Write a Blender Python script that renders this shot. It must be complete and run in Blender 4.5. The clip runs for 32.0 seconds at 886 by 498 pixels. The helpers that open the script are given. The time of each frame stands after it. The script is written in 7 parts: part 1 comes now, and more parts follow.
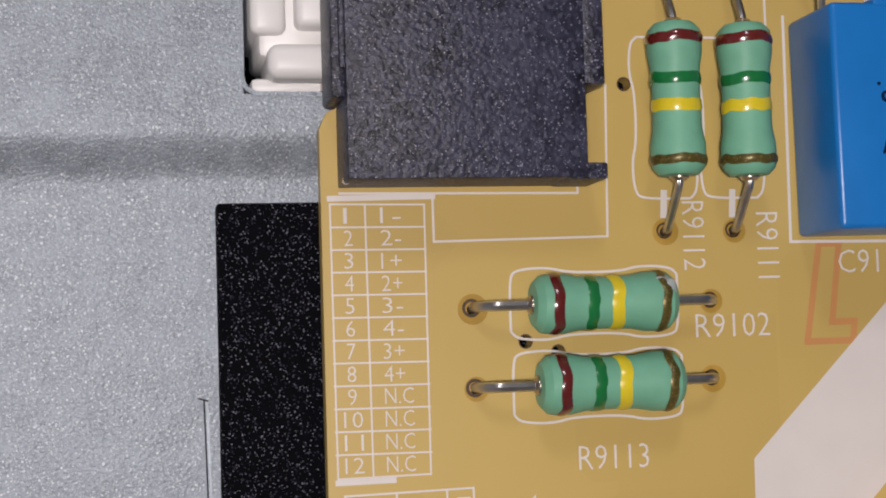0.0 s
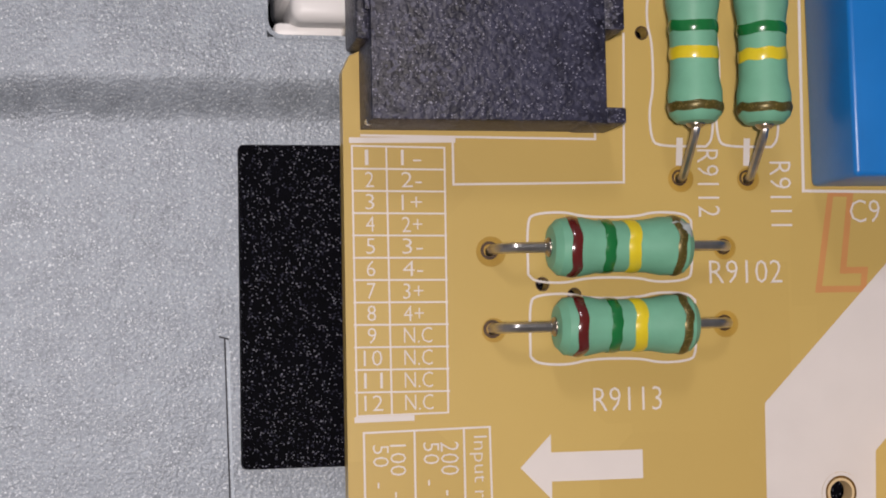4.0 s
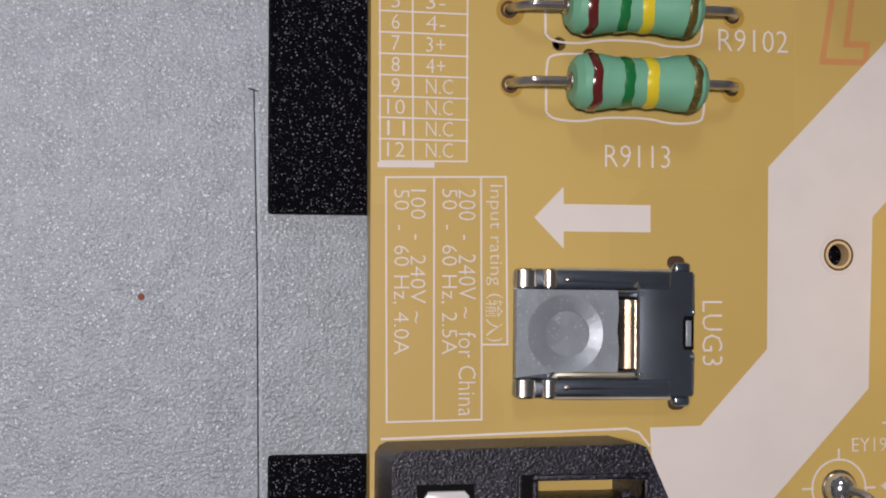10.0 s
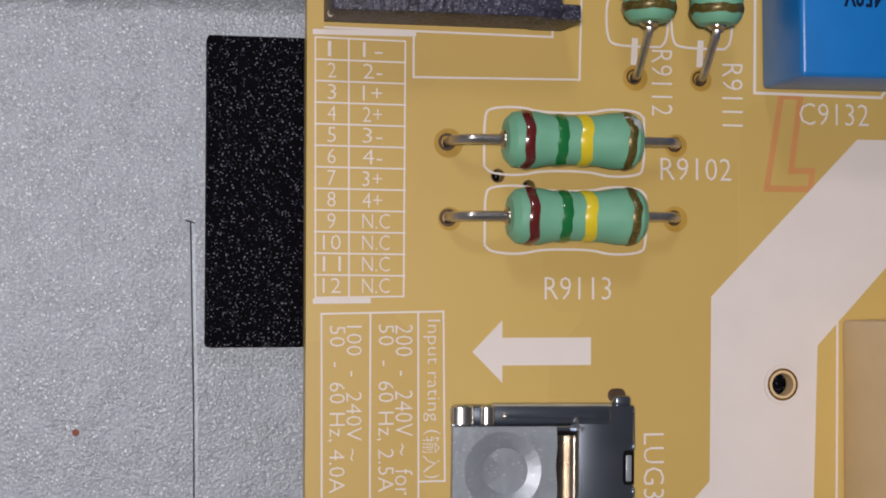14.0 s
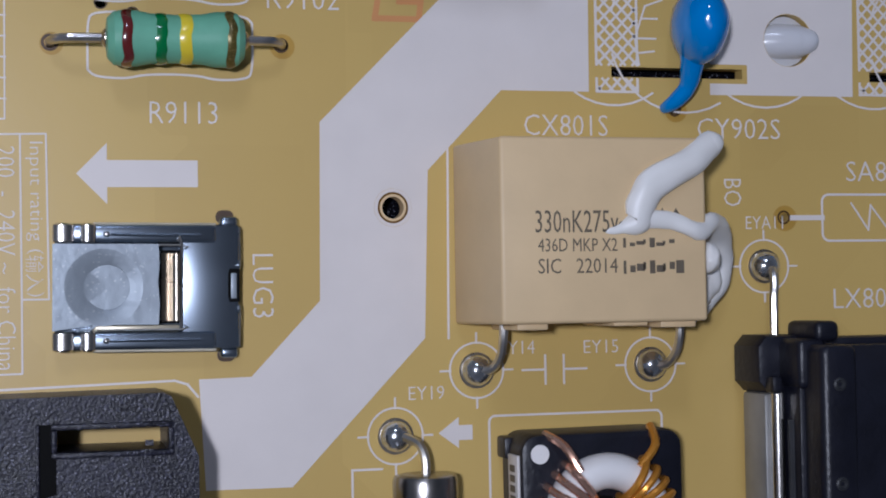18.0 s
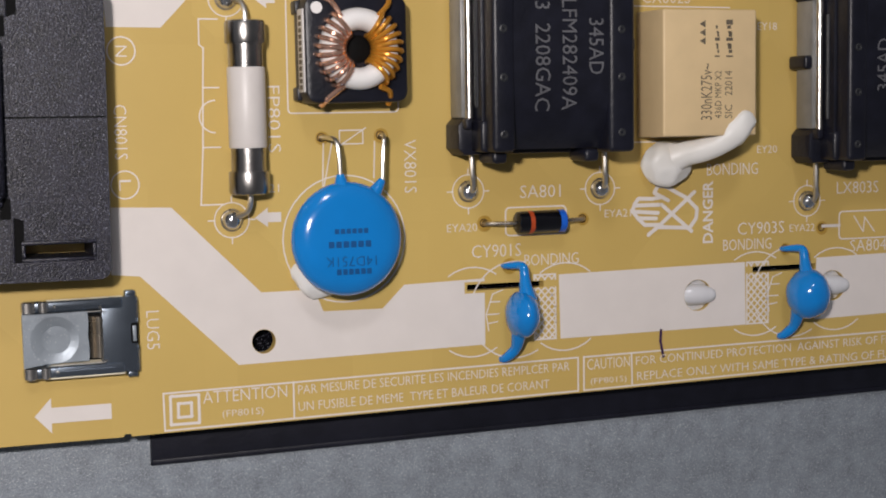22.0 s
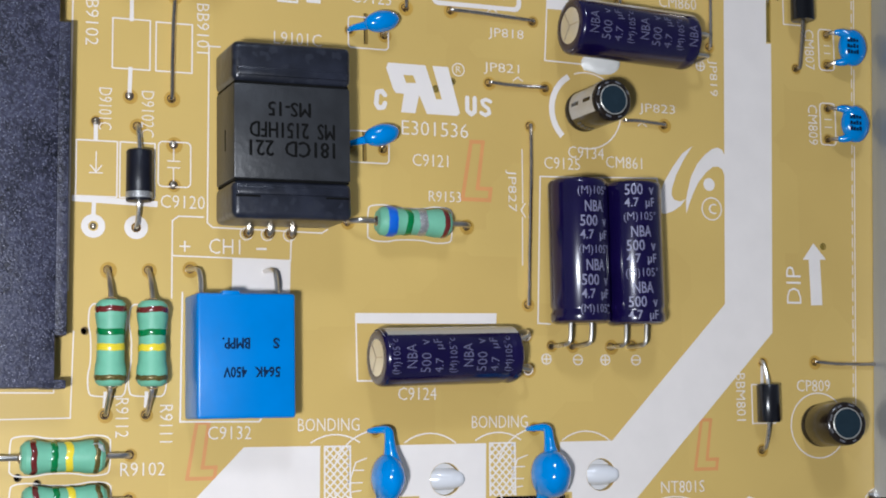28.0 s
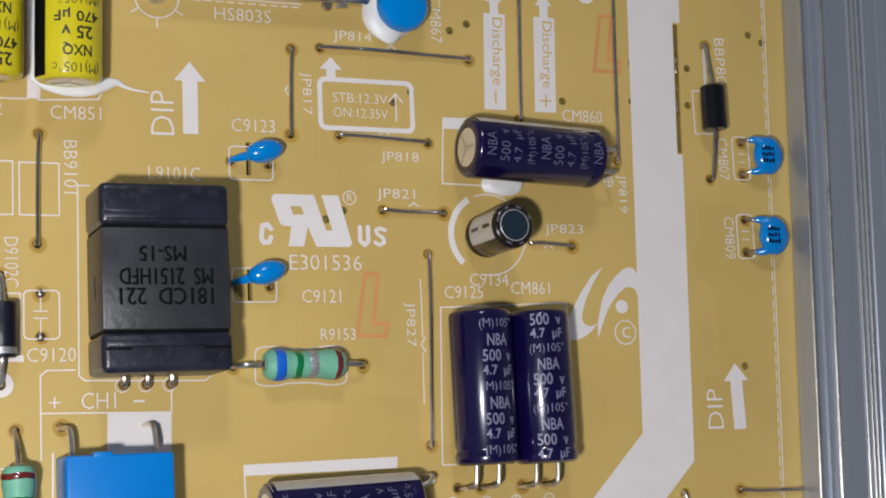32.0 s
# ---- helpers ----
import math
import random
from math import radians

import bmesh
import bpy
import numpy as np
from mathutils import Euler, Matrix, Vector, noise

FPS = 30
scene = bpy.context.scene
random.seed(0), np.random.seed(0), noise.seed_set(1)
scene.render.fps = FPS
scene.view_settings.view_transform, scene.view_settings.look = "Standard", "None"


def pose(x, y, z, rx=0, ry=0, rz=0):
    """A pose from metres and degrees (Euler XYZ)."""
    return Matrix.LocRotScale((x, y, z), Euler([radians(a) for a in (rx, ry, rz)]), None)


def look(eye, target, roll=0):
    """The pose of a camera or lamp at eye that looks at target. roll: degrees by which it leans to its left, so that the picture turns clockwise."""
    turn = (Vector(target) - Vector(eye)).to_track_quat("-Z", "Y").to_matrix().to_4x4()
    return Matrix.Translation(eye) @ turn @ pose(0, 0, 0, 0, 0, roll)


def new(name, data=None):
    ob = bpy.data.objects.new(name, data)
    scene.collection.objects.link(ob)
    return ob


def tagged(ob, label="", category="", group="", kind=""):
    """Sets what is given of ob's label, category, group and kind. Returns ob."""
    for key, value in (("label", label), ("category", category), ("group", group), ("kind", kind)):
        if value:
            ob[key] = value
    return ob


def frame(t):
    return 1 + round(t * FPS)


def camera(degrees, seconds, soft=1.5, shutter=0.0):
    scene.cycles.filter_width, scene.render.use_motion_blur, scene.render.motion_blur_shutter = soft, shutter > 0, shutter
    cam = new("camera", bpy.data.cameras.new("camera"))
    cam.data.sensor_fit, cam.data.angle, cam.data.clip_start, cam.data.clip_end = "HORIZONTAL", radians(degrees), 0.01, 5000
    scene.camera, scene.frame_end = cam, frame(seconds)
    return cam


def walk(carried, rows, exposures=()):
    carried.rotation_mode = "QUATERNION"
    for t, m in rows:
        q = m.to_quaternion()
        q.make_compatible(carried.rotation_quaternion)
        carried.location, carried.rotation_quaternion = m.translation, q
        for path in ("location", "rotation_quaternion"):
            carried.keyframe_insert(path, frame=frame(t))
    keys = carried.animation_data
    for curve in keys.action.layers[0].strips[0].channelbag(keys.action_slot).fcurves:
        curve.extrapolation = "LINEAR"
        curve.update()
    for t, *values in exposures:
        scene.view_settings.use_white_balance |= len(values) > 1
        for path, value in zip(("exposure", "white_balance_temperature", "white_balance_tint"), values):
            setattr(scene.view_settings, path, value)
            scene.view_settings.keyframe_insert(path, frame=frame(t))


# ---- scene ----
U = 0.001  # all plan sizes below are in millimetres
cam = camera(31.28, 32.0, 1.9)
PATH = [
    (0, -27.19, 2.53, 124.15, 4.274, -11.226, -1.828),
    (0.5, -28.79, 0.58, 123.40, 4.455, -11.505, -1.817),
    (1, -28.78, 0.85, 123.90, 4.059, -11.742, -1.621),
    (1.5, -25.49, -0.71, 125.14, 3.870, -11.879, -1.462),
    (2, -26.55, 0.01, 125.86, 3.260, -12.088, -1.351),
    (2.5, -29.18, 0.74, 125.49, 3.137, -11.936, -1.169),
    (3, -29.59, -0.35, 125.39, 3.374, -12.172, -1.198),
    (3.5, -30.06, 0.27, 125.46, 3.201, -11.950, -1.113),
    (4, -30.07, -1.36, 125.27, 3.764, -11.700, -1.129),
    (4.5, -30.12, -0.17, 125.70, 3.281, -11.815, -1.082),
    (6.5, -28.02, -2.74, 122.16, 4.097, -11.678, -0.908),
    (7, -28.20, -2.05, 123.16, 3.733, -11.666, -0.934),
    (7.5, -28.86, -6.01, 126.95, 3.432, -12.136, -0.814),
    (8, -27.82, -10.85, 128.20, 3.400, -11.980, -0.555),
    (8.5, -29.22, -14.46, 128.53, 2.490, -12.208, -0.222),
    (9, -32.02, -15.50, 128.49, 2.150, -12.203, 0.000),
    (9.5, -32.19, -18.66, 129.60, 2.145, -12.075, 0.036),
    (10, -33.10, -18.28, 130.09, 1.803, -11.845, 0.080),
    (10.5, -31.67, -18.25, 130.49, 1.772, -11.839, 0.065),
    (11, -32.84, -17.34, 130.43, 1.693, -11.882, 0.077),
    (11.5, -32.28, -17.67, 130.65, 2.011, -11.944, 0.007),
    (12, -32.25, -13.32, 130.31, 1.441, -11.742, 0.103),
    (12.5, -31.30, -9.43, 130.04, 1.375, -11.625, 0.174),
    (13, -31.87, -8.71, 129.79, 1.506, -11.443, 0.137),
    (13.5, -29.64, -7.75, 129.80, 1.527, -11.482, 0.124),
    (15.5, -20.59, -4.10, 134.69, 3.937, -11.394, 0.070),
    (16, -17.86, -3.16, 134.84, 4.991, -12.328, 0.123),
    (16.5, -13.62, -3.32, 134.96, 6.067, -14.116, -0.043),
    (17, -7.25, -9.08, 135.95, 5.022, -14.772, -0.257),
    (17.5, -1.94, -17.88, 138.06, 3.416, -14.441, -0.487),
    (18, -1.83, -22.79, 139.44, 2.128, -14.617, -1.014),
    (18.5, -9.29, -26.32, 152.99, 1.452, -15.235, -1.552),
    (19, -34.91, -28.11, 201.56, 0.802, -16.882, -2.030),
    (19.5, -38.55, -32.18, 207.78, -0.741, -17.349, -2.310),
    (20, -48.80, -39.84, 236.56, -2.112, -18.428, -2.626),
    (20.2, -52.60, -42.70, 238.40, -2.640, -19.020, -2.780),
    (20.5, -47.85, -44.80, 241.50, -3.426, -18.522, -2.644),
    (21, -40.48, -49.51, 235.75, -4.053, -18.566, -2.588),
    (21.5, -30.22, -52.02, 225.66, -5.010, -18.627, -1.689),
    (22, -20.98, -51.57, 223.74, -4.605, -20.506, -0.876),
    (22.5, -19.18, -48.89, 227.49, -4.364, -21.894, -0.067),
    (23, -13.63, -47.96, 231.00, -3.935, -22.802, 0.276),
    (23.5, -7.58, -45.96, 235.06, -3.014, -23.829, 0.447),
    (24, -5.10, -36.37, 237.46, -1.519, -24.400, 0.478),
    (24.5, -12.93, -31.39, 236.40, -0.721, -24.016, 0.610),
    (26.5, -20.13, -17.81, 232.86, 3.509, -22.177, -0.972),
    (27, -21.72, -5.95, 233.96, 5.330, -22.147, -1.064),
    (27.5, -22.75, 3.25, 233.43, 5.850, -21.873, -0.797),
    (28, -22.57, 11.97, 233.20, 6.192, -21.498, -0.581),
    (28.5, -19.06, 15.80, 229.48, 7.350, -21.558, -0.851),
    (29, -21.89, 19.89, 228.67, 7.398, -21.554, -1.048),
    (29.5, -16.56, 28.84, 231.64, 8.027, -20.990, -1.326),
    (29.7, -14.39, 31.81, 233.00, 8.022, -20.776, -1.359),
    (30, -11.11, 29.84, 230.49, 8.664, -20.967, -1.708),
    (30.5, -9.61, 29.91, 231.07, 8.805, -21.100, -1.842),
    (31, -8.34, 28.10, 227.82, 8.987, -21.591, -2.013),
    (31.5, -7.55, 25.55, 225.31, 9.211, -22.157, -2.320),
    (32, -8.02, 25.96, 224.27, 8.955, -22.732, -2.689),
]
# the clip's camera brightens and cools its picture on the way: seconds, stops, kelvin, tint
EXPOSURES = [(0, -0.3, 6400, 19), (4, -0.25, 6500, 20), (9, -0.36, 6400, 19), (13, -0.36, 6400, 20), (15.5, -0.3, 6350, 18), (16, -0.22, 6350, 18), (16.5, -0.15, 6300, 16), (17, -0.26, 6050, 13), (18, -0.6, 5250, 18), (19, -0.25, 6000, 13), (20, -0.08, 6150, 13),
             (21, -0.07, 6250, 16), (22, 0.02, 6350, 16), (23, 0.0, 6200, 11), (23.5, 0.18, 6000, 11), (24, 0.50, 5750, 10), (27, 0.02, 5650, 12), (28, 0.40, 5600, 10), (29.5, 0.38, 5650, 10), (30.5, 0.46, 5700, 10), (31, 0.38, 5700, 10), (32, 0.24, 5850, 13)]
walk(cam, [(t, pose(x * U, y * U, z * U, rx, ry, rz)) for t, x, y, z, rx, ry, rz in PATH], EXPOSURES)

# ---------- world and light ----------
world = bpy.data.worlds.new("room")
scene.world = world
world.use_nodes = True
wn = world.node_tree
bg = wn.nodes["Background"]
bg.inputs[1].default_value = 1.0
# a dim room: paler walls round about, darker overhead where the camera is held
wc, ws, wr = (wn.nodes.new(k) for k in ("ShaderNodeTexCoord", "ShaderNodeSeparateXYZ", "ShaderNodeValToRGB"))
wn.links.new(wc.outputs["Generated"], ws.inputs[0])
wn.links.new(ws.outputs[2], wr.inputs[0])
wr.color_ramp.elements[0].position, wr.color_ramp.elements[0].color = 0.1, (0.145, 0.152, 0.16, 1)
wr.color_ramp.elements[1].position, wr.color_ramp.elements[1].color = 0.95, (0.05, 0.0525, 0.055, 1)
wn.links.new(wr.outputs[0], bg.inputs[0])
# the lamp on the back of the camera, which is held over the left of the board
lamp = new("camera_lamp", bpy.data.lights.new("camera_lamp", "AREA"))
lamp.data.shape, lamp.data.size, lamp.data.energy, lamp.data.color = "DISK", 0.018, 0.66, (1.0, 0.955, 0.885)
lamp.matrix_world = look((-0.066, -0.010, 0.258), (0.045, -0.01, 0))
# the room's lamp beyond the panel's upper edge: the parts' shadows fall towards the lower edge
room_lamp = new("room_lamp", bpy.data.lights.new("room_lamp", "AREA"))
room_lamp.data.shape, room_lamp.data.size, room_lamp.data.energy, room_lamp.data.color = "DISK", 0.26, 5.6, (0.96, 0.98, 1.0)
room_lamp.matrix_world = look((-0.25, 1.27, 1.3), (0.04, 0.0, 0))

# ---------- helpers ----------
pi, cos, sin = math.pi, math.cos, math.sin


def material(name, col, rough=0.5, metal=0.0, vary=0.12, grain=8.0, bump=0.0, bump_scale=40.0, col2=None, coat=0.0, stretch=None, spec=0.5):
    """A surface with two scales of variation; scales are in marks per centimetre."""
    m = bpy.data.materials.new(name)
    m.use_nodes = True
    nt = m.node_tree
    b = nt.nodes["Principled BSDF"]
    b.inputs["Metallic"].default_value = metal
    b.inputs["Coat Weight"].default_value = coat
    b.inputs["Coat Roughness"].default_value = 0.08
    b.inputs["Specular IOR Level"].default_value = spec
    tc = nt.nodes.new("ShaderNodeTexCoord")
    mp = nt.nodes.new("ShaderNodeMapping")
    mp.inputs["Scale"].default_value = stretch or (1, 1, 1)
    nt.links.new(tc.outputs["Object"], mp.inputs[0])
    n1, n2 = nt.nodes.new("ShaderNodeTexNoise"), nt.nodes.new("ShaderNodeTexNoise")
    n1.inputs["Scale"].default_value, n1.inputs["Detail"].default_value = grain * 100, 4
    n2.inputs["Scale"].default_value, n2.inputs["Detail"].default_value = grain * 12, 3
    for n in (n1, n2):
        nt.links.new(mp.outputs[0], n.inputs["Vector"])
    add = nt.nodes.new("ShaderNodeMath")
    add.operation = "ADD"
    nt.links.new(n1.outputs["Fac"], add.inputs[0])
    nt.links.new(n2.outputs["Fac"], add.inputs[1])
    ramp = nt.nodes.new("ShaderNodeMapRange")
    ramp.inputs["From Min"].default_value, ramp.inputs["From Max"].default_value = 0.7, 1.3
    nt.links.new(add.outputs[0], ramp.inputs["Value"])
    mix = nt.nodes.new("ShaderNodeMix")
    mix.data_type = "RGBA"
    lo = [max(0, c * (1 - vary)) for c in col]
    hi = col2 or [min(1, c * (1 + vary)) for c in col]
    mix.inputs[6].default_value, mix.inputs[7].default_value = (*lo, 1), (*hi, 1)
    nt.links.new(ramp.outputs[0], mix.inputs[0])
    nt.links.new(mix.outputs[2], b.inputs["Base Color"])
    rr = nt.nodes.new("ShaderNodeMapRange")
    rr.inputs["To Min"].default_value, rr.inputs["To Max"].default_value = max(0.02, rough * 0.85), min(1, rough * 1.15)
    nt.links.new(n2.outputs["Fac"], rr.inputs["Value"])
    nt.links.new(rr.outputs[0], b.inputs["Roughness"])
    if bump:
        n3, bp = nt.nodes.new("ShaderNodeTexNoise"), nt.nodes.new("ShaderNodeBump")
        n3.inputs["Scale"].default_value, n3.inputs["Detail"].default_value = bump_scale * 100, 3
        nt.links.new(mp.outputs[0], n3.inputs["Vector"])
        bp.inputs["Strength"].default_value, bp.inputs["Distance"].default_value = bump, 0.0002
        nt.links.new(n3.outputs["Fac"], bp.inputs["Height"])
        nt.links.new(bp.outputs[0], b.inputs["Normal"])
    return m


def sparkle(m, scale, col, amount, rough):
    """Mixes small bright flecks, pale grain and glints alike, into the base colour."""
    nt = m.node_tree
    b = nt.nodes["Principled BSDF"]
    tc, v, r, mix = (nt.nodes.new(k) for k in ("ShaderNodeTexCoord", "ShaderNodeTexVoronoi", "ShaderNodeMath", "ShaderNodeMix"))
    v.inputs["Scale"].default_value = scale
    nt.links.new(tc.outputs["Object"], v.inputs["Vector"])
    sep = nt.nodes.new("ShaderNodeSeparateColor")
    nt.links.new(v.outputs["Color"], sep.inputs[0])
    r.operation, r.inputs[1].default_value = "GREATER_THAN", 1 - amount
    nt.links.new(sep.outputs[0], r.inputs[0])
    mix.data_type = "RGBA"
    old = b.inputs["Base Color"].links[0].from_socket
    nt.links.new(r.outputs[0], mix.inputs[0])
    nt.links.new(old, mix.inputs[6])
    mix.inputs[7].default_value = (*col, 1)
    nt.links.new(mix.outputs[2], b.inputs["Base Color"])
    return m


def bm_box(x0, x1, y0, y1, z0, z1, bevel=0.0, seg=2):
    bm = bmesh.new()
    bmesh.ops.create_cube(bm, size=1)
    for v in bm.verts:
        v.co = Vector((x0 + (v.co.x + 0.5) * (x1 - x0), y0 + (v.co.y + 0.5) * (y1 - y0), z0 + (v.co.z + 0.5) * (z1 - z0)))
    if bevel:
        bmesh.ops.bevel(bm, geom=list(bm.edges), offset=bevel, segments=seg, affect="EDGES", profile=0.5)
    return bm


def join(*bms):
    """One bmesh of several."""
    out = bms[0]
    for b in bms[1:]:
        me = bpy.data.meshes.new("t")
        b.to_mesh(me)
        b.free()
        out.from_mesh(me)
        bpy.data.meshes.remove(me)
    return out


def moved(bm, m):
    bmesh.ops.transform(bm, matrix=m, verts=bm.verts)
    return bm


def lathe(profile, seg=24, axis="z"):
    """Turns rows of (radius, height) about an axis; ends are closed."""
    bm = bmesh.new()
    rings = [[bm.verts.new((r * cos(2 * pi * k / seg), r * sin(2 * pi * k / seg), h)) for k in range(seg)] for r, h in profile]
    for a, b in zip(rings, rings[1:]):
        for k in range(seg):
            bm.faces.new((a[k], a[(k + 1) % seg], b[(k + 1) % seg], b[k]))
    bm.faces.new(rings[0][::-1])
    bm.faces.new(rings[-1])
    bmesh.ops.recalc_face_normals(bm, faces=bm.faces)
    if axis == "x":
        moved(bm, Matrix.Rotation(pi / 2, 4, "Y"))
    if axis == "y":
        moved(bm, Matrix.Rotation(-pi / 2, 4, "X"))
    return bm


def tube(points, r, seg=8, steps=4, taper=None):
    """A round rod along a smooth line through the points; taper gives a radius for each point."""
    pts = [Vector(p) for p in points]
    rad = taper or [r] * len(pts)
    line, rr = [], []
    for i in range(len(pts) - 1):
        p0, p1, p2, p3 = pts[max(i - 1, 0)], pts[i], pts[i + 1], pts[min(i + 2, len(pts) - 1)]
        for s in range(steps):
            t = s / steps
            line.append(0.5 * (2 * p1 + (p2 - p0) * t + (2 * p0 - 5 * p1 + 4 * p2 - p3) * t * t + (3 * p1 - p0 - 3 * p2 + p3) * t ** 3))
            rr.append(rad[i] + (rad[i + 1] - rad[i]) * t)
    line.append(pts[-1])
    rr.append(rad[-1])
    bm = bmesh.new()
    rings, side = [], None
    for i, p in enumerate(line):
        d = (line[min(i + 1, len(line) - 1)] - line[max(i - 1, 0)]).normalized()
        if side is None:
            side = d.orthogonal().normalized()
        side = (side - d * side.dot(d)).normalized()
        up = d.cross(side)
        rings.append([bm.verts.new(p + rr[i] * (side * cos(2 * pi * k / seg) + up * sin(2 * pi * k / seg))) for k in range(seg)])
    for a, b in zip(rings, rings[1:]):
        for k in range(seg):
            bm.faces.new((a[k], a[(k + 1) % seg], b[(k + 1) % seg], b[k]))
    bm.faces.new(rings[0][::-1])
    bm.faces.new(rings[-1])
    bmesh.ops.recalc_face_normals(bm, faces=bm.faces)
    return bm


def prism(poly, z0, z1, bevel=0.0):
    bm = bmesh.new()
    lo = [bm.verts.new((x, y, z0)) for x, y in poly]
    hi = [bm.verts.new((x, y, z1)) for x, y in poly]
    n = len(poly)
    bm.faces.new(lo[::-1])
    top = bm.faces.new(hi)
    for k in range(n):
        bm.faces.new((lo[k], lo[(k + 1) % n], hi[(k + 1) % n], hi[k]))
    bmesh.ops.recalc_face_normals(bm, faces=bm.faces)
    if bevel:
        bmesh.ops.bevel(bm, geom=list(top.edges), offset=bevel, segments=2, affect="EDGES", profile=0.5)
    return bm


def blob(cx, cy, cz, rx, ry, rz, lump=0.0, seg=20, seed=0.0):
    bm = bmesh.new()
    bmesh.ops.create_uvsphere(bm, u_segments=seg, v_segments=seg // 2 + 2, radius=1)
    for v in bm.verts:
        k = 1 + lump * noise.noise(v.co * 1.7 + Vector((seed, seed * 2, 3)))
        v.co = Vector((cx + v.co.x * rx * k, cy + v.co.y * ry * k, cz + v.co.z * rz * k))
    return bm


def ring(cx, cy, r0, r1, z0=-0.02, z1=0.03, a0=0.0, a1=360.0, seg=40):
    """A flat ring or arc."""
    bm = bmesh.new()
    n = max(4, int(seg * (a1 - a0) / 360))
    whole = a1 - a0 >= 359.9
    rows = []
    for k in range(n if whole else n + 1):
        a = radians(a0 + (a1 - a0) * k / n)
        rows.append([bm.verts.new((cx + r * cos(a), cy + r * sin(a), z)) for r, z in ((r0, z0), (r1, z0), (r1, z1), (r0, z1))])
    for k in range(n):
        a, b = rows[k], rows[(k + 1) % len(rows)]
        for i in range(4):
            bm.faces.new((a[i], a[(i + 1) % 4], b[(i + 1) % 4], b[i]))
    bmesh.ops.recalc_face_normals(bm, faces=bm.faces)
    return bm


def strokes(lines, w=0.22, z0=-0.02, z1=0.03, joins=False):
    """Flat printed strokes along several polylines."""
    out = bmesh.new()
    top, count = z1, 0
    for line in lines:
        for px, py in (line if joins else ()):  # round joints
            vs = [out.verts.new((px + w / 2 * cos(pi * k / 6), py + w / 2 * sin(pi * k / 6), top - 0.004)) for k in range(12)]
            out.faces.new(vs)
        for (xa, ya), (xb, yb) in zip(line, line[1:]):
            count += 1
            z1 = top + 0.0022 * (count % 7) + (0.0009 if count > 7 else 0)
            d = Vector((xb - xa, yb - ya))
            if d.length < 1e-6:
                continue
            d.normalize()
            s, e = Vector((-d.y, d.x)) * w / 2, d * (0 if joins else w / 2)
            a, b = Vector((xa, ya)) - e, Vector((xb, yb)) + e
            q = [a - s, b - s, b + s, a + s]
            lo = [out.verts.new((p.x, p.y, z0)) for p in q]
            hi = [out.verts.new((p.x, p.y, z1)) for p in q]
            out.faces.new(hi)
            for k in range(4):
                out.faces.new((lo[k], lo[(k + 1) % 4], hi[(k + 1) % 4], hi[k]))
    return out


def rounded(x0, x1, y0, y1, r=0.8, n=4):
    """A closed outline of a rounded rectangle."""
    pts = []
    for cx, cy, a in ((x1 - r, y1 - r, 0), (x0 + r, y1 - r, 90), (x0 + r, y0 + r, 180), (x1 - r, y0 + r, 270)):
        pts += [(cx + r * cos(radians(a + 90 * k / n)), cy + r * sin(radians(a + 90 * k / n))) for k in range(n + 1)]
    return pts + pts[:1]


layers = [0]


def part(name, bm, mat, parent, label="", smooth=35):
    if mat is INK:  # each print lies a hair above the last, so that no two share a plane
        layers[0] += 1
        for v in bm.verts:
            v.co.z += 0.0019 * (layers[0] % 23)
    me = bpy.data.meshes.new(name)
    bmesh.ops.scale(bm, vec=(U, U, U), verts=bm.verts)
    bm.to_mesh(me)
    bm.free()
    me.materials.append(mat)
    if smooth:
        me.shade_smooth()
        me.set_sharp_from_angle(angle=radians(smooth))
    ob = new(name, me)
    ob.parent = parent
    return tagged(ob, label)


def thing(name, label, category, x=0.0, y=0.0, z=0.0, rot=0.0, group="", kind=""):
    ob = new(name)
    ob.empty_display_size = 0.002
    ob.matrix_basis = pose(x * U, y * U, z * U, 0, 0, rot)
    return tagged(ob, label, category, group, kind)


def letters(s, w, h, lift=0.03, deep=0.025, bold=0.0):
    """A bmesh of writing that fills w by h millimetres from its lower left corner."""
    cu = bpy.data.curves.new("t", "FONT")
    cu.offset = bold - 0.012
    cu.body, cu.size, cu.extrude, cu.resolution_u = s, 1.0, 0.01, 2
    ob = bpy.data.objects.new("t", cu)
    me = bpy.data.meshes.new_from_object(ob)
    bm = bmesh.new()
    bm.from_mesh(me)
    bpy.data.objects.remove(ob)
    bpy.data.curves.remove(cu)
    bpy.data.meshes.remove(me)
    xs, ys = [v.co.x for v in bm.verts], [v.co.y for v in bm.verts]
    x0, y0, kx, ky = min(xs), min(ys), w / (max(xs) - min(xs)), h / (max(ys) - min(ys))
    for v in bm.verts:
        v.co = Vector(((v.co.x - x0) * kx, (v.co.y - y0) * ky, lift if v.co.z > 0 else lift - deep - 0.02))
    return bm


def placed(bm, x, y, rot=0.0, z=0.0):
    return moved(bm, Matrix.Translation((x, y, z)) @ Matrix.Rotation(radians(rot), 4, "Z"))


def print_text(s, x, y, w, h, rot=0.0):
    """Printed writing on the board; x, y is the lower left corner of the first letter."""
    part("printed_text", placed(letters(s, w, h), x, y, rot), INK, board, smooth=0)


def print_lines(lines, w=0.22):
    part("printed_outline", strokes(lines, w), INK, board, smooth=0)


def print_patch(poly, name="printed_patch"):
    part(name, prism(poly, -0.02, 0.03), INK, board, smooth=0)


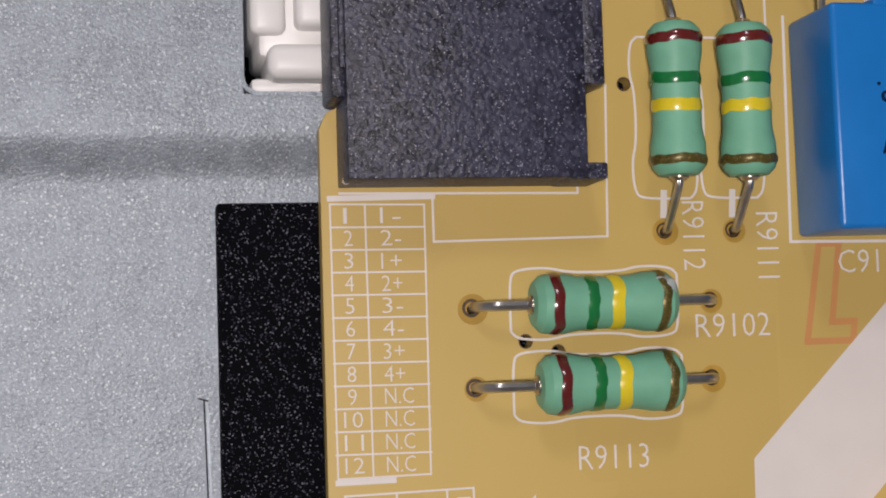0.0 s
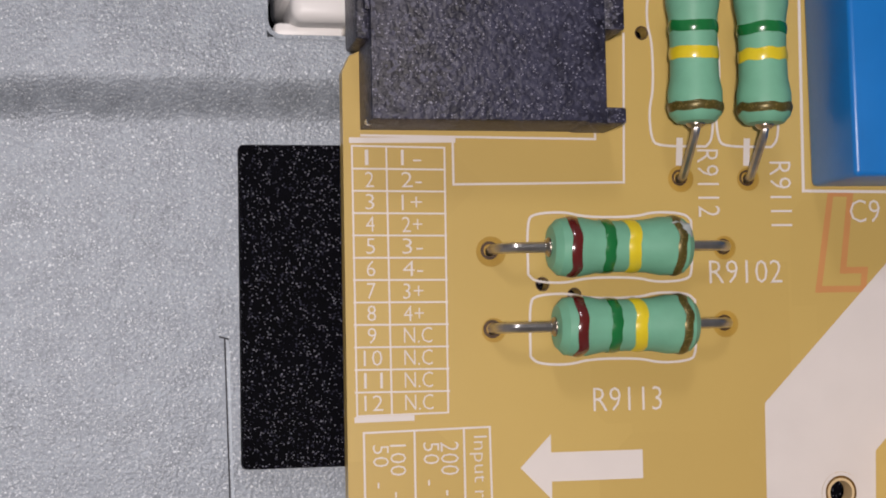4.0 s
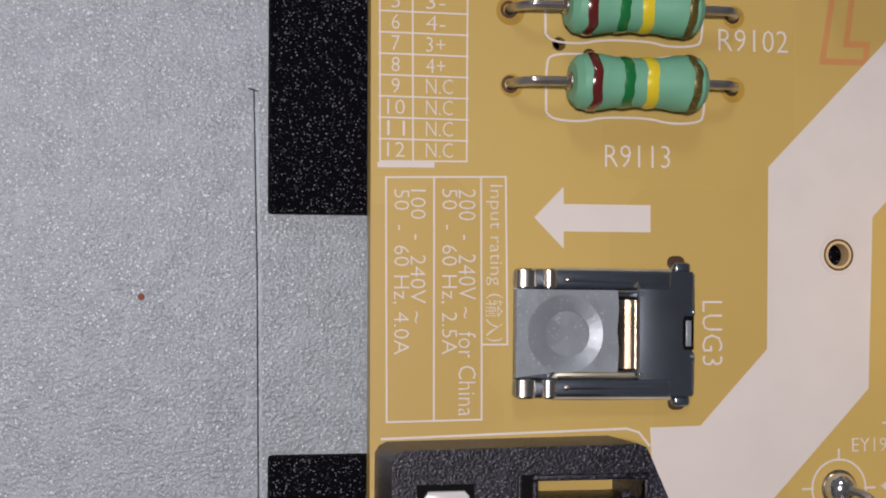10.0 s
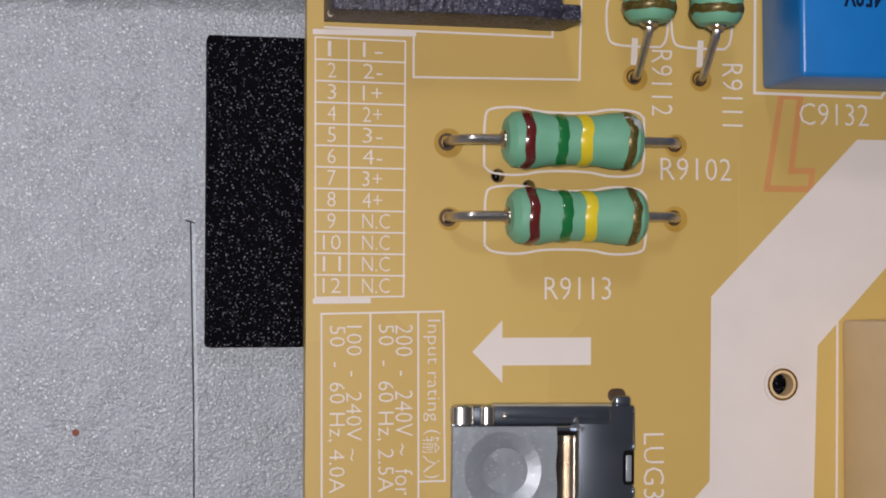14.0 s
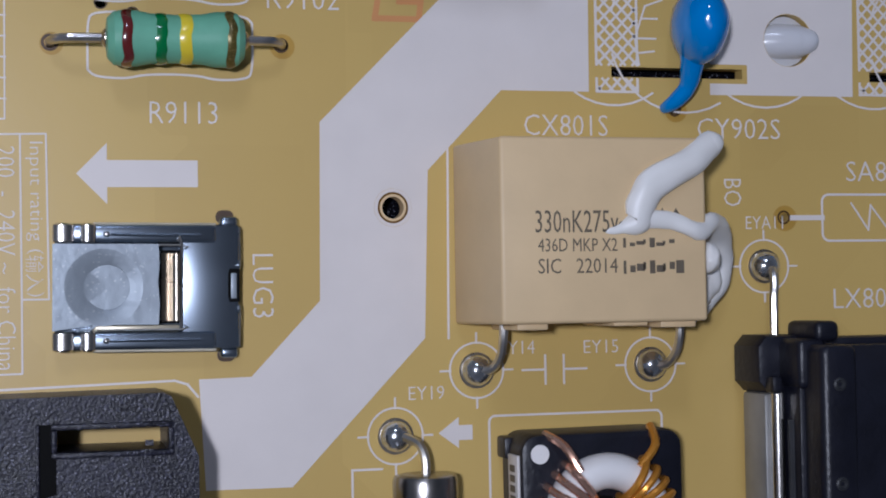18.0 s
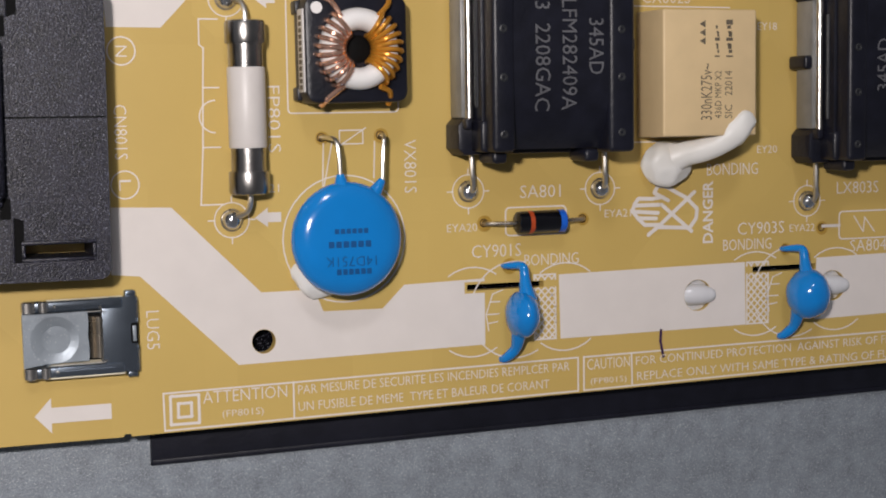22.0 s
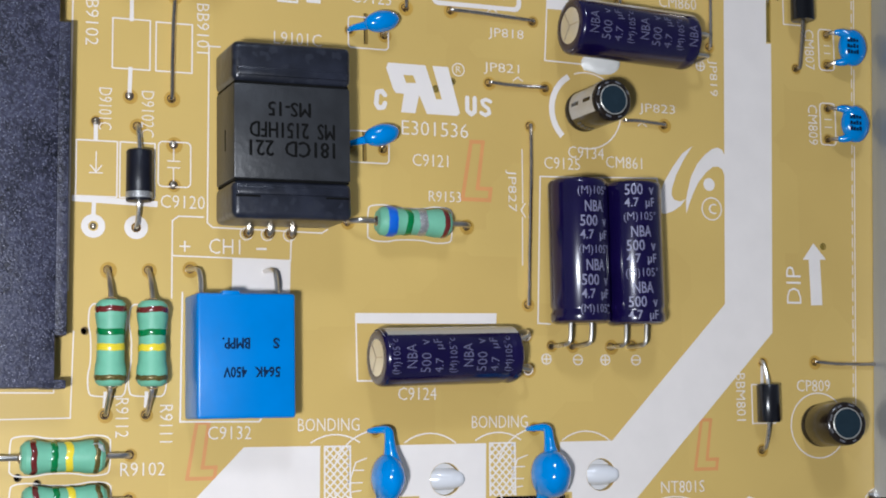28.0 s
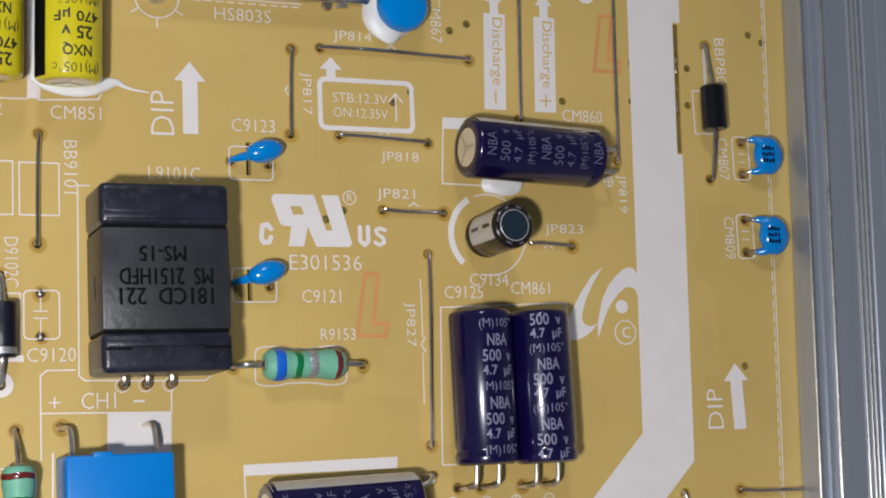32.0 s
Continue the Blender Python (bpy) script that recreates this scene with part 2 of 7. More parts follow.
def print_bars(x, y, w, h, n=5, rot=0.0):
    """Writing too faint to read, as a row of plain bars."""
    step = w / n
    bm = join(*[bm_box(k * step, k * step + step * 0.62, 0, h, -0.02, 0.03) for k in range(n)])
    part("printed_bars", placed(bm, x, y, rot), INK, board, smooth=0)


def print_arrow(x, y, length, head, shaft, rot=0.0, neck=None):
    """A printed block arrow with its tip at x, y, pointing along rot."""
    neck = neck or head * 0.5
    q = [(0, 0), (-neck, head / 2), (-neck, shaft / 2), (-length, shaft / 2), (-length, -shaft / 2), (-neck, -shaft / 2), (-neck, -head / 2)]
    part("printed_arrow", placed(prism(q, -0.02, 0.03), x, y, rot), INK, board, smooth=0)


# ---------- materials ----------
TAN = material("board_laminate", (0.552, 0.388, 0.118), 0.36, vary=0.07, grain=0.35, bump=0.06, bump_scale=10, spec=0.45)
# copper areas on the underside show through as slightly darker fields
tn = TAN.node_tree
tb = tn.nodes["Principled BSDF"]
tv, tt, tm, tx = (tn.nodes.new(k) for k in ("ShaderNodeTexVoronoi", "ShaderNodeTexCoord", "ShaderNodeMapRange", "ShaderNodeMix"))
tv.distance = "CHEBYCHEV"
tv.inputs["Scale"].default_value = 62
tn.links.new(tt.outputs["Object"], tv.inputs["Vector"])
ts = tn.nodes.new("ShaderNodeSeparateColor")
tn.links.new(tv.outputs["Color"], ts.inputs[0])
tn.links.new(ts.outputs[1], tm.inputs["Value"])
tm.inputs["From Min"].default_value, tm.inputs["From Max"].default_value, tm.inputs["To Max"].default_value = 0.35, 0.95, 0.11
tx.data_type, tx.blend_type = "RGBA", "MULTIPLY"
tx.inputs[7].default_value = (0.62, 0.52, 0.40, 1)
tn.links.new(tm.outputs[0], tx.inputs[0])
tn.links.new(tb.inputs["Base Color"].links[0].from_socket, tx.inputs[6])
tn.links.new(tx.outputs[2], tb.inputs["Base Color"])
INK = material("white_print", (0.70, 0.645, 0.605), 0.5, vary=0.04, grain=2)
RED_INK = material("red_print", (0.58, 0.265, 0.09), 0.45, vary=0.10, grain=2)
STEEL = sparkle(sparkle(material("galvanised_steel", (0.270, 0.302, 0.338), 0.5, 0.3, vary=0.24, grain=30, bump=0.5, bump_scale=36, spec=0.4), 11000, (0.40, 0.43, 0.465), 0.16, 0.2), 8000, (0.56, 0.595, 0.63), 0.03, 0.2)
TIN = material("tinned_wire", (0.66, 0.63, 0.58), 0.28, 0.95, vary=0.2, grain=5)
RESISTOR_WIRE = material("greyed_tin_wire", (0.56, 0.53, 0.50), 0.3, 0.95, vary=0.3, grain=6, bump=0.3, bump_scale=6)
BRIGHT_WIRE = material("bright_jumper_wire", (0.78, 0.69, 0.57), 0.2, 1.0, vary=0.2, grain=5)
DULL_WIRE = material("dull_wire", (0.48, 0.42, 0.34), 0.28, 0.95, vary=0.2, grain=5)
SOLDER = material("solder", (0.70, 0.71, 0.72), 0.17, 0.95, vary=0.2, grain=6, bump=0.5, bump_scale=8)
FOAM = sparkle(sparkle(material("black_foam", (0.002, 0.002, 0.0034), 0.8, vary=0.4, grain=10, bump=0.7, bump_scale=40, spec=0.06), 11500, (0.22, 0.22, 0.26), 0.03, 0.3), 8000, (0.030, 0.030, 0.045), 0.07, 0.3)
BLACK = sparkle(sparkle(material("black_plastic", (0.005, 0.005, 0.010), 0.38, vary=0.4, grain=24, bump=0.5, bump_scale=40, spec=0.36, col2=(0.018, 0.018, 0.030)), 8000, (0.15, 0.15, 0.19), 0.03, 0.3), 6000, (0.042, 0.042, 0.064), 0.12, 0.3)
SOFT_BLACK = material("smooth_black_plastic", (0.0075, 0.008, 0.0145), 0.4, vary=0.3, grain=4, bump=0.25, bump_scale=14, spec=0.38)
GREY_BLACK = sparkle(sparkle(material("glassfibre_plastic", (0.004, 0.004, 0.014), 0.42, vary=0.6, grain=11, bump=0.8, bump_scale=22, spec=0.33, col2=(0.044, 0.045, 0.078)), 9000, (0.21, 0.21, 0.27), 0.045, 0.3), 3200, (0.060, 0.061, 0.094), 0.16, 0.3)
CHARCOAL = material("charcoal_plastic", (0.023, 0.024, 0.027), 0.42, vary=0.25, grain=4, bump=0.3, bump_scale=10, spec=0.45)
NAVY_PLASTIC = sparkle(material("blue_black_plastic", (0.013, 0.0145, 0.023), 0.32, vary=0.5, grain=3, bump=0.5, bump_scale=6, spec=0.5), 1100, (0.02, 0.022, 0.032), 0.15, 0.3)
MINT = material("mint_lacquer", (0.165, 0.42, 0.28), 0.5, vary=0.14, grain=4, bump=0.35, bump_scale=5, spec=0.35)
BROWN = material("brown_band", (0.12, 0.014, 0.012), 0.22, vary=0.25, grain=4, bump=0.5, bump_scale=4, coat=0.9)
GREEN = material("green_band", (0.006, 0.16, 0.04), 0.25, vary=0.2, grain=4, bump=0.4, bump_scale=4, coat=0.6)
YELLOW = material("yellow_band", (0.72, 0.56, 0.02), 0.3, vary=0.14, grain=5, bump=0.4, bump_scale=4, coat=0.4)
GOLD = sparkle(material("gold_band", (0.11, 0.085, 0.02), 0.35, 0.35, vary=0.3, grain=8), 9000, (0.22, 0.165, 0.05), 0.12, 0.3)
SILVER = sparkle(material("silver_band", (0.36, 0.36, 0.36), 0.35, 0.6, vary=0.2, grain=6), 5000, (0.62, 0.62, 0.62), 0.15, 0.3)
BLUE_BAND = material("blue_band", (0.01, 0.11, 0.55), 0.35, vary=0.1, coat=0.2)
ORANGE_BAND = material("orange_band", (0.42, 0.06, 0.015), 0.35, vary=0.1)
SKY_BOX = material("blue_box_plastic", (0.004, 0.17, 0.52), 0.34, vary=0.06, grain=3, bump=0.12, bump_scale=8)
BLUE_COAT = material("blue_epoxy", (0.004, 0.20, 0.58), 0.16, vary=0.07, grain=1.5, bump=0.12, bump_scale=1.2, coat=0.5)
CREAM = material("cream_box_plastic", (0.665, 0.495, 0.275), 0.48, vary=0.05, grain=3, bump=0.15, bump_scale=8)
GLUE = material("white_silicone", (0.76, 0.745, 0.71), 0.42, vary=0.05, grain=1, bump=0.25, bump_scale=1.5)
VIOLET = material("violet_sleeve", (0.005, 0.0022, 0.034), 0.22, vary=0.2, grain=2, coat=0.45, spec=0.4, bump=0.12, bump_scale=1.2)
DIM_LILAC = material("faint_sleeve_print", (0.13, 0.125, 0.19), 0.4, vary=0.1)
LILAC = material("sleeve_print", (0.195, 0.19, 0.27), 0.4, vary=0.05)
ALU = material("can_aluminium", (0.74, 0.71, 0.64), 0.3, 0.7, vary=0.08, grain=5)
YELLOW_SLEEVE = material("yellow_sleeve", (0.62, 0.52, 0.005), 0.25, vary=0.08, grain=2, coat=0.3)
DARK_END = material("dark_can_end", (0.022, 0.040, 0.056), 0.26, 0.4, vary=0.15)
LIGHT_STRIPE = material("grey_sleeve_stripe", (0.40, 0.37, 0.33), 0.25, vary=0.06, coat=0.5)
FAINT_BLUE = material("faint_blue_print", (0.003, 0.070, 0.23), 0.4, vary=0.1)
FERRITE = material("grey_ferrite", (0.24, 0.235, 0.225), 0.35, 0.2, vary=0.15, grain=4)
# deep black for print, and for the shade in slots, grooves and gaps
DEEP_BLACK = material("deep_black_print_and_shade", (0.003, 0.003, 0.003), 0.7, vary=0.2, spec=0.1)
DARK_PRINT = material("dark_print", (0.03, 0.027, 0.012), 0.5, vary=0.1)
GREY_PRINT = material("grey_print", (0.105, 0.105, 0.115), 0.5, vary=0.15)
BROWN_PRINT = material("grey_brown_print", (0.12, 0.095, 0.065), 0.6, vary=0.15)
BLUE_PRINT = material("dark_blue_print", (0.003, 0.014, 0.05), 0.6, vary=0.1, spec=0.1)
CAN_BROWN = material("dark_brown_sleeve", (0.012, 0.008, 0.006), 0.22, vary=0.2, coat=0.25, spec=0.35)
CERAMIC = material("white_ceramic", (0.62, 0.58, 0.55), 0.42, vary=0.04, grain=3)
BARE = material("bare_grey_ceramic", (0.40, 0.44, 0.43), 0.4, vary=0.2, grain=5, bump=0.3, bump_scale=4)
CHROME = material("nickel_cap", (0.68, 0.65, 0.61), 0.25, 1.0, vary=0.15, grain=4)
# darker nickel: the dim room the caps mirror is put into the colour
CAP_NICKEL = material("dark_nickel_cap", (0.34, 0.325, 0.31), 0.26, 1.0, vary=0.3, grain=3, bump=0.3, bump_scale=5)
# darker copy of the spring steel, with its dark reflections put into the colour
DARK_SPRING = material("spring_steel_dark_reflection", (0.27, 0.315, 0.375), 0.25, 0.95, vary=0.15, grain=3)
SPRING = sparkle(material("spring_steel", (0.275, 0.31, 0.345), 0.44, 0.4, vary=0.14, grain=4, bump=0.2, bump_scale=10), 6500, (0.36, 0.39, 0.42), 0.03, 0.2)
# beige of the board's reflection, put into the lug's edge colour
EDGE_REFLECTION = material("board_reflection_edge", (0.62, 0.56, 0.42), 0.35, 0.6, vary=0.2, grain=4)
COPPER = material("copper_wire", (0.80, 0.47, 0.34), 0.2, 0.85, vary=0.2, grain=3)
AMBER = material("amber_enamel_wire", (0.62, 0.27, 0.03), 0.28, 0.5, vary=0.15, grain=3)
GREEN_COAT = material("green_epoxy", (0.020, 0.115, 0.045), 0.55, vary=0.12, grain=2, bump=0.35, bump_scale=6)
FIN = material("extruded_aluminium", (0.41, 0.435, 0.48), 0.32, 0.6, vary=0.06, grain=1.6, bump=0.15, bump_scale=8, stretch=(4, 0.1, 4))
DARK_FIN = material("blue_grey_aluminium", (0.45, 0.52, 0.60), 0.3, 0.7, vary=0.22, grain=1.6, bump=0.15, bump_scale=8, stretch=(4, 0.1, 4))
BEAD_BLACK = material("polished_ferrite", (0.006, 0.006, 0.009), 0.24, vary=0.25, grain=4, bump=0.1, bump_scale=10, spec=0.6, coat=0.2)
DIODE_BLACK = material("glossy_black_epoxy", (0.004, 0.004, 0.006), 0.2, vary=0.3, grain=4, bump=0.1, bump_scale=10, spec=0.6)
WHITE_PLASTIC = material("white_nylon", (0.78, 0.76, 0.74), 0.4, vary=0.04, grain=2)
CLEAR_NYLON = material("clear_nylon", (0.62, 0.62, 0.64), 0.25, vary=0.05, grain=2, coat=0.4)
GREASE = material("thermal_grease", (0.70, 0.72, 0.74), 0.5, vary=0.1, grain=5, bump=0.6, bump_scale=6)
PEN = material("violet_pen", (0.035, 0.012, 0.06), 0.5, vary=0.2)
RED_WIRE = material("red_enamel_wire", (0.48, 0.035, 0.06), 0.3, vary=0.2, grain=4, coat=0.3)
GREEN_PEN = material("green_pen", (0.05, 0.42, 0.08), 0.5, vary=0.2)
SEAM = material("dark_seam", (0.035, 0.035, 0.04), 0.8, vary=0.2, spec=0.1)
RUST = material("rust_spot", (0.22, 0.07, 0.04), 0.8, vary=0.2)
FLUX = material("flux_residue", (0.15, 0.075, 0.012), 0.22, vary=0.35, grain=8, coat=0.3)
AMBER_STAIN = material("amber_flux_stain", (0.42, 0.255, 0.045), 0.3, vary=0.15, grain=6)
OLD_FLUX = material("dark_olive_flux", (0.15, 0.108, 0.018), 0.35, vary=0.4, grain=9, coat=0.2)
BURNT = material("scorched_rim", (0.055, 0.024, 0.006), 0.5, vary=0.3, grain=10)


# ---------- steel back panel ----------
def profile_sheet(rows, x0, x1, mat_, parent, name, label):
    """A bent sheet: rows of (y, z) swept along x, with thickness."""
    bm = bmesh.new()
    a = [bm.verts.new((x0, y, z)) for y, z in rows] + [bm.verts.new((x0, y, z - 0.8)) for y, z in rows[::-1]]
    b = [bm.verts.new((x1, v.co.y, v.co.z)) for v in a]
    n = len(a)
    for k in range(n):
        bm.faces.new((a[k], b[k], b[(k + 1) % n], a[(k + 1) % n]))
    bmesh.ops.recalc_face_normals(bm, faces=bm.faces)
    return part(name, bm, mat_, parent, label, smooth=60)


def bend(y0, z0, y1, z1, n=8):
    return [(y0 + (y1 - y0) * k / n, z0 + (z1 - z0) * (0.5 - 0.5 * cos(pi * k / n))) for k in range(n + 1)]


panel = thing("back_panel", "galvanised steel television back panel with a pressed bend under the board", "panel", kind="structure")
low = [(-320, -10)] + bend(-117, -7.4, -103, -6) + bend(17.0, -6, 21.8, -3.9, 10)
profile_sheet(low + [(24.4, -3.9)], -300, 420, STEEL, panel, "panel_sheet", "")
profile_sheet([(24.4, -3.9), (320, -3.9)], -8.8, 420, STEEL, panel, "panel_sheet", "")
profile_sheet([(24.4, -3.9), (320, -3.9)], -300, -17.6, STEEL, panel, "panel_sheet", "")
profile_sheet([(34.6, -3.9), (320, -3.9)], -17.6, -8.8, STEEL, panel, "panel_sheet", "")
part("slot_rim", strokes([rounded(-17.7, -8.7, 24.4, 34.6, 1.4)], 0.35, -4.6, -3.75), STEEL, panel)
part("sheet_seam", strokes([[(-21.2, -0.4), (-20.85, -16), (-20.6, -40), (-19.8, -110)]], 0.12, -6.1, -5.97), SEAM, panel, "thin dark seam line")
# paler line laid along the right of the dark seam
part("seam_lip", strokes([[(-20.95, -0.6), (-20.6, -16), (-20.35, -40), (-19.55, -110)]], 0.16, -6.1, -5.96), SPRING, panel, "paler line drawn beside the seam")
part("sheet_seam", strokes([[(-21.6, -0.2), (-20.9, -0.4)]], 0.12, -6.1, -5.97), SEAM, panel)
part("rust_spot", ring(-30.6, -18.1, 0.02, 0.3, -6.1, -5.95, seg=10), RUST, panel, "small red-brown rust speck")


def foam_pad(x0, x1, y0, y1, label, z0=-6.0, z1=-4.0):
    t = thing("foam_pad", label, "pad", (x0 + x1) / 2, (y0 + y1) / 2, z0)
    a, b = (x1 - x0) / 2, (y1 - y0) / 2
    part("foam", bm_box(-a, a, -b, b, -0.02, z1 - z0, 0.3), FOAM, t)
    part("pressed_edge", strokes([rounded(-a + 0.25, a - 0.25, -b + 0.25, b - 0.25, 0.4)], 0.2, z1 - z0 - 0.1, z1 - z0 + 0.03, joins=True), FOAM, t)


foam_pad(-20.0, -7.0, -11.0, 15.5, "black speckled foam pad on the steel panel under the board edge")
foam_pad(-19.9, -7.0, -72.3, -31.6, "black speckled foam pad behind the mains socket")
strip = thing("insulating_strip", "long black insulating strip under the board's lower edge", "strip", 18.3, -97, -6)
part("folded_edge", prism([(0.2, -4.6), (0.2, -5.2), (229.8, -2.4), (229.8, -1.8)], 0.9, 1.15, 0.1), SOFT_BLACK, strip, "thin folded edge")
part("strip_sheet", prism([(0, 6), (0, -5.4), (230, -2.6), (230, 9)], -0.02, 1.0, 0.2), SOFT_BLACK, strip)

# unseen black sheets added under the board so that its holes look dark
foam_pad(-3, 200, -90, 15, "unseen black sheet added under the circuit board to darken its holes", z1=-3.4)
foam_pad(4, 200, 23.5, 122, "unseen black sheet added under the circuit board to darken its holes", -3.9, -3.4)

# black box added below so that the slot looks dark
part("slot_back", bm_box(-24, -2, 20, 40, -15.0, -14.0), DEEP_BLACK, panel, "black box added to stand for the dark behind the slot")
plug = thing("white_plug", "white nylon wire plug in a panel slot", "plug", -13.2, 29.4, -13.98)
part("body", bm_box(-3.2, 4.4, -2.0, 5.6, 0, 10.0, 0.7), WHITE_PLASTIC, plug)
part("latch", bm_box(-2.5, 4.4, -3.9, -1.0, 4.0, 11.6, 1.0, 4), WHITE_PLASTIC, plug)
part("latch", bm_box(-0.2, 4.4, 0.2, 5.6, 4.0, 12.2, 0.7, 3), WHITE_PLASTIC, plug)
part("side_key", bm_box(-3.8, -0.9, -0.2, 5.6, 0, 11.0, 0.7, 3), WHITE_PLASTIC, plug)
part("foot", bm_box(-3.7, 4.4, -4.8, -3.4, 0, 8.6, 0.5), WHITE_PLASTIC, plug)
part("terminal", bm_box(2.0, 4.3, -4.7, -3.9, 8.4, 10.2, 0.2), TIN, plug, "bright metal terminal edge")

# ---------- circuit board ----------
board = thing("circuit_board", "tan laminate power supply board with white printed markings", "circuit board", kind="structure")


from mathutils.geometry import tessellate_polygon


def loop_round(cx, cy, r, n=14):
    return [(cx + r * cos(2 * pi * k / n), cy + r * sin(2 * pi * k / n)) for k in range(n)]


def plate(outline, holes, z0, z1):
    """A flat sheet with through holes."""
    bm = bmesh.new()
    loops = []
    for line in [outline, *holes]:
        vs = [bm.verts.new((x, y, z1)) for x, y in line]
        for k in range(len(vs)):
            bm.edges.new((vs[k], vs[(k + 1) % len(vs)]))
        loops.append(vs)
    if len(holes) < 4:
        flat = [v for vs in loops for v in vs]
        for tri in tessellate_polygon([[v.co.copy() for v in vs] for vs in loops]):
            if len(set(tri)) == 3:
                bm.faces.new([flat[k] for k in tri])
        bm.normal_update()
    else:
        bmesh.ops.triangle_fill(bm, edges=list(bm.edges), use_beauty=True, use_dissolve=False, normal=(0, 0, 1))
    for f in bm.faces:
        if f.normal.z < 0:
            f.normal_flip()
    for vs in loops:
        lo = [bm.verts.new((v.co.x, v.co.y, z0)) for v in vs]
        for k in range(len(vs)):
            j = (k + 1) % len(vs)
            bm.faces.new((vs[k], vs[j], lo[j], lo[k]))
    return bm


WIRE_HOLES = [
    (0, 0), (20, 0.2), (-0.1, 6.4), (20.1, 6.6), (16.4, 12.4), (16.6, 33.6), (22.4, 12.4), (22.6, 33.7),
    (4.3, 3.6), (7.0, 2.7), (13.4, 24.6),
    (28.8, 34.0), (40.7, 34.0), (20.7, 40.0), (20.7, 55.2), (14.6, 55.6), (26.1, 75.5), (25.8, 59.7), (19.7, 75.5), (19.5, 59.7),
    (26.2, 52.7), (26.2, 46.6), (53.5, 42.0), (73.6, 42.0), (54.0, 72.6), (59.8, 72.2), (53.9, 54.3), (59.5, 53.8),
]
WIRE_HOLES += [
    (63.9, 90.3), (63.4, 77.0), (68.5, 90.8), (93.4, 90.4), (71.2, 77.2), (85.8, 76.6), (77.8, 65.7), (88.0, 65.5), (85.0, 59.0), (84.2, 29.6),
    (110.2, 60.6), (119.4, 74.9), (101.9, 81.1), (68.6, 64.1), (71.4, 65.5), (80.3, 82.8), (83.3, 84.6),
    (123.3, 91.7), (122.9, 85.1), (134.0, 91.4), (133.7, 85.0), (146.8, 98.1), (149.5, 96.9), (90.4, 95.0), (93.4, 96.3), (106.8, 83.4), (109.9, 84.5),
    (137.8, 95.6), (137.0, 72.4), (143.7, 79.0), (143.6, 73.4), (143.4, 65.6), (143.3, 60.0), (141.5, 40.8), (139.1, 39.7), (138.9, 20.5),
]
WIRE_HOLES += [
    (88.3, 23.0), (92.1, 23.0), (99.2, 22.9), (103.1, 23.2), (83.8, 24.6), (84.1, 19.1), (128.3, 20.4), (127.7, 5.5),
    (69.1, -68.4), (85.7, -68.3), (129.0, -20.2), (145.7, -19.9), (43.6, -54.9), (52.7, -54.7), (68.7, -15.3), (86.0, -15.4), (129.5, -71.4), (145.4, -71.1),
    (58.0, 9.6), (85.0, 9.7), (73.2, -75.1), (122.5, -74.6), (57.6, -5.0), (83.9, -5.2), (72.6, -89.3), (122.8, -88.8),
    (97.9, 104.2), (90.0, 104.0), (107.5, 104.0), (115.3, 103.1), (120.2, 104.7), (102.6, 105.3),
]
SLOTS = [(51.3, 64.7, -2.0, -1.05), (78.3, 91.1, -2.0, -1.05), (66.2, 79.0, -78.7, -77.75), (116.4, 128.5, -78.3, -77.35),
         (56.4, 57.1, 70.5, 75.5), (56.1, 56.8, 51.7, 56.5), (159.8, 167.5, -34.9, -34.3), (159.8, 167.5, -43.2, -42.6), (159.8, 167.5, -51.6, -51.0)]
BIG = [(30.0, -14.3, 1.12), (34.3, -84.4, 1.75), (69.6, 1.9, 2.55), (96.9, 2.0, 2.6), (106.2, -81.5, 2.5), (131.7, -81.2, 2.5), (-6.4, -91.4, 2.3)]
outline = [(-12, -92.5), (-11.4, -94.8), (-10.2, -96.3), (-8.6, -96.8), (13.6, -96.8), (13.8, -96.4), (14.6, -96.4), (14.8, -96.8), (215, -94.0), (215, 125), (-12, 125), (-12, 79),
           (-8.6, 79), (-8.6, 22.9), (-10.2, 22.8), (-11.4, 22.2), (-12, 20.9)]
hole_loops = [loop_round(x, y, 0.52, 10) for x, y in WIRE_HOLES] + [loop_round(x, y, r, 24) for x, y, r in BIG]
hole_loops += [[(a, c), (b, c), (b, d), (a, d)] for a, b, c, d in SLOTS] + [[(131.8, 99.0), (131.15, 76.7), (132.1, 76.7), (132.75, 99.0)]]
part("laminate", plate(outline, hole_loops, -1.6, 0.0), TAN, board, "tan yellow laminate", smooth=0)


# brown filler set just below the surface to darken the slot
part("slot_flux", prism([(131.8, 99.0), (131.15, 76.7), (132.1, 76.7), (132.75, 99.0)], -1.5, -0.35), OLD_FLUX, board, "brown filler in the long slot", smooth=0)
for k in (1, 3, 4, 6, 8):
    part("slot_solder", blob(132.2 - 0.027 * 1.6 * k, 97.6 - 1.6 * k, -0.3, 0.18 + 0.03 * (k % 3), 0.5 + 0.3 * (k % 3), 0.2, 0.2, 10, k), DULL_WIRE, board)


def scorch(x, y, r=1.0, m=None):
    part("scorched_rim", ring(x, y, 0.5 if m else 0.25, r, -0.02, 0.012, seg=18), m or FLUX, board, smooth=0)


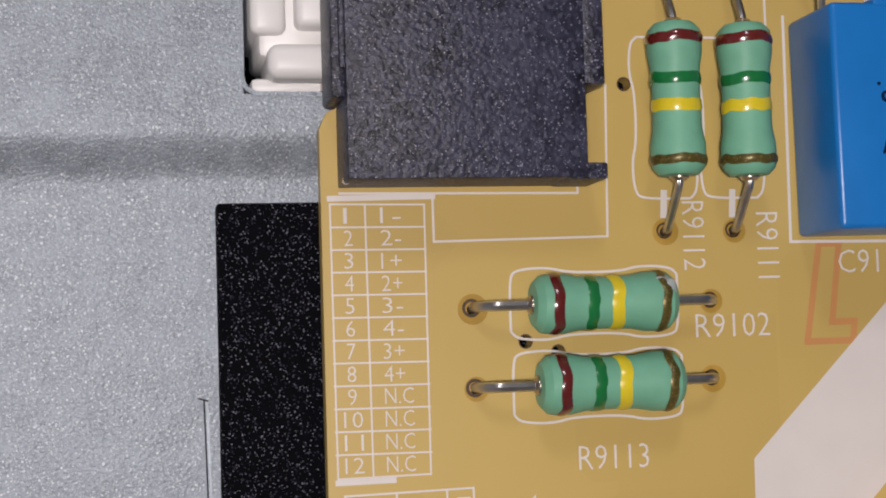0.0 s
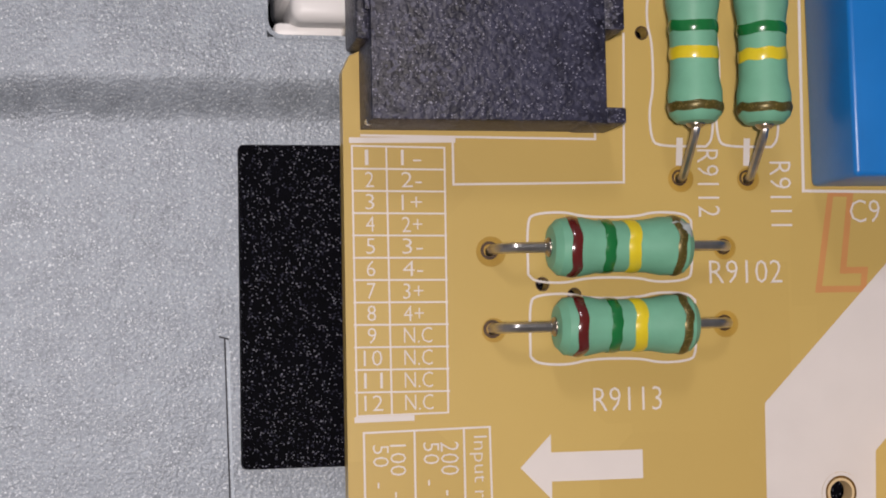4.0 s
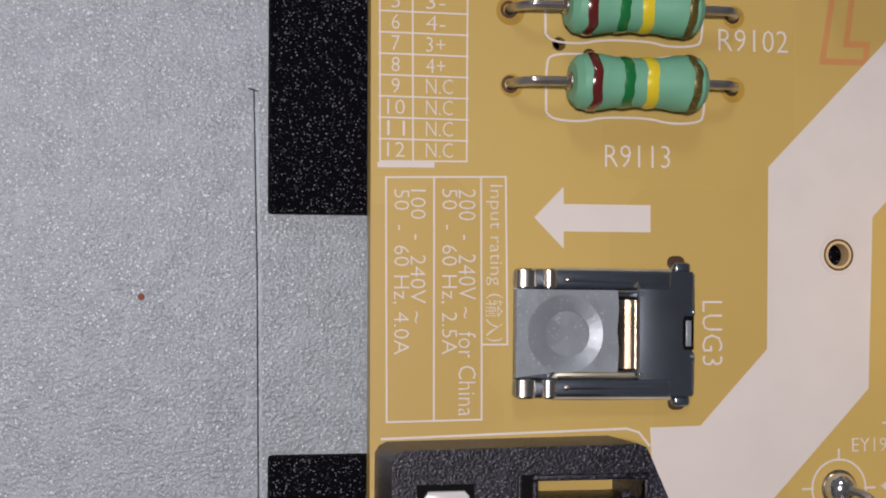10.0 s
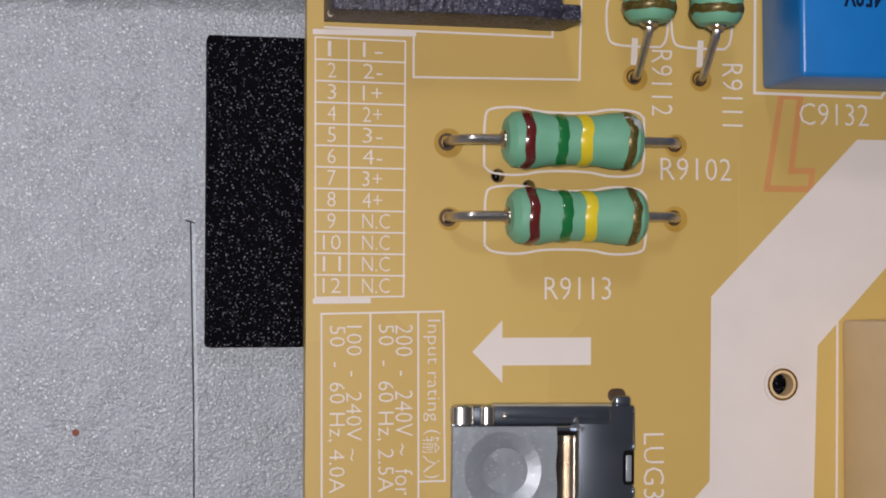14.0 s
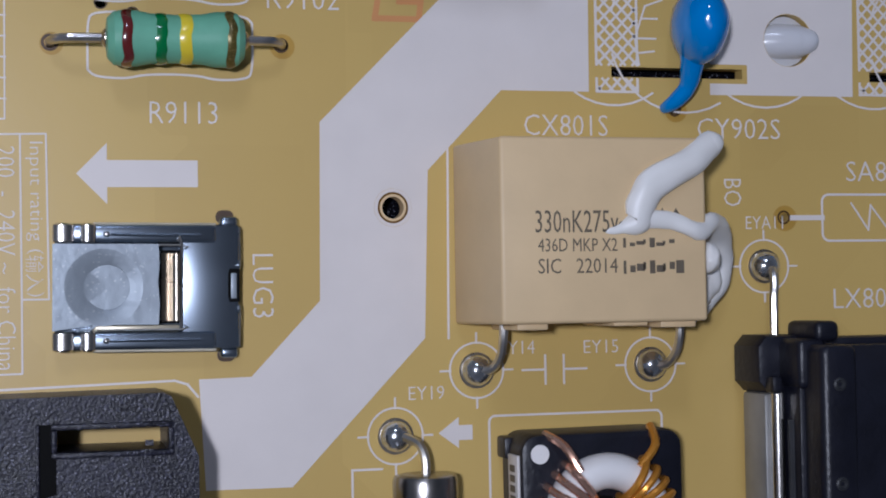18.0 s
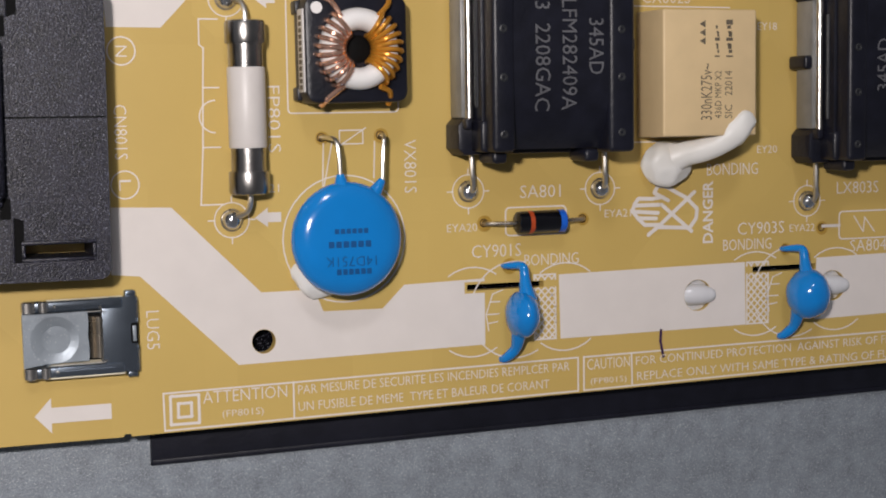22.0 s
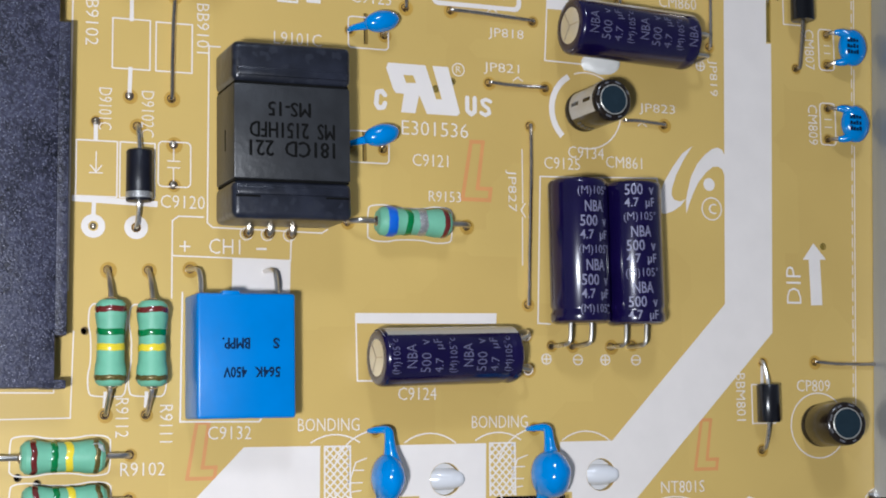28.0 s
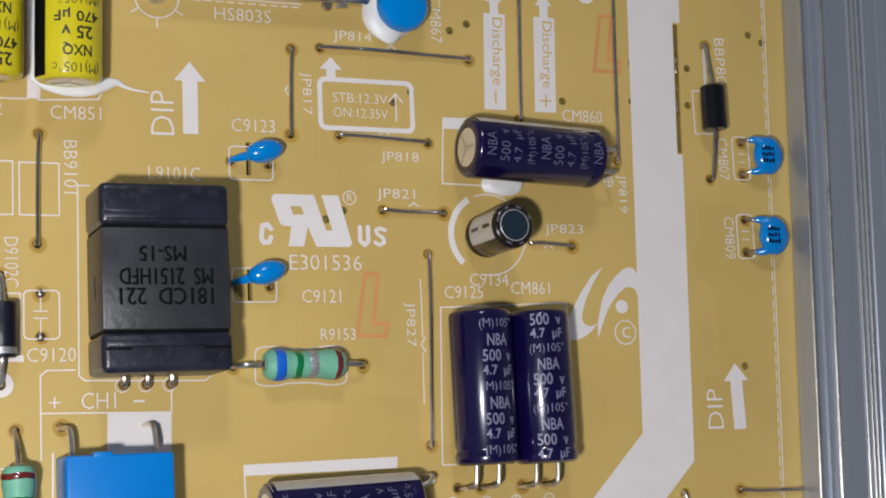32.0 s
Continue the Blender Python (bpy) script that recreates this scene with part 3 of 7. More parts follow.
for hx, hy in ((0, 0), (-0.1, 6.4)):
    scorch(hx, hy, 0.76, BURNT)
EMPTY = {(90.4, 95.0), (93.4, 96.3), (106.8, 83.4), (109.9, 84.5), (123.3, 91.7), (122.9, 85.1), (134.0, 91.4), (133.7, 85.0), (146.8, 98.1), (149.5, 96.9), (68.6, 64.1), (71.4, 65.5), (80.3, 82.8), (83.3, 84.6), (141.5, 40.8), (139.1, 39.7)}
for hx, hy in sorted(EMPTY):  # holes that only hold dark flux
    part("flux_plug", blob(hx, hy, -0.3, 0.54, 0.56, 0.22, 0.1, 12, hx), OLD_FLUX, board, "dark olive flux in an empty hole")
    part("flux_rim", ring(hx, hy, 0.48, 0.64, -0.02, 0.01, seg=16), OLD_FLUX, board, smooth=0)
for k, (hx, hy) in enumerate(h for h in WIRE_HOLES[:8] + WIRE_HOLES[11:] if h not in EMPTY):  # amber flux has crept out round the soldered holes
    part("flux_stain", ring(hx + 0.12, hy - 0.1, 0.5, 1.0 + 0.25 * (k % 3) / 2, -0.02, 0.006, seg=20), AMBER_STAIN, board, smooth=0)
for hx, hy in (h for h in WIRE_HOLES[1:2] + WIRE_HOLES[3:] if h not in EMPTY):
    scorch(hx, hy, 0.6 if (hx, hy) in WIRE_HOLES[8:11] else 0.68, BURNT)

# broad white printed band round the hot side
R_UP = [(17.0, -29.2), (23.2, -22.6), (23.4, -6.6), (37.2, 7.4), (49.1, 7.4), (49.0, -3.45), (40.4, -3.45), (33.3, -10.9), (32.8, -26.15), (20.5, -39.05), (12.9, -39.0), (12.4, -29.3)]
part("white_band", plate(R_UP, [loop_round(30, -14.3, 1.75, 24)], -0.02, 0.03), INK, board, smooth=0)
part("white_band", plate([(61.4, 7.35), (76.6, 7.4), (76.4, -3.5), (61.3, -3.55), (61.3, -2.45), (65.2, -2.45), (65.2, -0.6), (61.35, -0.6)], [loop_round(69.6, 1.9, 2.6, 24)], -0.02, 0.03), INK, board, smooth=0)
part("white_band", plate([(89.6, 7.45), (99.1, 7.5), (121.2, 30.3), (122.3, 70), (123.8, 125), (133.9, 125), (133.15, 99.3), (131.7, 99.3), (131.05, 76.4), (132.05, 76.4), (131.9, 70), (130.5, 25.5), (101.9, -3.5), (89.0, -3.5), (89.05, -2.45), (91.6, -2.45), (91.6, -0.6), (89.2, -0.6)], [loop_round(96.9, 2.0, 2.65, 24)], -0.02, 0.03), INK, board, smooth=0)
LOW = [(12.8, -64.1), (21.3, -64.4), (34.1, -77.2), (42.1, -77.2), (43.4, -80.5), (52.6, -80.6), (56.1, -77.2), (69.1, -76.9), (69.1, -77.35), (65.8, -77.35), (65.8, -79.1), (69.1, -79.1), (69.1, -87.1), (30.5, -87.6), (16.6, -74.0), (12.6, -73.6)]
part("white_band", plate(LOW, [loop_round(34.3, -84.4, 1.8, 24)], -0.02, 0.03), INK, board, smooth=0)
part("white_band", plate([(81.6, -76.9), (114.9, -76.5), (115.1, -86.8), (81.8, -87.0)], [loop_round(106.2, -81.5, 2.55, 24)], -0.02, 0.03), INK, board, smooth=0)
part("white_band", plate([(128.6, -76.4), (160.5, -76.0), (166.6, -82.2), (196, -82.3), (196, -85.9), (172, -85.9), (156.7, -86.2), (128.2, -86.7)], [loop_round(131.7, -81.2, 2.55, 24)], -0.02, 0.03), INK, board, smooth=0)
part("printed_ring", ring(30, -14.3, 1.42, 1.72, -0.02, 0.05), INK, board, smooth=0)
part("hole_liner", ring(30, -14.3, 1.0, 1.22, -1.5, 0.06), CREAM, board, "pale hole liner", smooth=0)
part("hole_rim", ring(30, -14.3, 1.22, 1.42, -0.02, 0.02), FLUX, board, smooth=0)
part("hole_rim", ring(34.3, -84.4, 1.75, 2.1, -0.02, 0.02), TAN, board, smooth=0)


def hatch(x0, x1, y0, y1):
    """A crosshatched bonding field with its frame."""
    w, h, lines = x1 - x0, y1 - y0, [[(x0, y0), (x1, y0), (x1, y1), (x0, y1), (x0, y0)]]
    for k in range(-3, 9):
        for sgn in (1, -1):
            c = y0 + k * 1.25
            pts = []
            for t in range(0, 21):
                x = x0 + w * t / 20
                y = c + sgn * (x - x0) * 1.05 + (0 if sgn > 0 else w * 1.05)
                if y0 <= y <= y1:
                    pts.append((x, y))
            if len(pts) > 1:
                lines.append([pts[0], pts[-1]])
    slot = [(b, c_, d) for a, b, c_, d in SLOTS if y0 < c_ < y1 and a < x1 and b > x0]
    for b, c_, d in slot:  # the print breaks off round the slot
        cut = []
        for line in lines:
            for p, q in zip(line, line[1:]):
                if abs(p[1] - q[1]) < 1e-6:
                    cut.append([p, q])
                    continue
                t0, t1 = sorted(((c_ - 0.2 - p[1]) / (q[1] - p[1]), (d + 0.2 - p[1]) / (q[1] - p[1])))
                at = lambda u: (p[0] + (q[0] - p[0]) * u, p[1] + (q[1] - p[1]) * u)
                if t0 > 0.02:
                    cut.append([p, at(min(t0, 1))])
                if t1 < 0.98:
                    cut.append([at(max(t1, 0)), q])
        lines = cut
    part("hatched_field", strokes(lines, 0.24), INK, board, smooth=0)


hatch(49.8, 53.9, -3.4, 7.3)
hatch(77.2, 81.6, -3.3, 7.4)
hatch(77.4, 81.0, -86.9, -76.8)
hatch(115.3, 119.3, -86.7, -76.6)

# ---- printed tables and texts: rating corner ----
print_lines([[(-11.3, 14.9), (-3.7, 14.8), (-3.8, -6.65), (-11.2, -6.75), (-11.3, 14.9)], [(-8.5, 14.8), (-8.4, -6.7)]], 0.14)
print_lines([[(-11.3, 14.85 - 1.793 * k), (-3.7, 14.8 - 1.793 * k)] for k in range(1, 12)], 0.14)
for k, word in enumerate("1- 2- 1+ 2+ 3- 4- 3+ 4+ N.C N.C N.C N.C".split()):
    y = 13.35 - 1.793 * k
    n = str(k + 1)
    print_text(n, -10.25 if len(n) == 1 else -10.6, y, (0.28 if n == "1" else 0.7) if len(n) == 1 else 1.5, 1.25)
    print_text(word, -7.3, y + (0.0 if "+" not in word else -0.05), 2.3 if "N" in word else 1.65, 1.25)
print_lines([[(-11.2, -7.05), (-6.8, -7.0)]], 0.45)
print_lines([[(-11.3, 15.35), (-3.0, 15.45)]], 0.45)
print_lines([[(-3.0, 15.5), (-3.0, 11.8), (11.5, 12.0), (11.8, 24.5)], [(-10.5, 15.75), (9.1, 15.6), (9.1, 16.5)]], 0.18)
print_lines([[(-10.7, -8.1), (-0.4, -7.9), (-0.25, -22.1), (-2.5, -22.1), (-2.5, -28.4), (-10.6, -28.5), (-10.7, -8.1)], [(-6.6, -8.1), (-6.6, -28.4)], [(-2.55, -8.0), (-2.5, -22.1)]], 0.16)
print_text("Input rating (", -2.1, -8.6, 9.6, 1.45, -90)
print_text("输入", -2.15, -18.35, 3.0, 1.5, -90)
print_text(")", -2.1, -21.5, 0.35, 1.45, -90)
print_text("200  -  240V ~  for China", -4.5, -9.0, 19.1, 1.5, -90)
print_text("50  -  60 Hz, 2.5A", -6.1, -9.0, 13.9, 1.5, -90)
print_text("100  -  240V ~", -8.6, -9.1, 11.2, 1.3, -90)
print_text("50  -  60 Hz, 4.0A", -10.2, -9.1, 13.8, 1.5, -90)
print_arrow(2.1, -11.3, 10.4, 5.3, 2.35, 180, 2.6)
print_text("LUG3", 17.2, -18.4, 5.6, 1.85, -90)
print_lines([[(-11, -29.9), (10.3, -29.35), (11.4, -29.7), (12.3, -30.8)]], 0.2)
for s, x, y, w in (("R9102", 18.8, 3.5, 6.5), ("R9113", 8.4, -6.9, 5.9), ("C9132", 31.7, 8.6, 6.6), ("C9124", 61.8, 14.3, 6.4), ("BONDING", 45.6, 9.65, 9.8), ("BONDING", 74.2, 9.8, 9.7),
                   ("CX801S", 42.6, -7.6, 8.2), ("CY902S", 59.9, -7.75, 8.6), ("CY904S", 80.6, -8.15, 8.9), ("SA803", 75.5, -11.8, 7.1), ("NT801S", 108.0, -1.3, 8.2), ("CP809", 135.1, 15.4, 6.8)):
    print_text(s, x, y, w, 1.95)
for s, x, y, w in (("LX802S", 73.8, -24.2, 8.3), ("CX802S", 96.3, -34.8, 8.5), ("SA802", 133.7, -16.8, 6.8), ("DANGER", 119.7, -17.2, 9.7), ("C9123", 54.3, 77.1, 6.7), ("L9101C", 41.7, 69.45, 7.7),
                   ("C9121", 64.5, 51.4, 6.1), ("C9120", 24.3, 43.1, 6.7), ("C9134", 92.0, 54.1, 6.6), ("C9125", 87.6, 52.1, 6.5), ("CM861", 99.0, 52.8, 6.8), ("CM860", 109.8, 81.2, 7.3)):
    if s[0] == "D":
        part("printed_text", placed(letters(s, w, 1.75, bold=0.032), x, y), INK, board, smooth=0)
    else:
        print_text(s, x, y, w, 1.95)
for s, x, y, w in (("JP814", 70.8, 91.8, 6.3), ("JP818", 77.9, 73.0, 6.3), ("JP821", 77.0, 67.15, 6.3), ("JP823", 105.5, 62.2, 6.9), ("CM851", 27.8, 77.8, 7.2), ("CM852", 13.5, 78.0, 7.6), ("HS803S", 52.1, 94.1, 8.8),
                   ("SA801", 75.2, -64.8, 6.8), ("CY901S", 67.1, -73.7, 8.1), ("CY903S", 113.6, -72.0, 8.7), ("LX803S", 132.5, -65.9, 8.2), ("SA804", 135.2, -75.7, 7.2)):
    print_text(s, x, y, w, 1.95)
print_text("BONDING", 75.8, -75.3, 9.2, 1.75)
print_text("BONDING", 110.9, -74.5, 9.0, 1.8)
print_text("BONDING", 107.9, -62.2, 9.4, 1.9)
print_text("R9153", 67.2, 45.8, 5.5, 1.7)
print_text("E301536", 62.7, 56.35, 11.4, 2.3)
print_text("CH1", 31.7, 36.4, 4.8, 2.3)
print_text("+", 27.2, 36.6, 1.6, 1.6)
print_text("-", 39.0, 37.2, 1.6, 0.3)
for s, x, y, w in (("R9112", 18.0, 14.8, 5.7), ("R9111", 24.5, 13.8, 5.5), ("JP817", 65.1, 86.8, 6.6), ("JP827", 80.6, 51.5, 6.8), ("JP819", 119.0, 72.6, 6.3), ("BB9101", 29.6, 74.7, 7.7), ("BB9102", 12.9, 75.5, 8.5),
                   ("D9101C", 15.0, 60.7, 6.3), ("D9102C", 21.3, 60.6, 7.0), ("BBP801", 139.8, 97.1, 9.0), ("CM807", 139.1, 79.6, 7.2), ("CM809", 139.3, 66.0, 7.1), ("VX801S", 56.4, -55.5, 7.9)):
    print_text(s, x, y, w, 1.9, -90)
for s, x, y, w in (("FP801S", 35.7, -47.3, 9.6), ("LUG5", 17.3, -79.0, 5.5), ("CN801S", 13.6, -49.8, 7.6), ("BBM801", 122.9, 18.5, 8.0), ("CM867", 87.2, 100.2, 7.3)):
    print_text(s, x, y, w, 1.8, -90)
print_text("HS802S", 157.0, -9.0, 7.6, 1.6)
print_text("BO", 62.5, -11.6, 2.6, 1.8, -90)
part("printed_text", placed(letters("DANGER", 10.0, 1.9, bold=0.032), 109.0, -73.1, 90), INK, board, smooth=0)
for s, x, y, w in (("EYA11", 64.7, -16.4, 3.9), ("EYA12", 88.4, -16.1, 4.1), ("EY14", 39.9, -27.8, 3.3), ("EY15", 48.0, -27.9, 3.4), ("EY19", 31.2, -31.7, 3.3), ("EYA20", 63.1, -69.6, 4.9), ("EYA21", 89.6, -68.3, 4.6), ("EY12", 106.0, -32.5, 3.6), ("EY21", 33.5, -62.7, 3.6)):
    print_text(s, x, y, w, 1.2)
for s, x, y, w in (("EYA22", 123.4, -71.9, 4.8), ("EYA23", 146.0, -71.7, 4.8), ("EYA14", 151.2, -18.4, 4.4), ("EYA13", 131.6, -24.6, 4.6), ("EY20", 117.2, -58.8, 3.7)):
    print_text(s, x, y, w, 1.2)
print_text("EY18", 117.2, -38.9, 3.6, 1.2)
for s, x, y, w in (("PAR MESURE DE SECURITE LES INCENDIES REMPLCER PAR", 39.3, -92.6, 44.0), ("UN FUSIBLE DE MEME  TYPE ET BALEUR DE CORANT", 39.3, -95.1, 40.5), ("FOR CONTINUED PROTECTION  AGAINST RISK OF FIRE", 95.0, -92.1, 50.0), ("REPLACE ONLY WITH SAME TYPE & RATING OF FUSE", 95.2, -94.6, 50.0)):
    print_text(s, x, y, w, 1.35, 0.6)
print_text("ATTENTION", 25.1, -92.9, 12.5, 1.75, 0.4)
print_text("(FP801S)", 27.9, -95.4, 6.1, 1.3, 0.4)
print_text("CAUTION", 86.4, -92.3, 7.5, 1.7, 0.4)
print_text("(FP801S)", 87.0, -94.9, 6.3, 1.2, 0.4)
print_lines([[(19.4, -91.0), (84.8, -90.2), (84.8, -95.5), (19.5, -96.4), (19.4, -91.0)], [(38.6, -90.7), (38.6, -96.1)], [(85.8, -90.2), (146, -89.6), (146.1, -94.4), (85.8, -95.5), (85.8, -90.2)], [(94.2, -90.1), (94.3, -95.3)]], 0.25)
print_lines([rounded(20.4, 24.5, -95.6, -91.5, 0.1), rounded(21.5, 23.4, -94.6, -92.6, 0.05)], 0.4)
print_lines([[(151.5, -62.6), (166.8, -62.2), (167.1, -70.8), (151.6, -70.8), (151.5, -62.6)]], 0.3)
print_text("HOT", 153.3, -68.9, 12.8, 4.4)
# direction arrows with the word beside them
for x, y, w, tip in ((45.6, 76.1, 6.6, (48.1, 87.3)), (136.6, 30.6, 6.5, (139.5, 41.3)), (95.6, -28.7, 6.5, (98.8, -18.5)), (160.0, -20.2, 6.5, (162.0, -9.9))):
    print_text("DIP", x, y, w, 2.9 if w < 6.55 else 3.4, 90)
    print_arrow(*tip, 10.9, 4.8, 2.3, 91.5 if tip[0] > 100 else 90, 2.9)
print_arrow(1.4, -92.9, 10.6, 5.0, 2.2, 180, 2.3)
print_arrow(33.9, -34.8, 3.2, 2.8, 1.35, 180, 1.9)
print_arrow(33.4, -66.3, 3.9, 2.8, 1.4, 180, 1.9)
for y in (-30.3, -39.3, -47.4, -55.4):
    print_arrow(157.2, y, 1.6, 2.0, 0.9, 180, 1.0)
# voltage box
print_lines([rounded(68.3, 83.4, 78.3, 85.9, 1.0)], 0.75)
print_text("STB:12.3V", 70.4, 82.4, 8.9, 1.5)
print_text("ON:12.35V", 70.4, 80.1, 8.9, 1.45)
print_lines([[(80.7, 79.9), (80.7, 84.2)], [(79.6, 82.9), (80.7, 84.2), (81.8, 82.9)]], 0.22)
print_arrow(70.2, 89.4, 3.4, 3.7, 1.5, 90, 1.9)
# discharge flags
for dx, sign in ((0, [[(98.0, 85.6), (97.9, 83.7)]]), (8.95, [[(98.0, 85.3), (97.9, 83.5)], [(97.05, 84.4), (98.85, 84.4)]])):
    part("printed_patch", plate([(96.5 + dx, 98.4), (100.3 + dx, 98.4), (99.7 + dx, 82.5), (95.9 + dx, 82.5)], [], -0.02, 0.03), INK, board, smooth=0)
    part("printed_text", placed(letters("Discharge", 11.2, 2.3, 0.085, bold=0.01), 97.45 + dx, 97.8, -92.2), TAN, board, "tan letters left open in white print", smooth=0)
    part("printed_sign", strokes([[(px_ + dx, py_) for px_, py_ in line] for line in sign], 0.24, -0.02, 0.1), TAN, board, smooth=0)
    print_arrow(98.4 + dx, 102.4, 4.4, 3.0, 1.5, 90, 2.0)
# mark of approval: plain shapes
part("approval_mark", plate([(60.5, 67.8), (66.8, 67.8), (68.6, 62.4), (69.6, 62.4), (68.0, 67.8), (70.7, 67.8), (72.7, 60.4), (72.2, 59.9), (67.0, 59.9), (65.7, 62.9), (65.0, 59.9), (62.6, 59.9), (63.1, 62.9), (61.7, 63.0), (61.3, 63.5), (60.1, 67.0)],
                            [[(63.0, 66.0), (64.7, 66.0), (65.2, 64.8), (63.5, 64.7)]], -0.02, 0.03), INK, board, smooth=0)
part("approval_mark", strokes([[(59.9, 62.5), (59.4, 63.1), (58.6, 62.9), (58.4, 61.0), (58.8, 60.4), (59.6, 60.5), (59.9, 61.2)]], 0.75, joins=True), INK, board, smooth=0)
part("approval_mark", strokes([[(74.0, 63.0), (74.0, 60.9), (74.7, 60.3), (75.3, 60.8), (75.3, 63.0)]], 0.72, joins=True), INK, board, smooth=0)
part("approval_mark", strokes([[(78.1, 62.6), (77.3, 62.9), (76.6, 62.6), (76.8, 62.0), (77.7, 61.4), (77.9, 60.7), (77.1, 60.3), (76.4, 60.7)]], 0.6, joins=True), INK, board, smooth=0)
part("printed_ring", ring(72.5, 67.5, 0.95, 1.1), INK, board, smooth=0)
print_text("R", 72.1, 67.0, 0.85, 1.1)


part("printed_emblem", plate([(115.6, 57.3), (113.8, 54.8), (112.2, 52.0), (111.4, 49.7), (111.3, 48.7), (111.8, 47.9), (112.9, 47.6), (114.1, 48.1), (113.0, 46.9), (111.7, 46.0), (110.1, 45.4), (109.1, 45.5), (108.7, 46.5), (108.9, 48.5), (109.8, 50.6), (111.6, 53.4), (113.6, 55.9)], [], -0.02, 0.03), INK, board, smooth=0)
part("printed_emblem", plate([(114.1, 45.6), (114.1, 47.9), (114.5, 49.6), (115.2, 52.0), (116.5, 54.3), (118.0, 55.9), (119.5, 57.0), (120.6, 57.3), (121.4, 57.0), (121.9, 56.1), (122.0, 54.3), (121.8, 52.6), (121.4, 53.6), (120.5, 54.0), (119.5, 53.9), (118.2, 52.9), (116.6, 51.1), (115.5, 49.1), (114.6, 47.0)], [], -0.02, 0.03), INK, board, smooth=0)
part("printed_emblem", ring(118.7, 50.8, 0.02, 1.1), INK, board, smooth=0)
part("printed_ring", ring(119.1, 46.6, 1.8, 2.0), INK, board, smooth=0)
print_text("c", 118.5, 45.7, 1.5, 1.8)

# ---- printed outlines round the parts ----
def bone(cx, cy, length, wide, rot=0.0):
    """The waisted outline printed round a resistor."""
    h, w = length / 2, wide / 2
    q = [(-h, -w + 0.6), (-h, w - 0.6), (-h + 0.6, w), (-h * 0.55, w + 0.15), (-h * 0.3, w - 0.3), (h * 0.3, w - 0.3), (h * 0.55, w + 0.15), (h - 0.6, w), (h, w - 0.6)]
    q += [(-x, -y) for x, y in q]
    m = Matrix.Translation((cx, cy, 0)) @ Matrix.Rotation(radians(rot), 4, "Z")
    q = [tuple((m @ Vector((x, y, 0)))[:2]) for x, y in q]
    for _ in range(2):  # rounds the corners
        q = [((1 - u) * a[0] + u * b[0], (1 - u) * a[1] + u * b[1]) for a, b in zip(q, q[1:] + q[:1]) for u in (0.25, 0.75)]
    part("printed_outline", strokes([q + q[:1]], 0.2, joins=True), INK, board, smooth=0)


bone(10.2, 6.6, 14.2, 5.6)
bone(10.3, -0.1, 14.3, 5.6)
bone(16.7, 21.8, 13.5, 5.4, 90)
bone(22.6, 21.8, 13.5, 5.4, 90)
bone(64.0, 42.0, 14.2, 5.6)
print_lines([[(16.5, 15.5), (16.4, 13.7)], [(22.5, 15.5), (22.4, 13.7)]], 0.55)
print_lines([[(27.7, 30.4), (27.5, 11.3), (39.5, 11.2), (40.1, 12.0)]], 0.25)
print_lines([[(26.1, 29.6), (26.1, 41.2), (27.0, 41.9), (30.8, 41.9)], [(26.1, 35.95), (44.4, 35.7), (44.5, 39.8)], [(31.5, 68.3), (31.4, 41.1), (32.2, 40.4), (49.4, 40.1), (50.3, 40.7)], [(31.5, 68.2), (33.2, 68.2)]], 0.2)
print_patch([(35.3, 35.9), (44.4, 35.75), (44.3, 29.8), (35.2, 29.9)])
print_lines([rounded(23.4, 28.9, 63.8, 71.3, 0.1), rounded(16.9, 22.5, 63.8, 71.4, 0.1), rounded(11.8, 17.8, 44.4, 52.7, 0.1), rounded(18.2, 23.4, 44.4, 52.7, 0.1), rounded(23.9, 28.8, 46.3, 53.1, 0.7)], 0.2)
print_lines([[(19.7, 75.0), (19.7, 71.4)], [(19.6, 63.8), (19.5, 60.2)], [(14.6, 55.2), (14.6, 52.9)], [(14.5, 44.0), (14.4, 41.5)]], 0.6)
print_lines([[(11.7, 44.0), (23.4, 43.6)]], 0.9)
print_lines([[(14.7, 51.0), (14.7, 48.0)], [(13.9, 49.0), (14.7, 48.0), (15.5, 49.0)], [(13.8, 47.9), (15.6, 47.9)], [(25.3, 50.2), (27.1, 50.2)], [(25.3, 49.2), (27.1, 49.2)], [(26.2, 52), (26.2, 50.2)], [(26.2, 47.2), (26.2, 49.2)]], 0.16)
for x, y in ((14.4, 40.0), (20.7, 40.0), (107.5, 104.0), (115.3, 103.1)):
    part("printed_ring", ring(x, y, 0.75, 1.75, seg=28), INK, board, smooth=0)
print_lines([[(11.0, 80.5), (10.9, 30.5), (-1.0, 30.4)], [(13.3, 80.3), (24.6, 80.5), (24.7, 81.4)], [(26.0, 80.4), (34.6, 80.9), (35.0, 81.6)]], 0.22)
print_patch([(24.6, 96), (26.2, 96), (26.4, 80.6), (24.6, 80.6)])
print_patch([(12.6, 96), (13.6, 96), (13.6, 80.2), (12.4, 80.2)])
for yy in (72.2, 53.9):
    print_lines([rounded(53.8, 60.5, yy - 2.4, yy + 2.6, 0.6)], 0.2)
for x, y, rot in ((62.8, 83.8, 0), (83.3, 45.0, 0)):
    print_lines([[(x + 0.7, y + 1.1), (x, y), (x + 0.7, y - 1.1)]], 0.2)
print_lines([[(83.6, 55.0), (83.6, 46.2)], [(83.5, 43.8), (83.4, 36.0)]], 0.16)
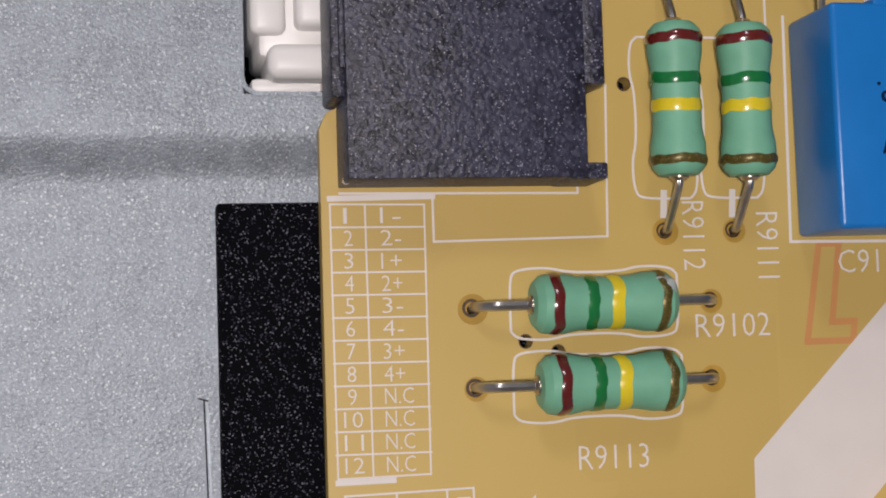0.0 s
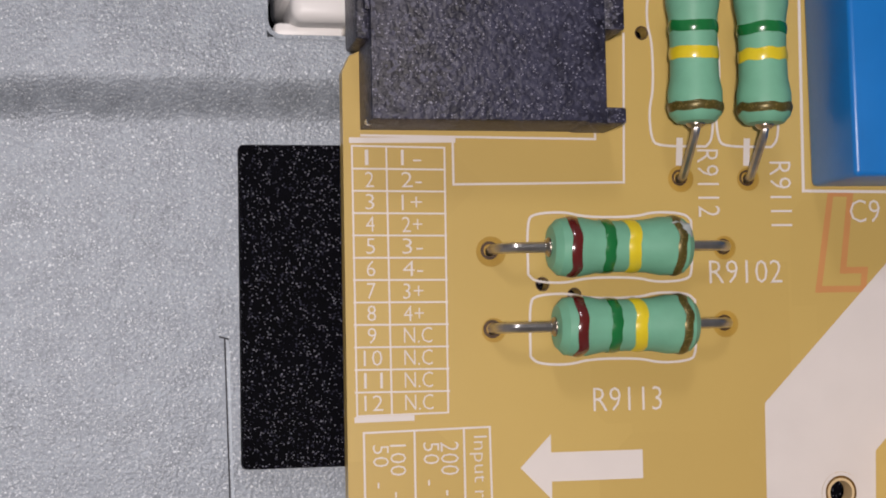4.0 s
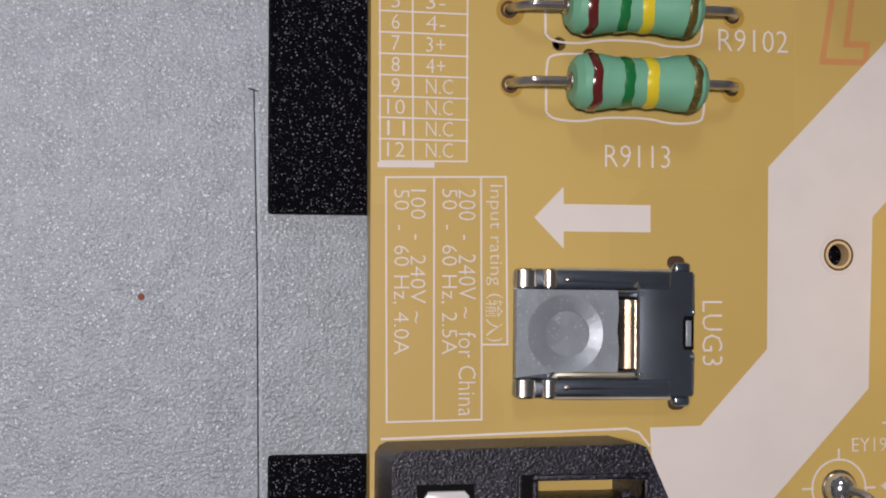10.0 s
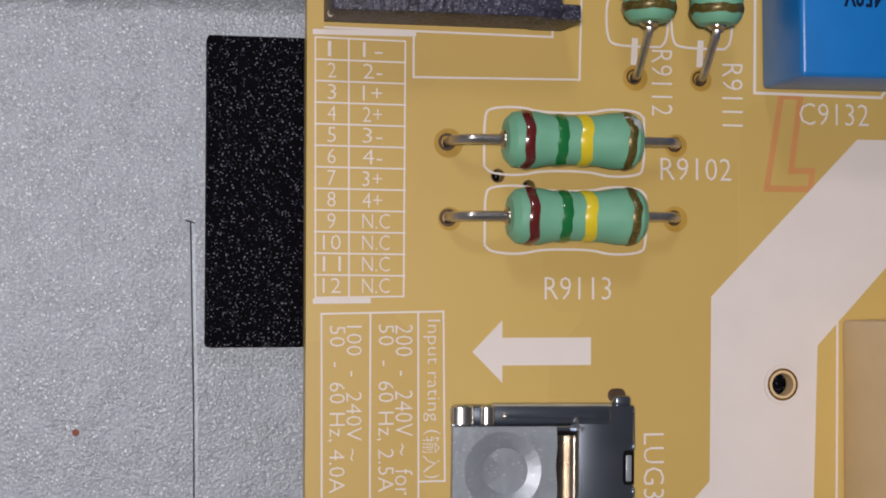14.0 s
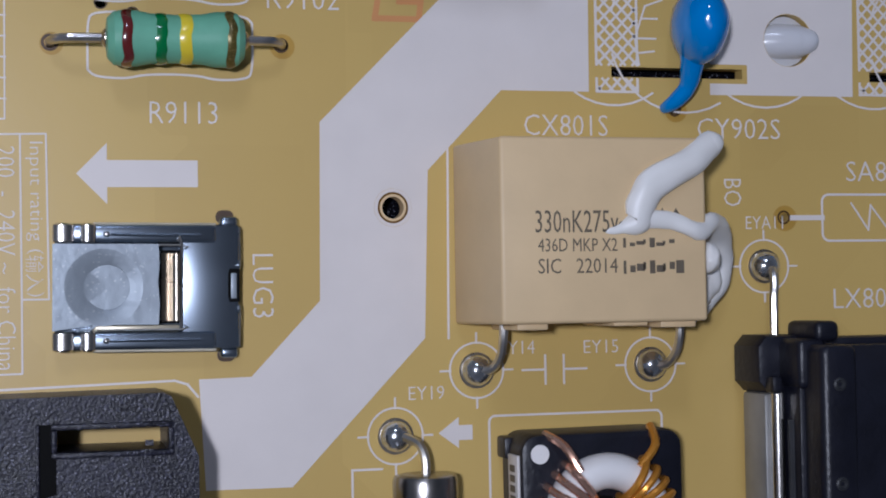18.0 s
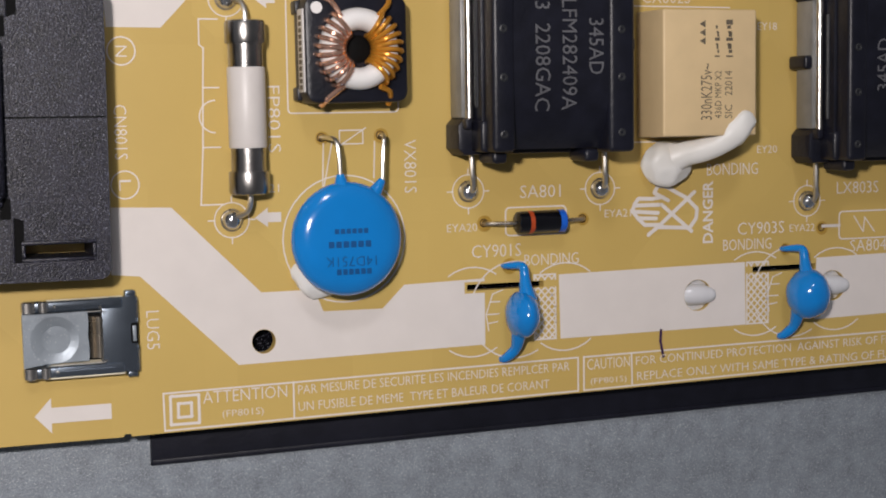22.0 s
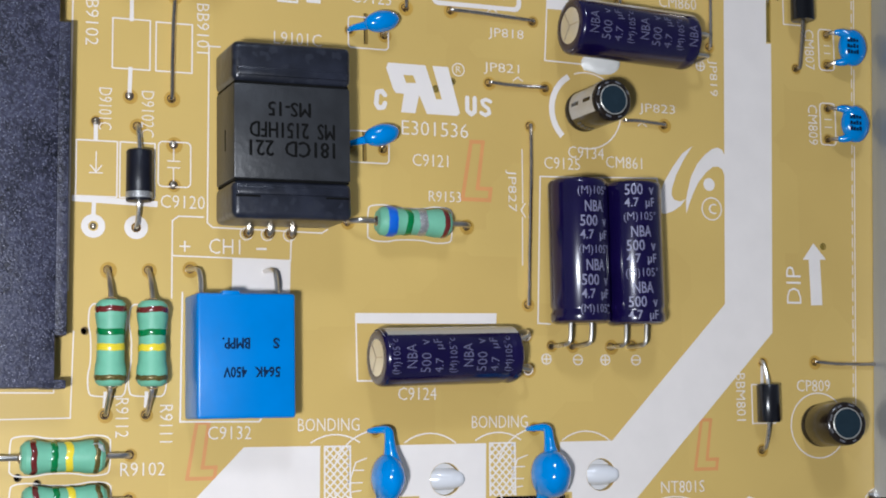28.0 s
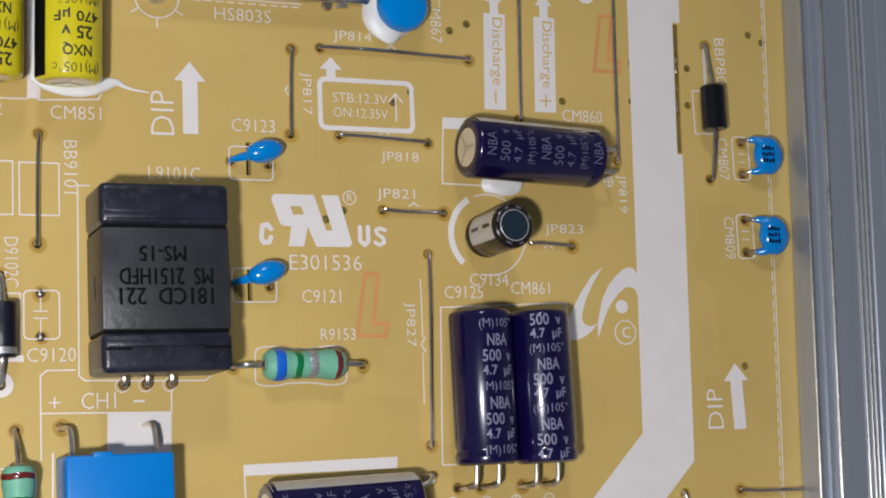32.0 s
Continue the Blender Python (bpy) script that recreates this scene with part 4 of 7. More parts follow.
for x, y in ((80.3, 91.3), (78.6, 77.6), (83.0, 66.4), (106.0, 60.2)):
    print_lines([[(x - 0.8, y), (x, y + 0.6), (x + 0.8, y)]], 0.18)
print_patch([(54.8, 27.8), (78.7, 28.1), (78.6, 26.4), (54.8, 26.2)])
print_lines([[(54.9, 27.0), (55.1, 17.3), (57.5, 17.3)], [(86.8, 50.7), (86.0, 26.6), (88.2, 26.5)], [(86.8, 50.7), (97.6, 51.0), (98.9, 51.1), (108.6, 51.4), (108.8, 49)], [(88.6, 80.7), (88.0, 70.2), (97, 70.0)]], 0.22)
print_patch([(88.6, 80.8), (96.0, 80.9), (96.0, 79.0), (88.5, 79.0)])
for x, y in ((87.4, 20.8), (93.1, 20.7), (98.1, 20.7), (103.8, 20.7), (117.6, 71.4), (83.8, 24.6), (84.1, 19.1)):
    part("printed_ring", ring(x, y, 0.72, 0.9, seg=20), INK, board, smooth=0)
    print_lines([[(x - 0.6, y), (x + 0.6, y)]] + ([[(x, y - 0.6), (x, y + 0.6)]] if x in (87.4, 98.1, 117.6) else []), 0.18)
part("printed_ring", ring(95.5, 62.2, 6.35, 6.55, a0=-100, a1=110), INK, board, smooth=0)
part("printed_ring", ring(95.5, 62.2, 5.9, 6.9, a0=120, a1=225), INK, board, smooth=0)
part("printed_ring", ring(139.3, 9.5, 5.5, 5.7), INK, board, smooth=0)
print_lines([rounded(126.0, 130.6, 10.0, 16.6, 0.1), rounded(134.8, 139.2, 80.2, 87.6, 0.1), rounded(142.0, 145.2, 72.5, 79.9, 0.7), rounded(141.8, 145.0, 59.0, 66.5, 0.7)], 0.2)
print_lines([[(137.6, 94.8), (137.5, 88.4)], [(128.2, 19.6), (128.1, 17)]], 0.6)
def edge_x(y):
    return 146.95 + 0.0365 * (y - 19.8)


print_lines([[(edge_x(112 - 2.4 * k), 112 - 2.4 * k), (edge_x(110.5 - 2.4 * k), 110.5 - 2.4 * k)] for k in range(44)], 0.16)
print_lines([[(edge_x(y0) + 0.5, y0), (edge_x(y1) + 0.5, y1)] for y0, y1 in ((112, 80.2), (73, 66.5), (59, 8))], 0.16)
print_lines([[(143.2, 77.0), (144.4, 77.0)], [(143.2, 75.6), (144.4, 75.6)], [(142.8, 63.6), (144.2, 63.6)], [(142.8, 62.2), (144.2, 62.2)]], 0.16)
# arcs and marks round the suppressor discs
for cx, cy in ((58.0, 2.2), (85.2, 2.2), (73.6, -82.0), (123.4, -81.8)):
    for ox, oy, r, a0, a1 in ((0.6, 0.0, 7.5, 75, 165), (0.6, 0.0, 7.5, 195, 300), (-6.5, 0.0, 6.9, 55, 125), (-6.5, 0.0, 6.9, 235, 305), (9.0, 0.0, 6.9, 50, 128), (9.0, 0.0, 6.9, 232, 310)):
        part("printed_ring", ring(cx + ox, cy + oy, r - 0.1, r + 0.1, a0=a0, a1=a1), INK, board, smooth=0)
    print_lines([[(cx - 3.9, cy - 3.0), (cx - 4.3, cy - 0.5), (cx - 3.2, cy + 2.6), (cx - 1.5, cy + 3.2)], [(cx - 4.2, cy - 0.5), (cx - 2.2, cy - 0.5)], [(cx - 3.6, cy + 1.4), (cx - 2.0, cy + 1.4)], [(cx - 4.0, cy - 1.9), (cx - 2.4, cy - 1.7)]], 0.18)
for x0, x1, y0, y1, m in ((72.8, 83.1, -17.6, -13.1, 1), (133.0, 142.9, -73.5, -68.9, 1), (72.7, 82.9, -70.5, -66.2, 0), (132.4, 143.9, -22.4, -17.8, 0)):
    print_lines([rounded(x0, x1, y0, y1, 0.7)], 0.22)
    if m:
        c, d = (x0 + x1) / 2, (y0 + y1) / 2
        print_lines([[(c - 2.0, d + 1.4), (c - 0.2, d - 1.2), (c + 0.1, d + 1.2), (c + 2.0, d - 1.2)]], 0.18)
        print_lines([[(x0 - 3.2, d), (x0, d)], [(x1, d), (x1 + 2.2, d)]], 0.5)
# open hand with a cross: danger sign
def palm_sign(x, y, k, rot):
    q = [[(-3.0, 0.8), (1.1, 5.8)], [(2.8, 0.3), (-1.7, 5.8)], [(-2.2, 6.4), (-2.5, 1.1), (-1.1, 0.0), (0.3, -0.15), (1.6, 1.25)], [(-3.3, 8.0), (-2.3, 6.6), (-1.9, 5.8), (-1.8, 8.6), (-0.9, 9.6), (0.3, 10.6), (1.4, 10.2), (2.1, 9.6), (2.0, 7.4), (2.2, 5.8)],
         [(-0.9, 6.7), (-0.8, 9.6)], [(-0.1, 6.4), (0.2, 10.2)], [(1.1, 6.2), (1.1, 10.0)], [(1.7, 4.7), (2.3, 5.9), (2.9, 7.0), (3.9, 6.4), (3.7, 5.0), (2.0, 1.7), (1.6, 1.25)]]
    m = Matrix.Translation((x, y, 0)) @ Matrix.Rotation(radians(rot), 4, "Z") @ Matrix.Scale(k, 4)
    part("danger_sign", strokes([[tuple((m @ Vector((*p, 0)))[:2]) for p in line] for line in q], 0.62, joins=True), INK, board, smooth=0)


palm_sign(124.5, -14.0, 1.08, 0)
palm_sign(105.9, -67.8, 1.08, 90)
# red letters seen through the laminate
for x, y, k, rot in ((28.6, 2.9, 1.0, 5), (114.6, 2.5, 1.0, 5), (73.0, 46.4, 1.15, 8), (116.2, 90.0, 1.15, 8)):
    q = [(0, 0), (1.4, 8.2), (3.2, 8.2), (2.3, 1.6), (4.3, 1.6), (4.1, 0)]
    part("red_letter", placed(moved(strokes([q + q[:1]], 0.55, -0.02, 0.014), Matrix.Scale(k, 4)), x, y, 0), RED_INK, board, "faint red outline letter", smooth=0)
# pen marks
part("pen_mark", strokes([[(99.5, -86.8), (99.4, -88.6), (99.9, -91.0)]], 0.45, -0.02, 0.045), PEN, board, "violet pen stroke", smooth=0)
part("pen_mark", strokes([[(153.1, -88.2), (152.6, -90.6), (151.5, -93.3)]], 0.8, -0.02, 0.045), PEN, board, "violet pen stroke", smooth=0)
part("pen_mark", strokes([[(179.0, -87.6), (178.2, -89.8), (177.2, -91.6)]], 0.8, -0.02, 0.045), PEN, board, "violet pen stroke", smooth=0)
part("printed_ring", ring(152.6, -90.4, 3.3, 3.5), INK, board, smooth=0)
part("pen_mark", strokes([[(158.9, -46.0), (161.6, -48.6)], [(161.7, -45.8), (158.8, -48.5)]], 0.25, -0.02, 0.045), GREEN_PEN, board, "green pen cross", smooth=0)
print_lines([[(157.2, -87.4), (196, -87.2), (196, -93.2), (157.4, -93.4), (157.2, -87.4)], [(157.3, -90.2), (196, -90.0)]], 0.25)
for y in (-89.6, -92.4):
    print_bars(159.0, y, 16, 1.3, 14)
# terminal letters beside the socket
for y, ch in ((-42.3, "N"), (-61.0, "L")):
    part("printed_ring", ring(14.9, y, 1.85, 2.05), INK, board, smooth=0)
    print_text(ch, 14.1, y + 0.7, 1.5, 1.6, -90)
print_lines([[(28.6, -37.8), (25.9, -37.8), (25.9, -41.4), (26.5, -41.9), (26.3, -47.5), (28.6, -47.5)], [(26.3, -47.5), (26.1, -56.0), (28.6, -56.0)], [(26.1, -56.0), (25.6, -64.2), (28.8, -64.2)]], 0.2)
part("printed_ring", ring(28.0, -51.6, 2.2, 2.4, a0=90, a1=270), INK, board, smooth=0)
print_lines([rounded(38.7, 55.6, -51.3, -33.4, 0.6)], 0.2)
print_lines([[(35.2, -8.3), (35.0, -26.2)], [(94.6, -35.3), (94.7, -56.6), (106, -56.6)], [(94.6, -35.3), (112, -35.4)], [(44.2, -28.0), (44.2, -30.6)], [(46.0, -28.0), (46.0, -30.6)], [(42.0, -29.3), (44.2, -29.3)], [(46.0, -29.3), (48.2, -29.3)]], 0.2)
print_lines([[(45.4, -54.8), (43.9, -62.0)], [(43.9, -55.8), (43.7, -62.0)], [(51.8, -55.6), (51.6, -61.0)], rounded(46.4, 50.0, -55.9, -53.9, 0.1), [(46.0, -56.4), (50.4, -53.6)]], 0.18)
part("printed_ring", ring(46.9, -69.9, 9.3, 9.5), INK, board, smooth=0)
part("printed_ring", ring(110.4, -12.4, 10.4, 10.6), INK, board, smooth=0)
print_lines([[(104.6, -21.5), (106.2, -25.6), (107.8, -22.4)], [(110.6, -22.6), (113.2, -25.6), (114.6, -22.0)], [(107.6, -28.0), (108.4, -29.6), (109.2, -28.0), (110.0, -29.6), (110.8, -28.0)]], 0.18)


for x, y in ((14.4, 40.0), (14.6, 55.6), (19.7, 75.5), (19.5, 59.7), (26.2, 52.7), (26.2, 46.6)):
    part("solder_dot", blob(x, y, -0.15, 0.55, 0.6, 0.42, 0.15, 12, x), DULL_WIRE, board, "solder tip of an empty hole")

# ---------- leaded parts ----------
def eyelet(x, y, r=1.45, tabs=True, label="shiny solder joint on a ringed board eyelet"):
    t = thing("solder_joint", label, "solder joint", x, y, 0, group="solder joints")
    prof = [(r * 1.02, -0.02), (r * 1.0, 0.2), (r * 0.95, 0.6), (r * 0.8, 1.0), (r * 0.58, 1.3), (r * 0.3, 1.47), (0.05, 1.52)]
    part("solder", moved(lathe(prof, 18), Matrix.Translation((0, 0, 0))), SOLDER, t)
    part("eyelet_rim", ring(0, 0, r * 0.9, r * 1.14, -0.02, 0.1, seg=24), DULL_WIRE, t)
    part("printed_ring", ring(x, y, 2.45, 2.62), INK, board, smooth=0)
    if tabs:
        print_lines([[(x + 2.5 * cos(radians(a)), y + 2.5 * sin(radians(a))), (x + 3.4 * cos(radians(a)), y + 3.4 * sin(radians(a)))] for a in (0, 90, 180, 270)], 0.18)


for x, y in ((37.6, -29.2), (54.6, -29.1), (29.9, -34.9), (30.0, -66.5), (66.5, -20.0), (88.9, -20.1), (66.6, -63.5), (88.8, -63.7), (126.9, -23.8), (149.0, -23.6), (126.7, -66.9), (148.8, -67.1)):
    eyelet(x, y)
for x, y in ((105.0, -28.5), (113.2, -28.6)):
    eyelet(x, y, 1.35)
for y in (-30.4, -38.9, -47.1, -55.5):
    eyelet(164.1, y, 1.25, False, "solder joint of a rectifier pin")


def resistor(x, y, rot, bands, label, pitch=20.0, body=12.6, r=2.4, shift=0.0, chip=False, lift=0.0):
    t = thing("resistor", label, "resistor", x, y, 0, rot, "axial resistors")
    h, z, e = body / 2, r + 0.15 + lift, pitch / 2
    prof = [(0.5, -h), (r * 0.72, -h + 0.15), (r * 0.95, -h + 0.7), (r, -h + 1.4), (r, -h + 2.6), (r * 0.9, -h + 3.8), (r * 0.87, 0), (r * 0.9, h - 3.8), (r, h - 2.6), (r, h - 1.4), (r * 0.95, h - 0.7), (r * 0.72, h - 0.15), (0.5, h)]
    put = Matrix.Translation((shift, 0, z))
    shell = part("body", moved(lathe(prof, 28, "x"), put), MINT, t)

    def radius(u):
        for (ra, ua), (rb, ub) in zip(prof, prof[1:]):
            if ua <= u <= ub:
                return ra + (rb - ra) * (u - ua) / (ub - ua)
        return r

    for u, w, m in bands:
        rr = [(radius(u - w / 2 + w * k / 6) + 0.035 + 0.07 * sin(pi * k / 6), u - w / 2 + w * k / 6) for k in range(7)]  # thick drops of paint
        rr = [(rr[0][0] - 0.2, rr[0][1])] + rr + [(rr[-1][0] - 0.2, rr[-1][1])]
        bm = lathe(rr, 40, "x")
        for v in bm.verts:  # the paint runs a little
            v.co.x += 0.22 * noise.noise(Vector((v.co.y * 0.9, v.co.z * 0.9, x + u * 3.1)))
        part("colour_band", moved(bm, put), m, shell)
    for s in (-1, 1):
        if lift:
            way = [(s * e, 0, -1.2), (s * e, 0, 0.2), (s * (e - 0.35), 0, 0.9), (s * (e - 1.9), 0, z * 0.62), (shift + s * (h + 0.7), 0, z - 0.2), (shift + s * (h - 0.3), 0, z)]
        else:
            way = [(s * e, 0, -1.2), (s * e, 0, 0.2), (s * (e - 0.25), 0, z * 0.55), (s * (e - 1.1), 0, z - 0.25), (s * (e - 2.0), 0, z - 0.05), (shift + s * (h - 0.3), 0, z)]
        part("lead", tube(way, 0.37 if lift else 0.43), RESISTOR_WIRE, t)
        part("lead_cup", moved(lathe([(0.85, -0.3), (0.8, 0.0), (0.5, 0.25)], 14, "x"), Matrix.Translation((shift + s * (h + 0.08), 0, z)) @ Matrix.Diagonal((s, 1, 1, 1))), DULL_WIRE, t)
    if chip:
        part("flaked_lacquer", blob(shift + h - 0.95, 0.75, z + 1.62, 0.62, 1.05, 0.62, 0.25, 20, 4.0), BARE, t, "chipped grey patch of bare ceramic")
        part("flaked_lacquer", blob(shift + h - 1.5, 1.55, z + 1.12, 0.75, 0.5, 0.72, 0.25, 20, 9.0), BARE, t)
    return t


usual = [(-4.2, 0.85, BROWN), (-1.3, 0.9, GREEN), (0.75, 1.0, YELLOW), (4.6, 0.75, GOLD)]
resistor(10.05, 6.5, 0.3, usual, "mint green axial resistor with colour bands and chipped end", shift=0.1, chip=True, body=11.9)
resistor(10.0, 0.1, 0.4, usual, "mint green axial resistor with brown, green and yellow bands", shift=0.5, body=11.9)
bars4 = [(-4.85, 0.85, BROWN), (-1.55, 0.9, GREEN), (0.6, 1.0, YELLOW), (5.0, 0.75, GOLD)]
resistor(16.5, 23.0, -90, bars4, "mint green axial resistor standing beside the blue film capacitor", 21.2, 12.6, 2.24, 0.3, lift=1.5)
resistor(22.5, 23.05, -90, bars4, "mint green axial resistor standing beside the blue film capacitor", 21.3, 12.6, 2.24, 0.4, lift=1.5)
resistor(63.55, 42.0, 0, [(-4.0, 1.5, BLUE_BAND), (-1.2, 1.0, GREEN), (1.1, 1.3, SILVER), (4.9, 0.9, BROWN)], "mint green axial resistor with blue, green and silver bands", 20.1, 12.3, 2.3, 0.1)


def axial(name, x, y, rot, pitch, body, r, m, bands, label, shift=0.0, wire=None, group="axial diodes", glass=False, matt=False):
    t = thing(name, label, "diode", x, y, 0, rot, group)
    h, z, e = body / 2, r + 0.2, pitch / 2
    put = Matrix.Translation((shift, 0, z))
    prof = [(0.4, -h), (r * 0.7, -h + 0.05), (r * 0.96, -h + 0.4), (r, -h + 0.9), (r, h - 0.9), (r * 0.96, h - 0.4), (r * 0.7, h - 0.05), (0.4, h)] if glass else [(0.5, -h), (r * 0.93, -h), (r, -h + 0.2), (r, h - 0.2), (r * 0.93, h), (0.5, h)]
    part("body", moved(lathe(prof, 24, "x"), put), SOFT_BLACK if matt else m, t)
    for u, w, bm_ in bands:
        part("cathode_band" if len(bands) == 1 else "colour_band", moved(lathe([(r - 0.2, u - w / 2), (r + 0.03, u - w / 2), (r + 0.03, u + w / 2), (r - 0.2, u + w / 2)], 24, "x"), put), bm_, t)
    for s in (-1, 1):
        part("lead", tube([(s * e, 0, -1.2), (s * e, 0, 0.3), (s * (e - 0.7), 0, 1.1), (shift + s * (h + 0.6), 0, z), (shift + s * (h - 0.3), 0, z)], 0.36), wire or TIN, t)


axial("diode", 20.7, 47.6, -90, 15.2, 7.6, 1.95, DIODE_BLACK, [(2.9, 0.9, SILVER)], "black axial diode with a grey band", 0.2, matt=True)
axial("diode", 137.3, 84.0, -90, 23.2, 7.4, 2.1, DIODE_BLACK, [], "black axial ferrite bead on a long lead", -0.2, DULL_WIRE)
axial("diode", 127.9, 13.1, -90, 14.9, 6.4, 1.95, BEAD_BLACK, [], "shiny black axial ferrite bead on tinned leads", -0.3)
axial("spark_gap", 77.4, -68.4, 0.7, 16.6, 8.4, 1.75, DIODE_BLACK, [(-1.9, 0.7, ORANGE_BAND), (3.3, 1.0, BLUE_BAND)], "glossy black axial surge arrester with orange and blue bands", 0.3, DULL_WIRE, "surge arresters", True)
axial("spark_gap", 137.4, -20.05, 0.7, 16.7, 8.6, 1.75, DIODE_BLACK, [(-1.4, 0.5, ORANGE_BAND), (3.3, 1.0, BLUE_BAND)], "glossy black axial surge arrester with orange and blue bands", 0.6, DULL_WIRE, "surge arresters", True)


def jumper(x0, y0, x1, y1, m=None):
    d = math.hypot(x1 - x0, y1 - y0)
    t = thing("jumper_wire", "bare tinned jumper wire laid flat on the board", "wire", x0, y0, 0, math.degrees(math.atan2(y1 - y0, x1 - x0)), "jumper wires")
    sag = 0.08 * sin(x0 * 3.1 + y0)
    part("wire", tube([(0, 0, -1.2), (0, 0, 0.15), (0.5, 0.0, 0.55), (d * 0.3, sag * 2, 0.55), (d * 0.7, sag, 0.5), (d - 0.5, 0, 0.55), (d, 0, 0.15), (d, 0, -1.2)], 0.35), m or BRIGHT_WIRE, t)


for q in ((63.9, 90.3, 63.4, 77.0), (68.5, 90.8, 93.4, 90.4), (71.2, 77.2, 85.8, 76.6), (77.8, 65.7, 88.0, 65.5), (85.0, 59.0, 84.2, 29.6), (102.4, 60.9, 110.2, 60.6), (26.1, 75.5, 25.8, 59.7), (120.2, 104.7, 119.4, 74.9), (102.6, 105.3, 101.9, 81.1), (138.9, 20.5, 151.5, 20.1)):
    jumper(*q)


# ---------- film capacitors ----------
def film_box(name, x, y, rot, w, d, h, m, label, bevel=0.5):
    t = thing(name, label, "capacitor", x, y, 0, rot)
    part("case", bm_box(-w / 2, w / 2, -d / 2, d / 2, 0.0, h, bevel, 3), m, t)
    return t


def case_of(t):
    return t.children[0]


c = film_box("film_capacitor", 35.45, 20.8, 0.4, 14.7, 18.2, 8.4, SKY_BOX, "blue box film capacitor lying on its side", 0.45)
part("case_notch", bm_box(-3.6, -1.0, 8.6, 9.5, 6.0, 8.3, 0.25), SKY_BOX, c)
part("potting", bm_box(-5.4, 5.6, 8.4, 9.05, 0.6, 7.4, 0.2), CHARCOAL, c)
for s, bx, by, w in (("S", 4.9, 2.6, 1.0), ("BMPP.", 0.4, 2.6, 4.0), ("564K", 5.0, -1.6, 3.9), ("450V", 0.0, -1.6, 3.5)):
    inked = [placed(letters(s, w, 1.6, bold=0.008 if "M" in s else 0.04), bx + dx, by + dy, 180, 8.4 + dz) for dx, dy, dz in (((-0.07, 0.0, 0.0), (0.07, 0.03, 0.012), (0.0, -0.05, 0.024)) if "M" in s else ((0.0, 0.0, 0.0),))]
    part("marking", join(*inked), BLUE_PRINT, case_of(c), smooth=0)
for lx, lx2 in ((28.8, 30.0), (40.7, 41.6)):
    part("lead", tube([(lx - 35.7, 13.1, -1.2), (lx - 35.7, 13.1, 0.4), (lx2 - 35.9, 12.9, 2.6), (lx2 - 35.7, 11.0, 3.4), (lx2 - 35.7, 8.5, 3.4)], 0.36), TIN, c)


def safety_cap(x, y, rot, label, wide=19.6, draft=0.2):
    t = film_box("safety_capacitor", x, y, rot, wide, 16.3, 9.1, CREAM, label, 0.35)
    for v in case_of(t).data.vertices:  # the moulded case narrows towards its top at one side
        if v.co.x < 0 and v.co.z > 4 * U:
            v.co.x += draft * U
    h = wide / 2
    part("foot_rib", bm_box(-h + 3.4, -h + 6.2, -8.7, -8.0, 0.0, 8.2, 0.15), CREAM, t)
    part("foot_rib", bm_box(h - 8.6, h - 5.4, -8.5, -8.0, 0.0, 8.2, 0.15), CREAM, t)
    part("foot_rib", bm_box(h - 4.2, h - 0.8, -8.7, -8.0, 0.0, 8.2, 0.15), CREAM, t)
    for s, bx, by, w, hh in (("330nK275v~", -7.3, -0.25, 8.6, 1.95), ("436D MKP X2", -7.1, -1.9, 7.3, 1.15), ("SIC   22014", -7.1, -3.8, 7.3, 1.3)):
        part("marking", placed(letters(s, w, hh, bold=0.01), bx + draft, by, 0, 9.1), BROWN_PRINT, case_of(t), smooth=0)
    bars = [bm_box(2.5 + k * 0.62, 2.75 + k * 0.62 + 0.25 * (k * 7 % 3), yy + 0.12 * (k * 5 % 4), yy + hh - 0.14 * (k * 3 % 4), 9.08, 9.13) for yy, hh, nn in ((-1.6, 0.85, 8), (-3.9, 1.15, 9)) for k in range(nn)]
    bars += [prism([(4.4 + 1.3 * k, 0.9), (5.5 + 1.3 * k, 0.9), (4.95 + 1.3 * k, 1.9)], 9.08, 9.13) for k in range(3)]
    part("marking", join(*bars), BROWN_PRINT, case_of(t), "row of plain approval marks", smooth=0)
    return t


sc = safety_cap(46.1, -16.8, 0, "cream box safety capacitor with printed rating and white glue", 20.9, 1.75)
for hx in (37.6 - 46.1, 54.6 - 46.1):
    part("lead", tube([(hx + 1.6, -7.4, 3.6), (hx + 1.6, -9.6, 3.3), (hx + 1.5, -11.2, 2.5), (hx + 1.0, -12.2, 1.6), (hx, -12.4, 1.0)], 0.42), TIN, sc)
sc2 = safety_cap(103.3, -46.1, 90, "cream box safety capacitor beside a choke with glue at its foot")
for yy in (-8.0, 8.3):
    part("lead", tube([(yy, -8.0, 4.0), (yy, -9.4, 3.4), (yy, -10.2, 0.2), (yy, -10.2, -1.0)], 0.4), DULL_WIRE, sc2)


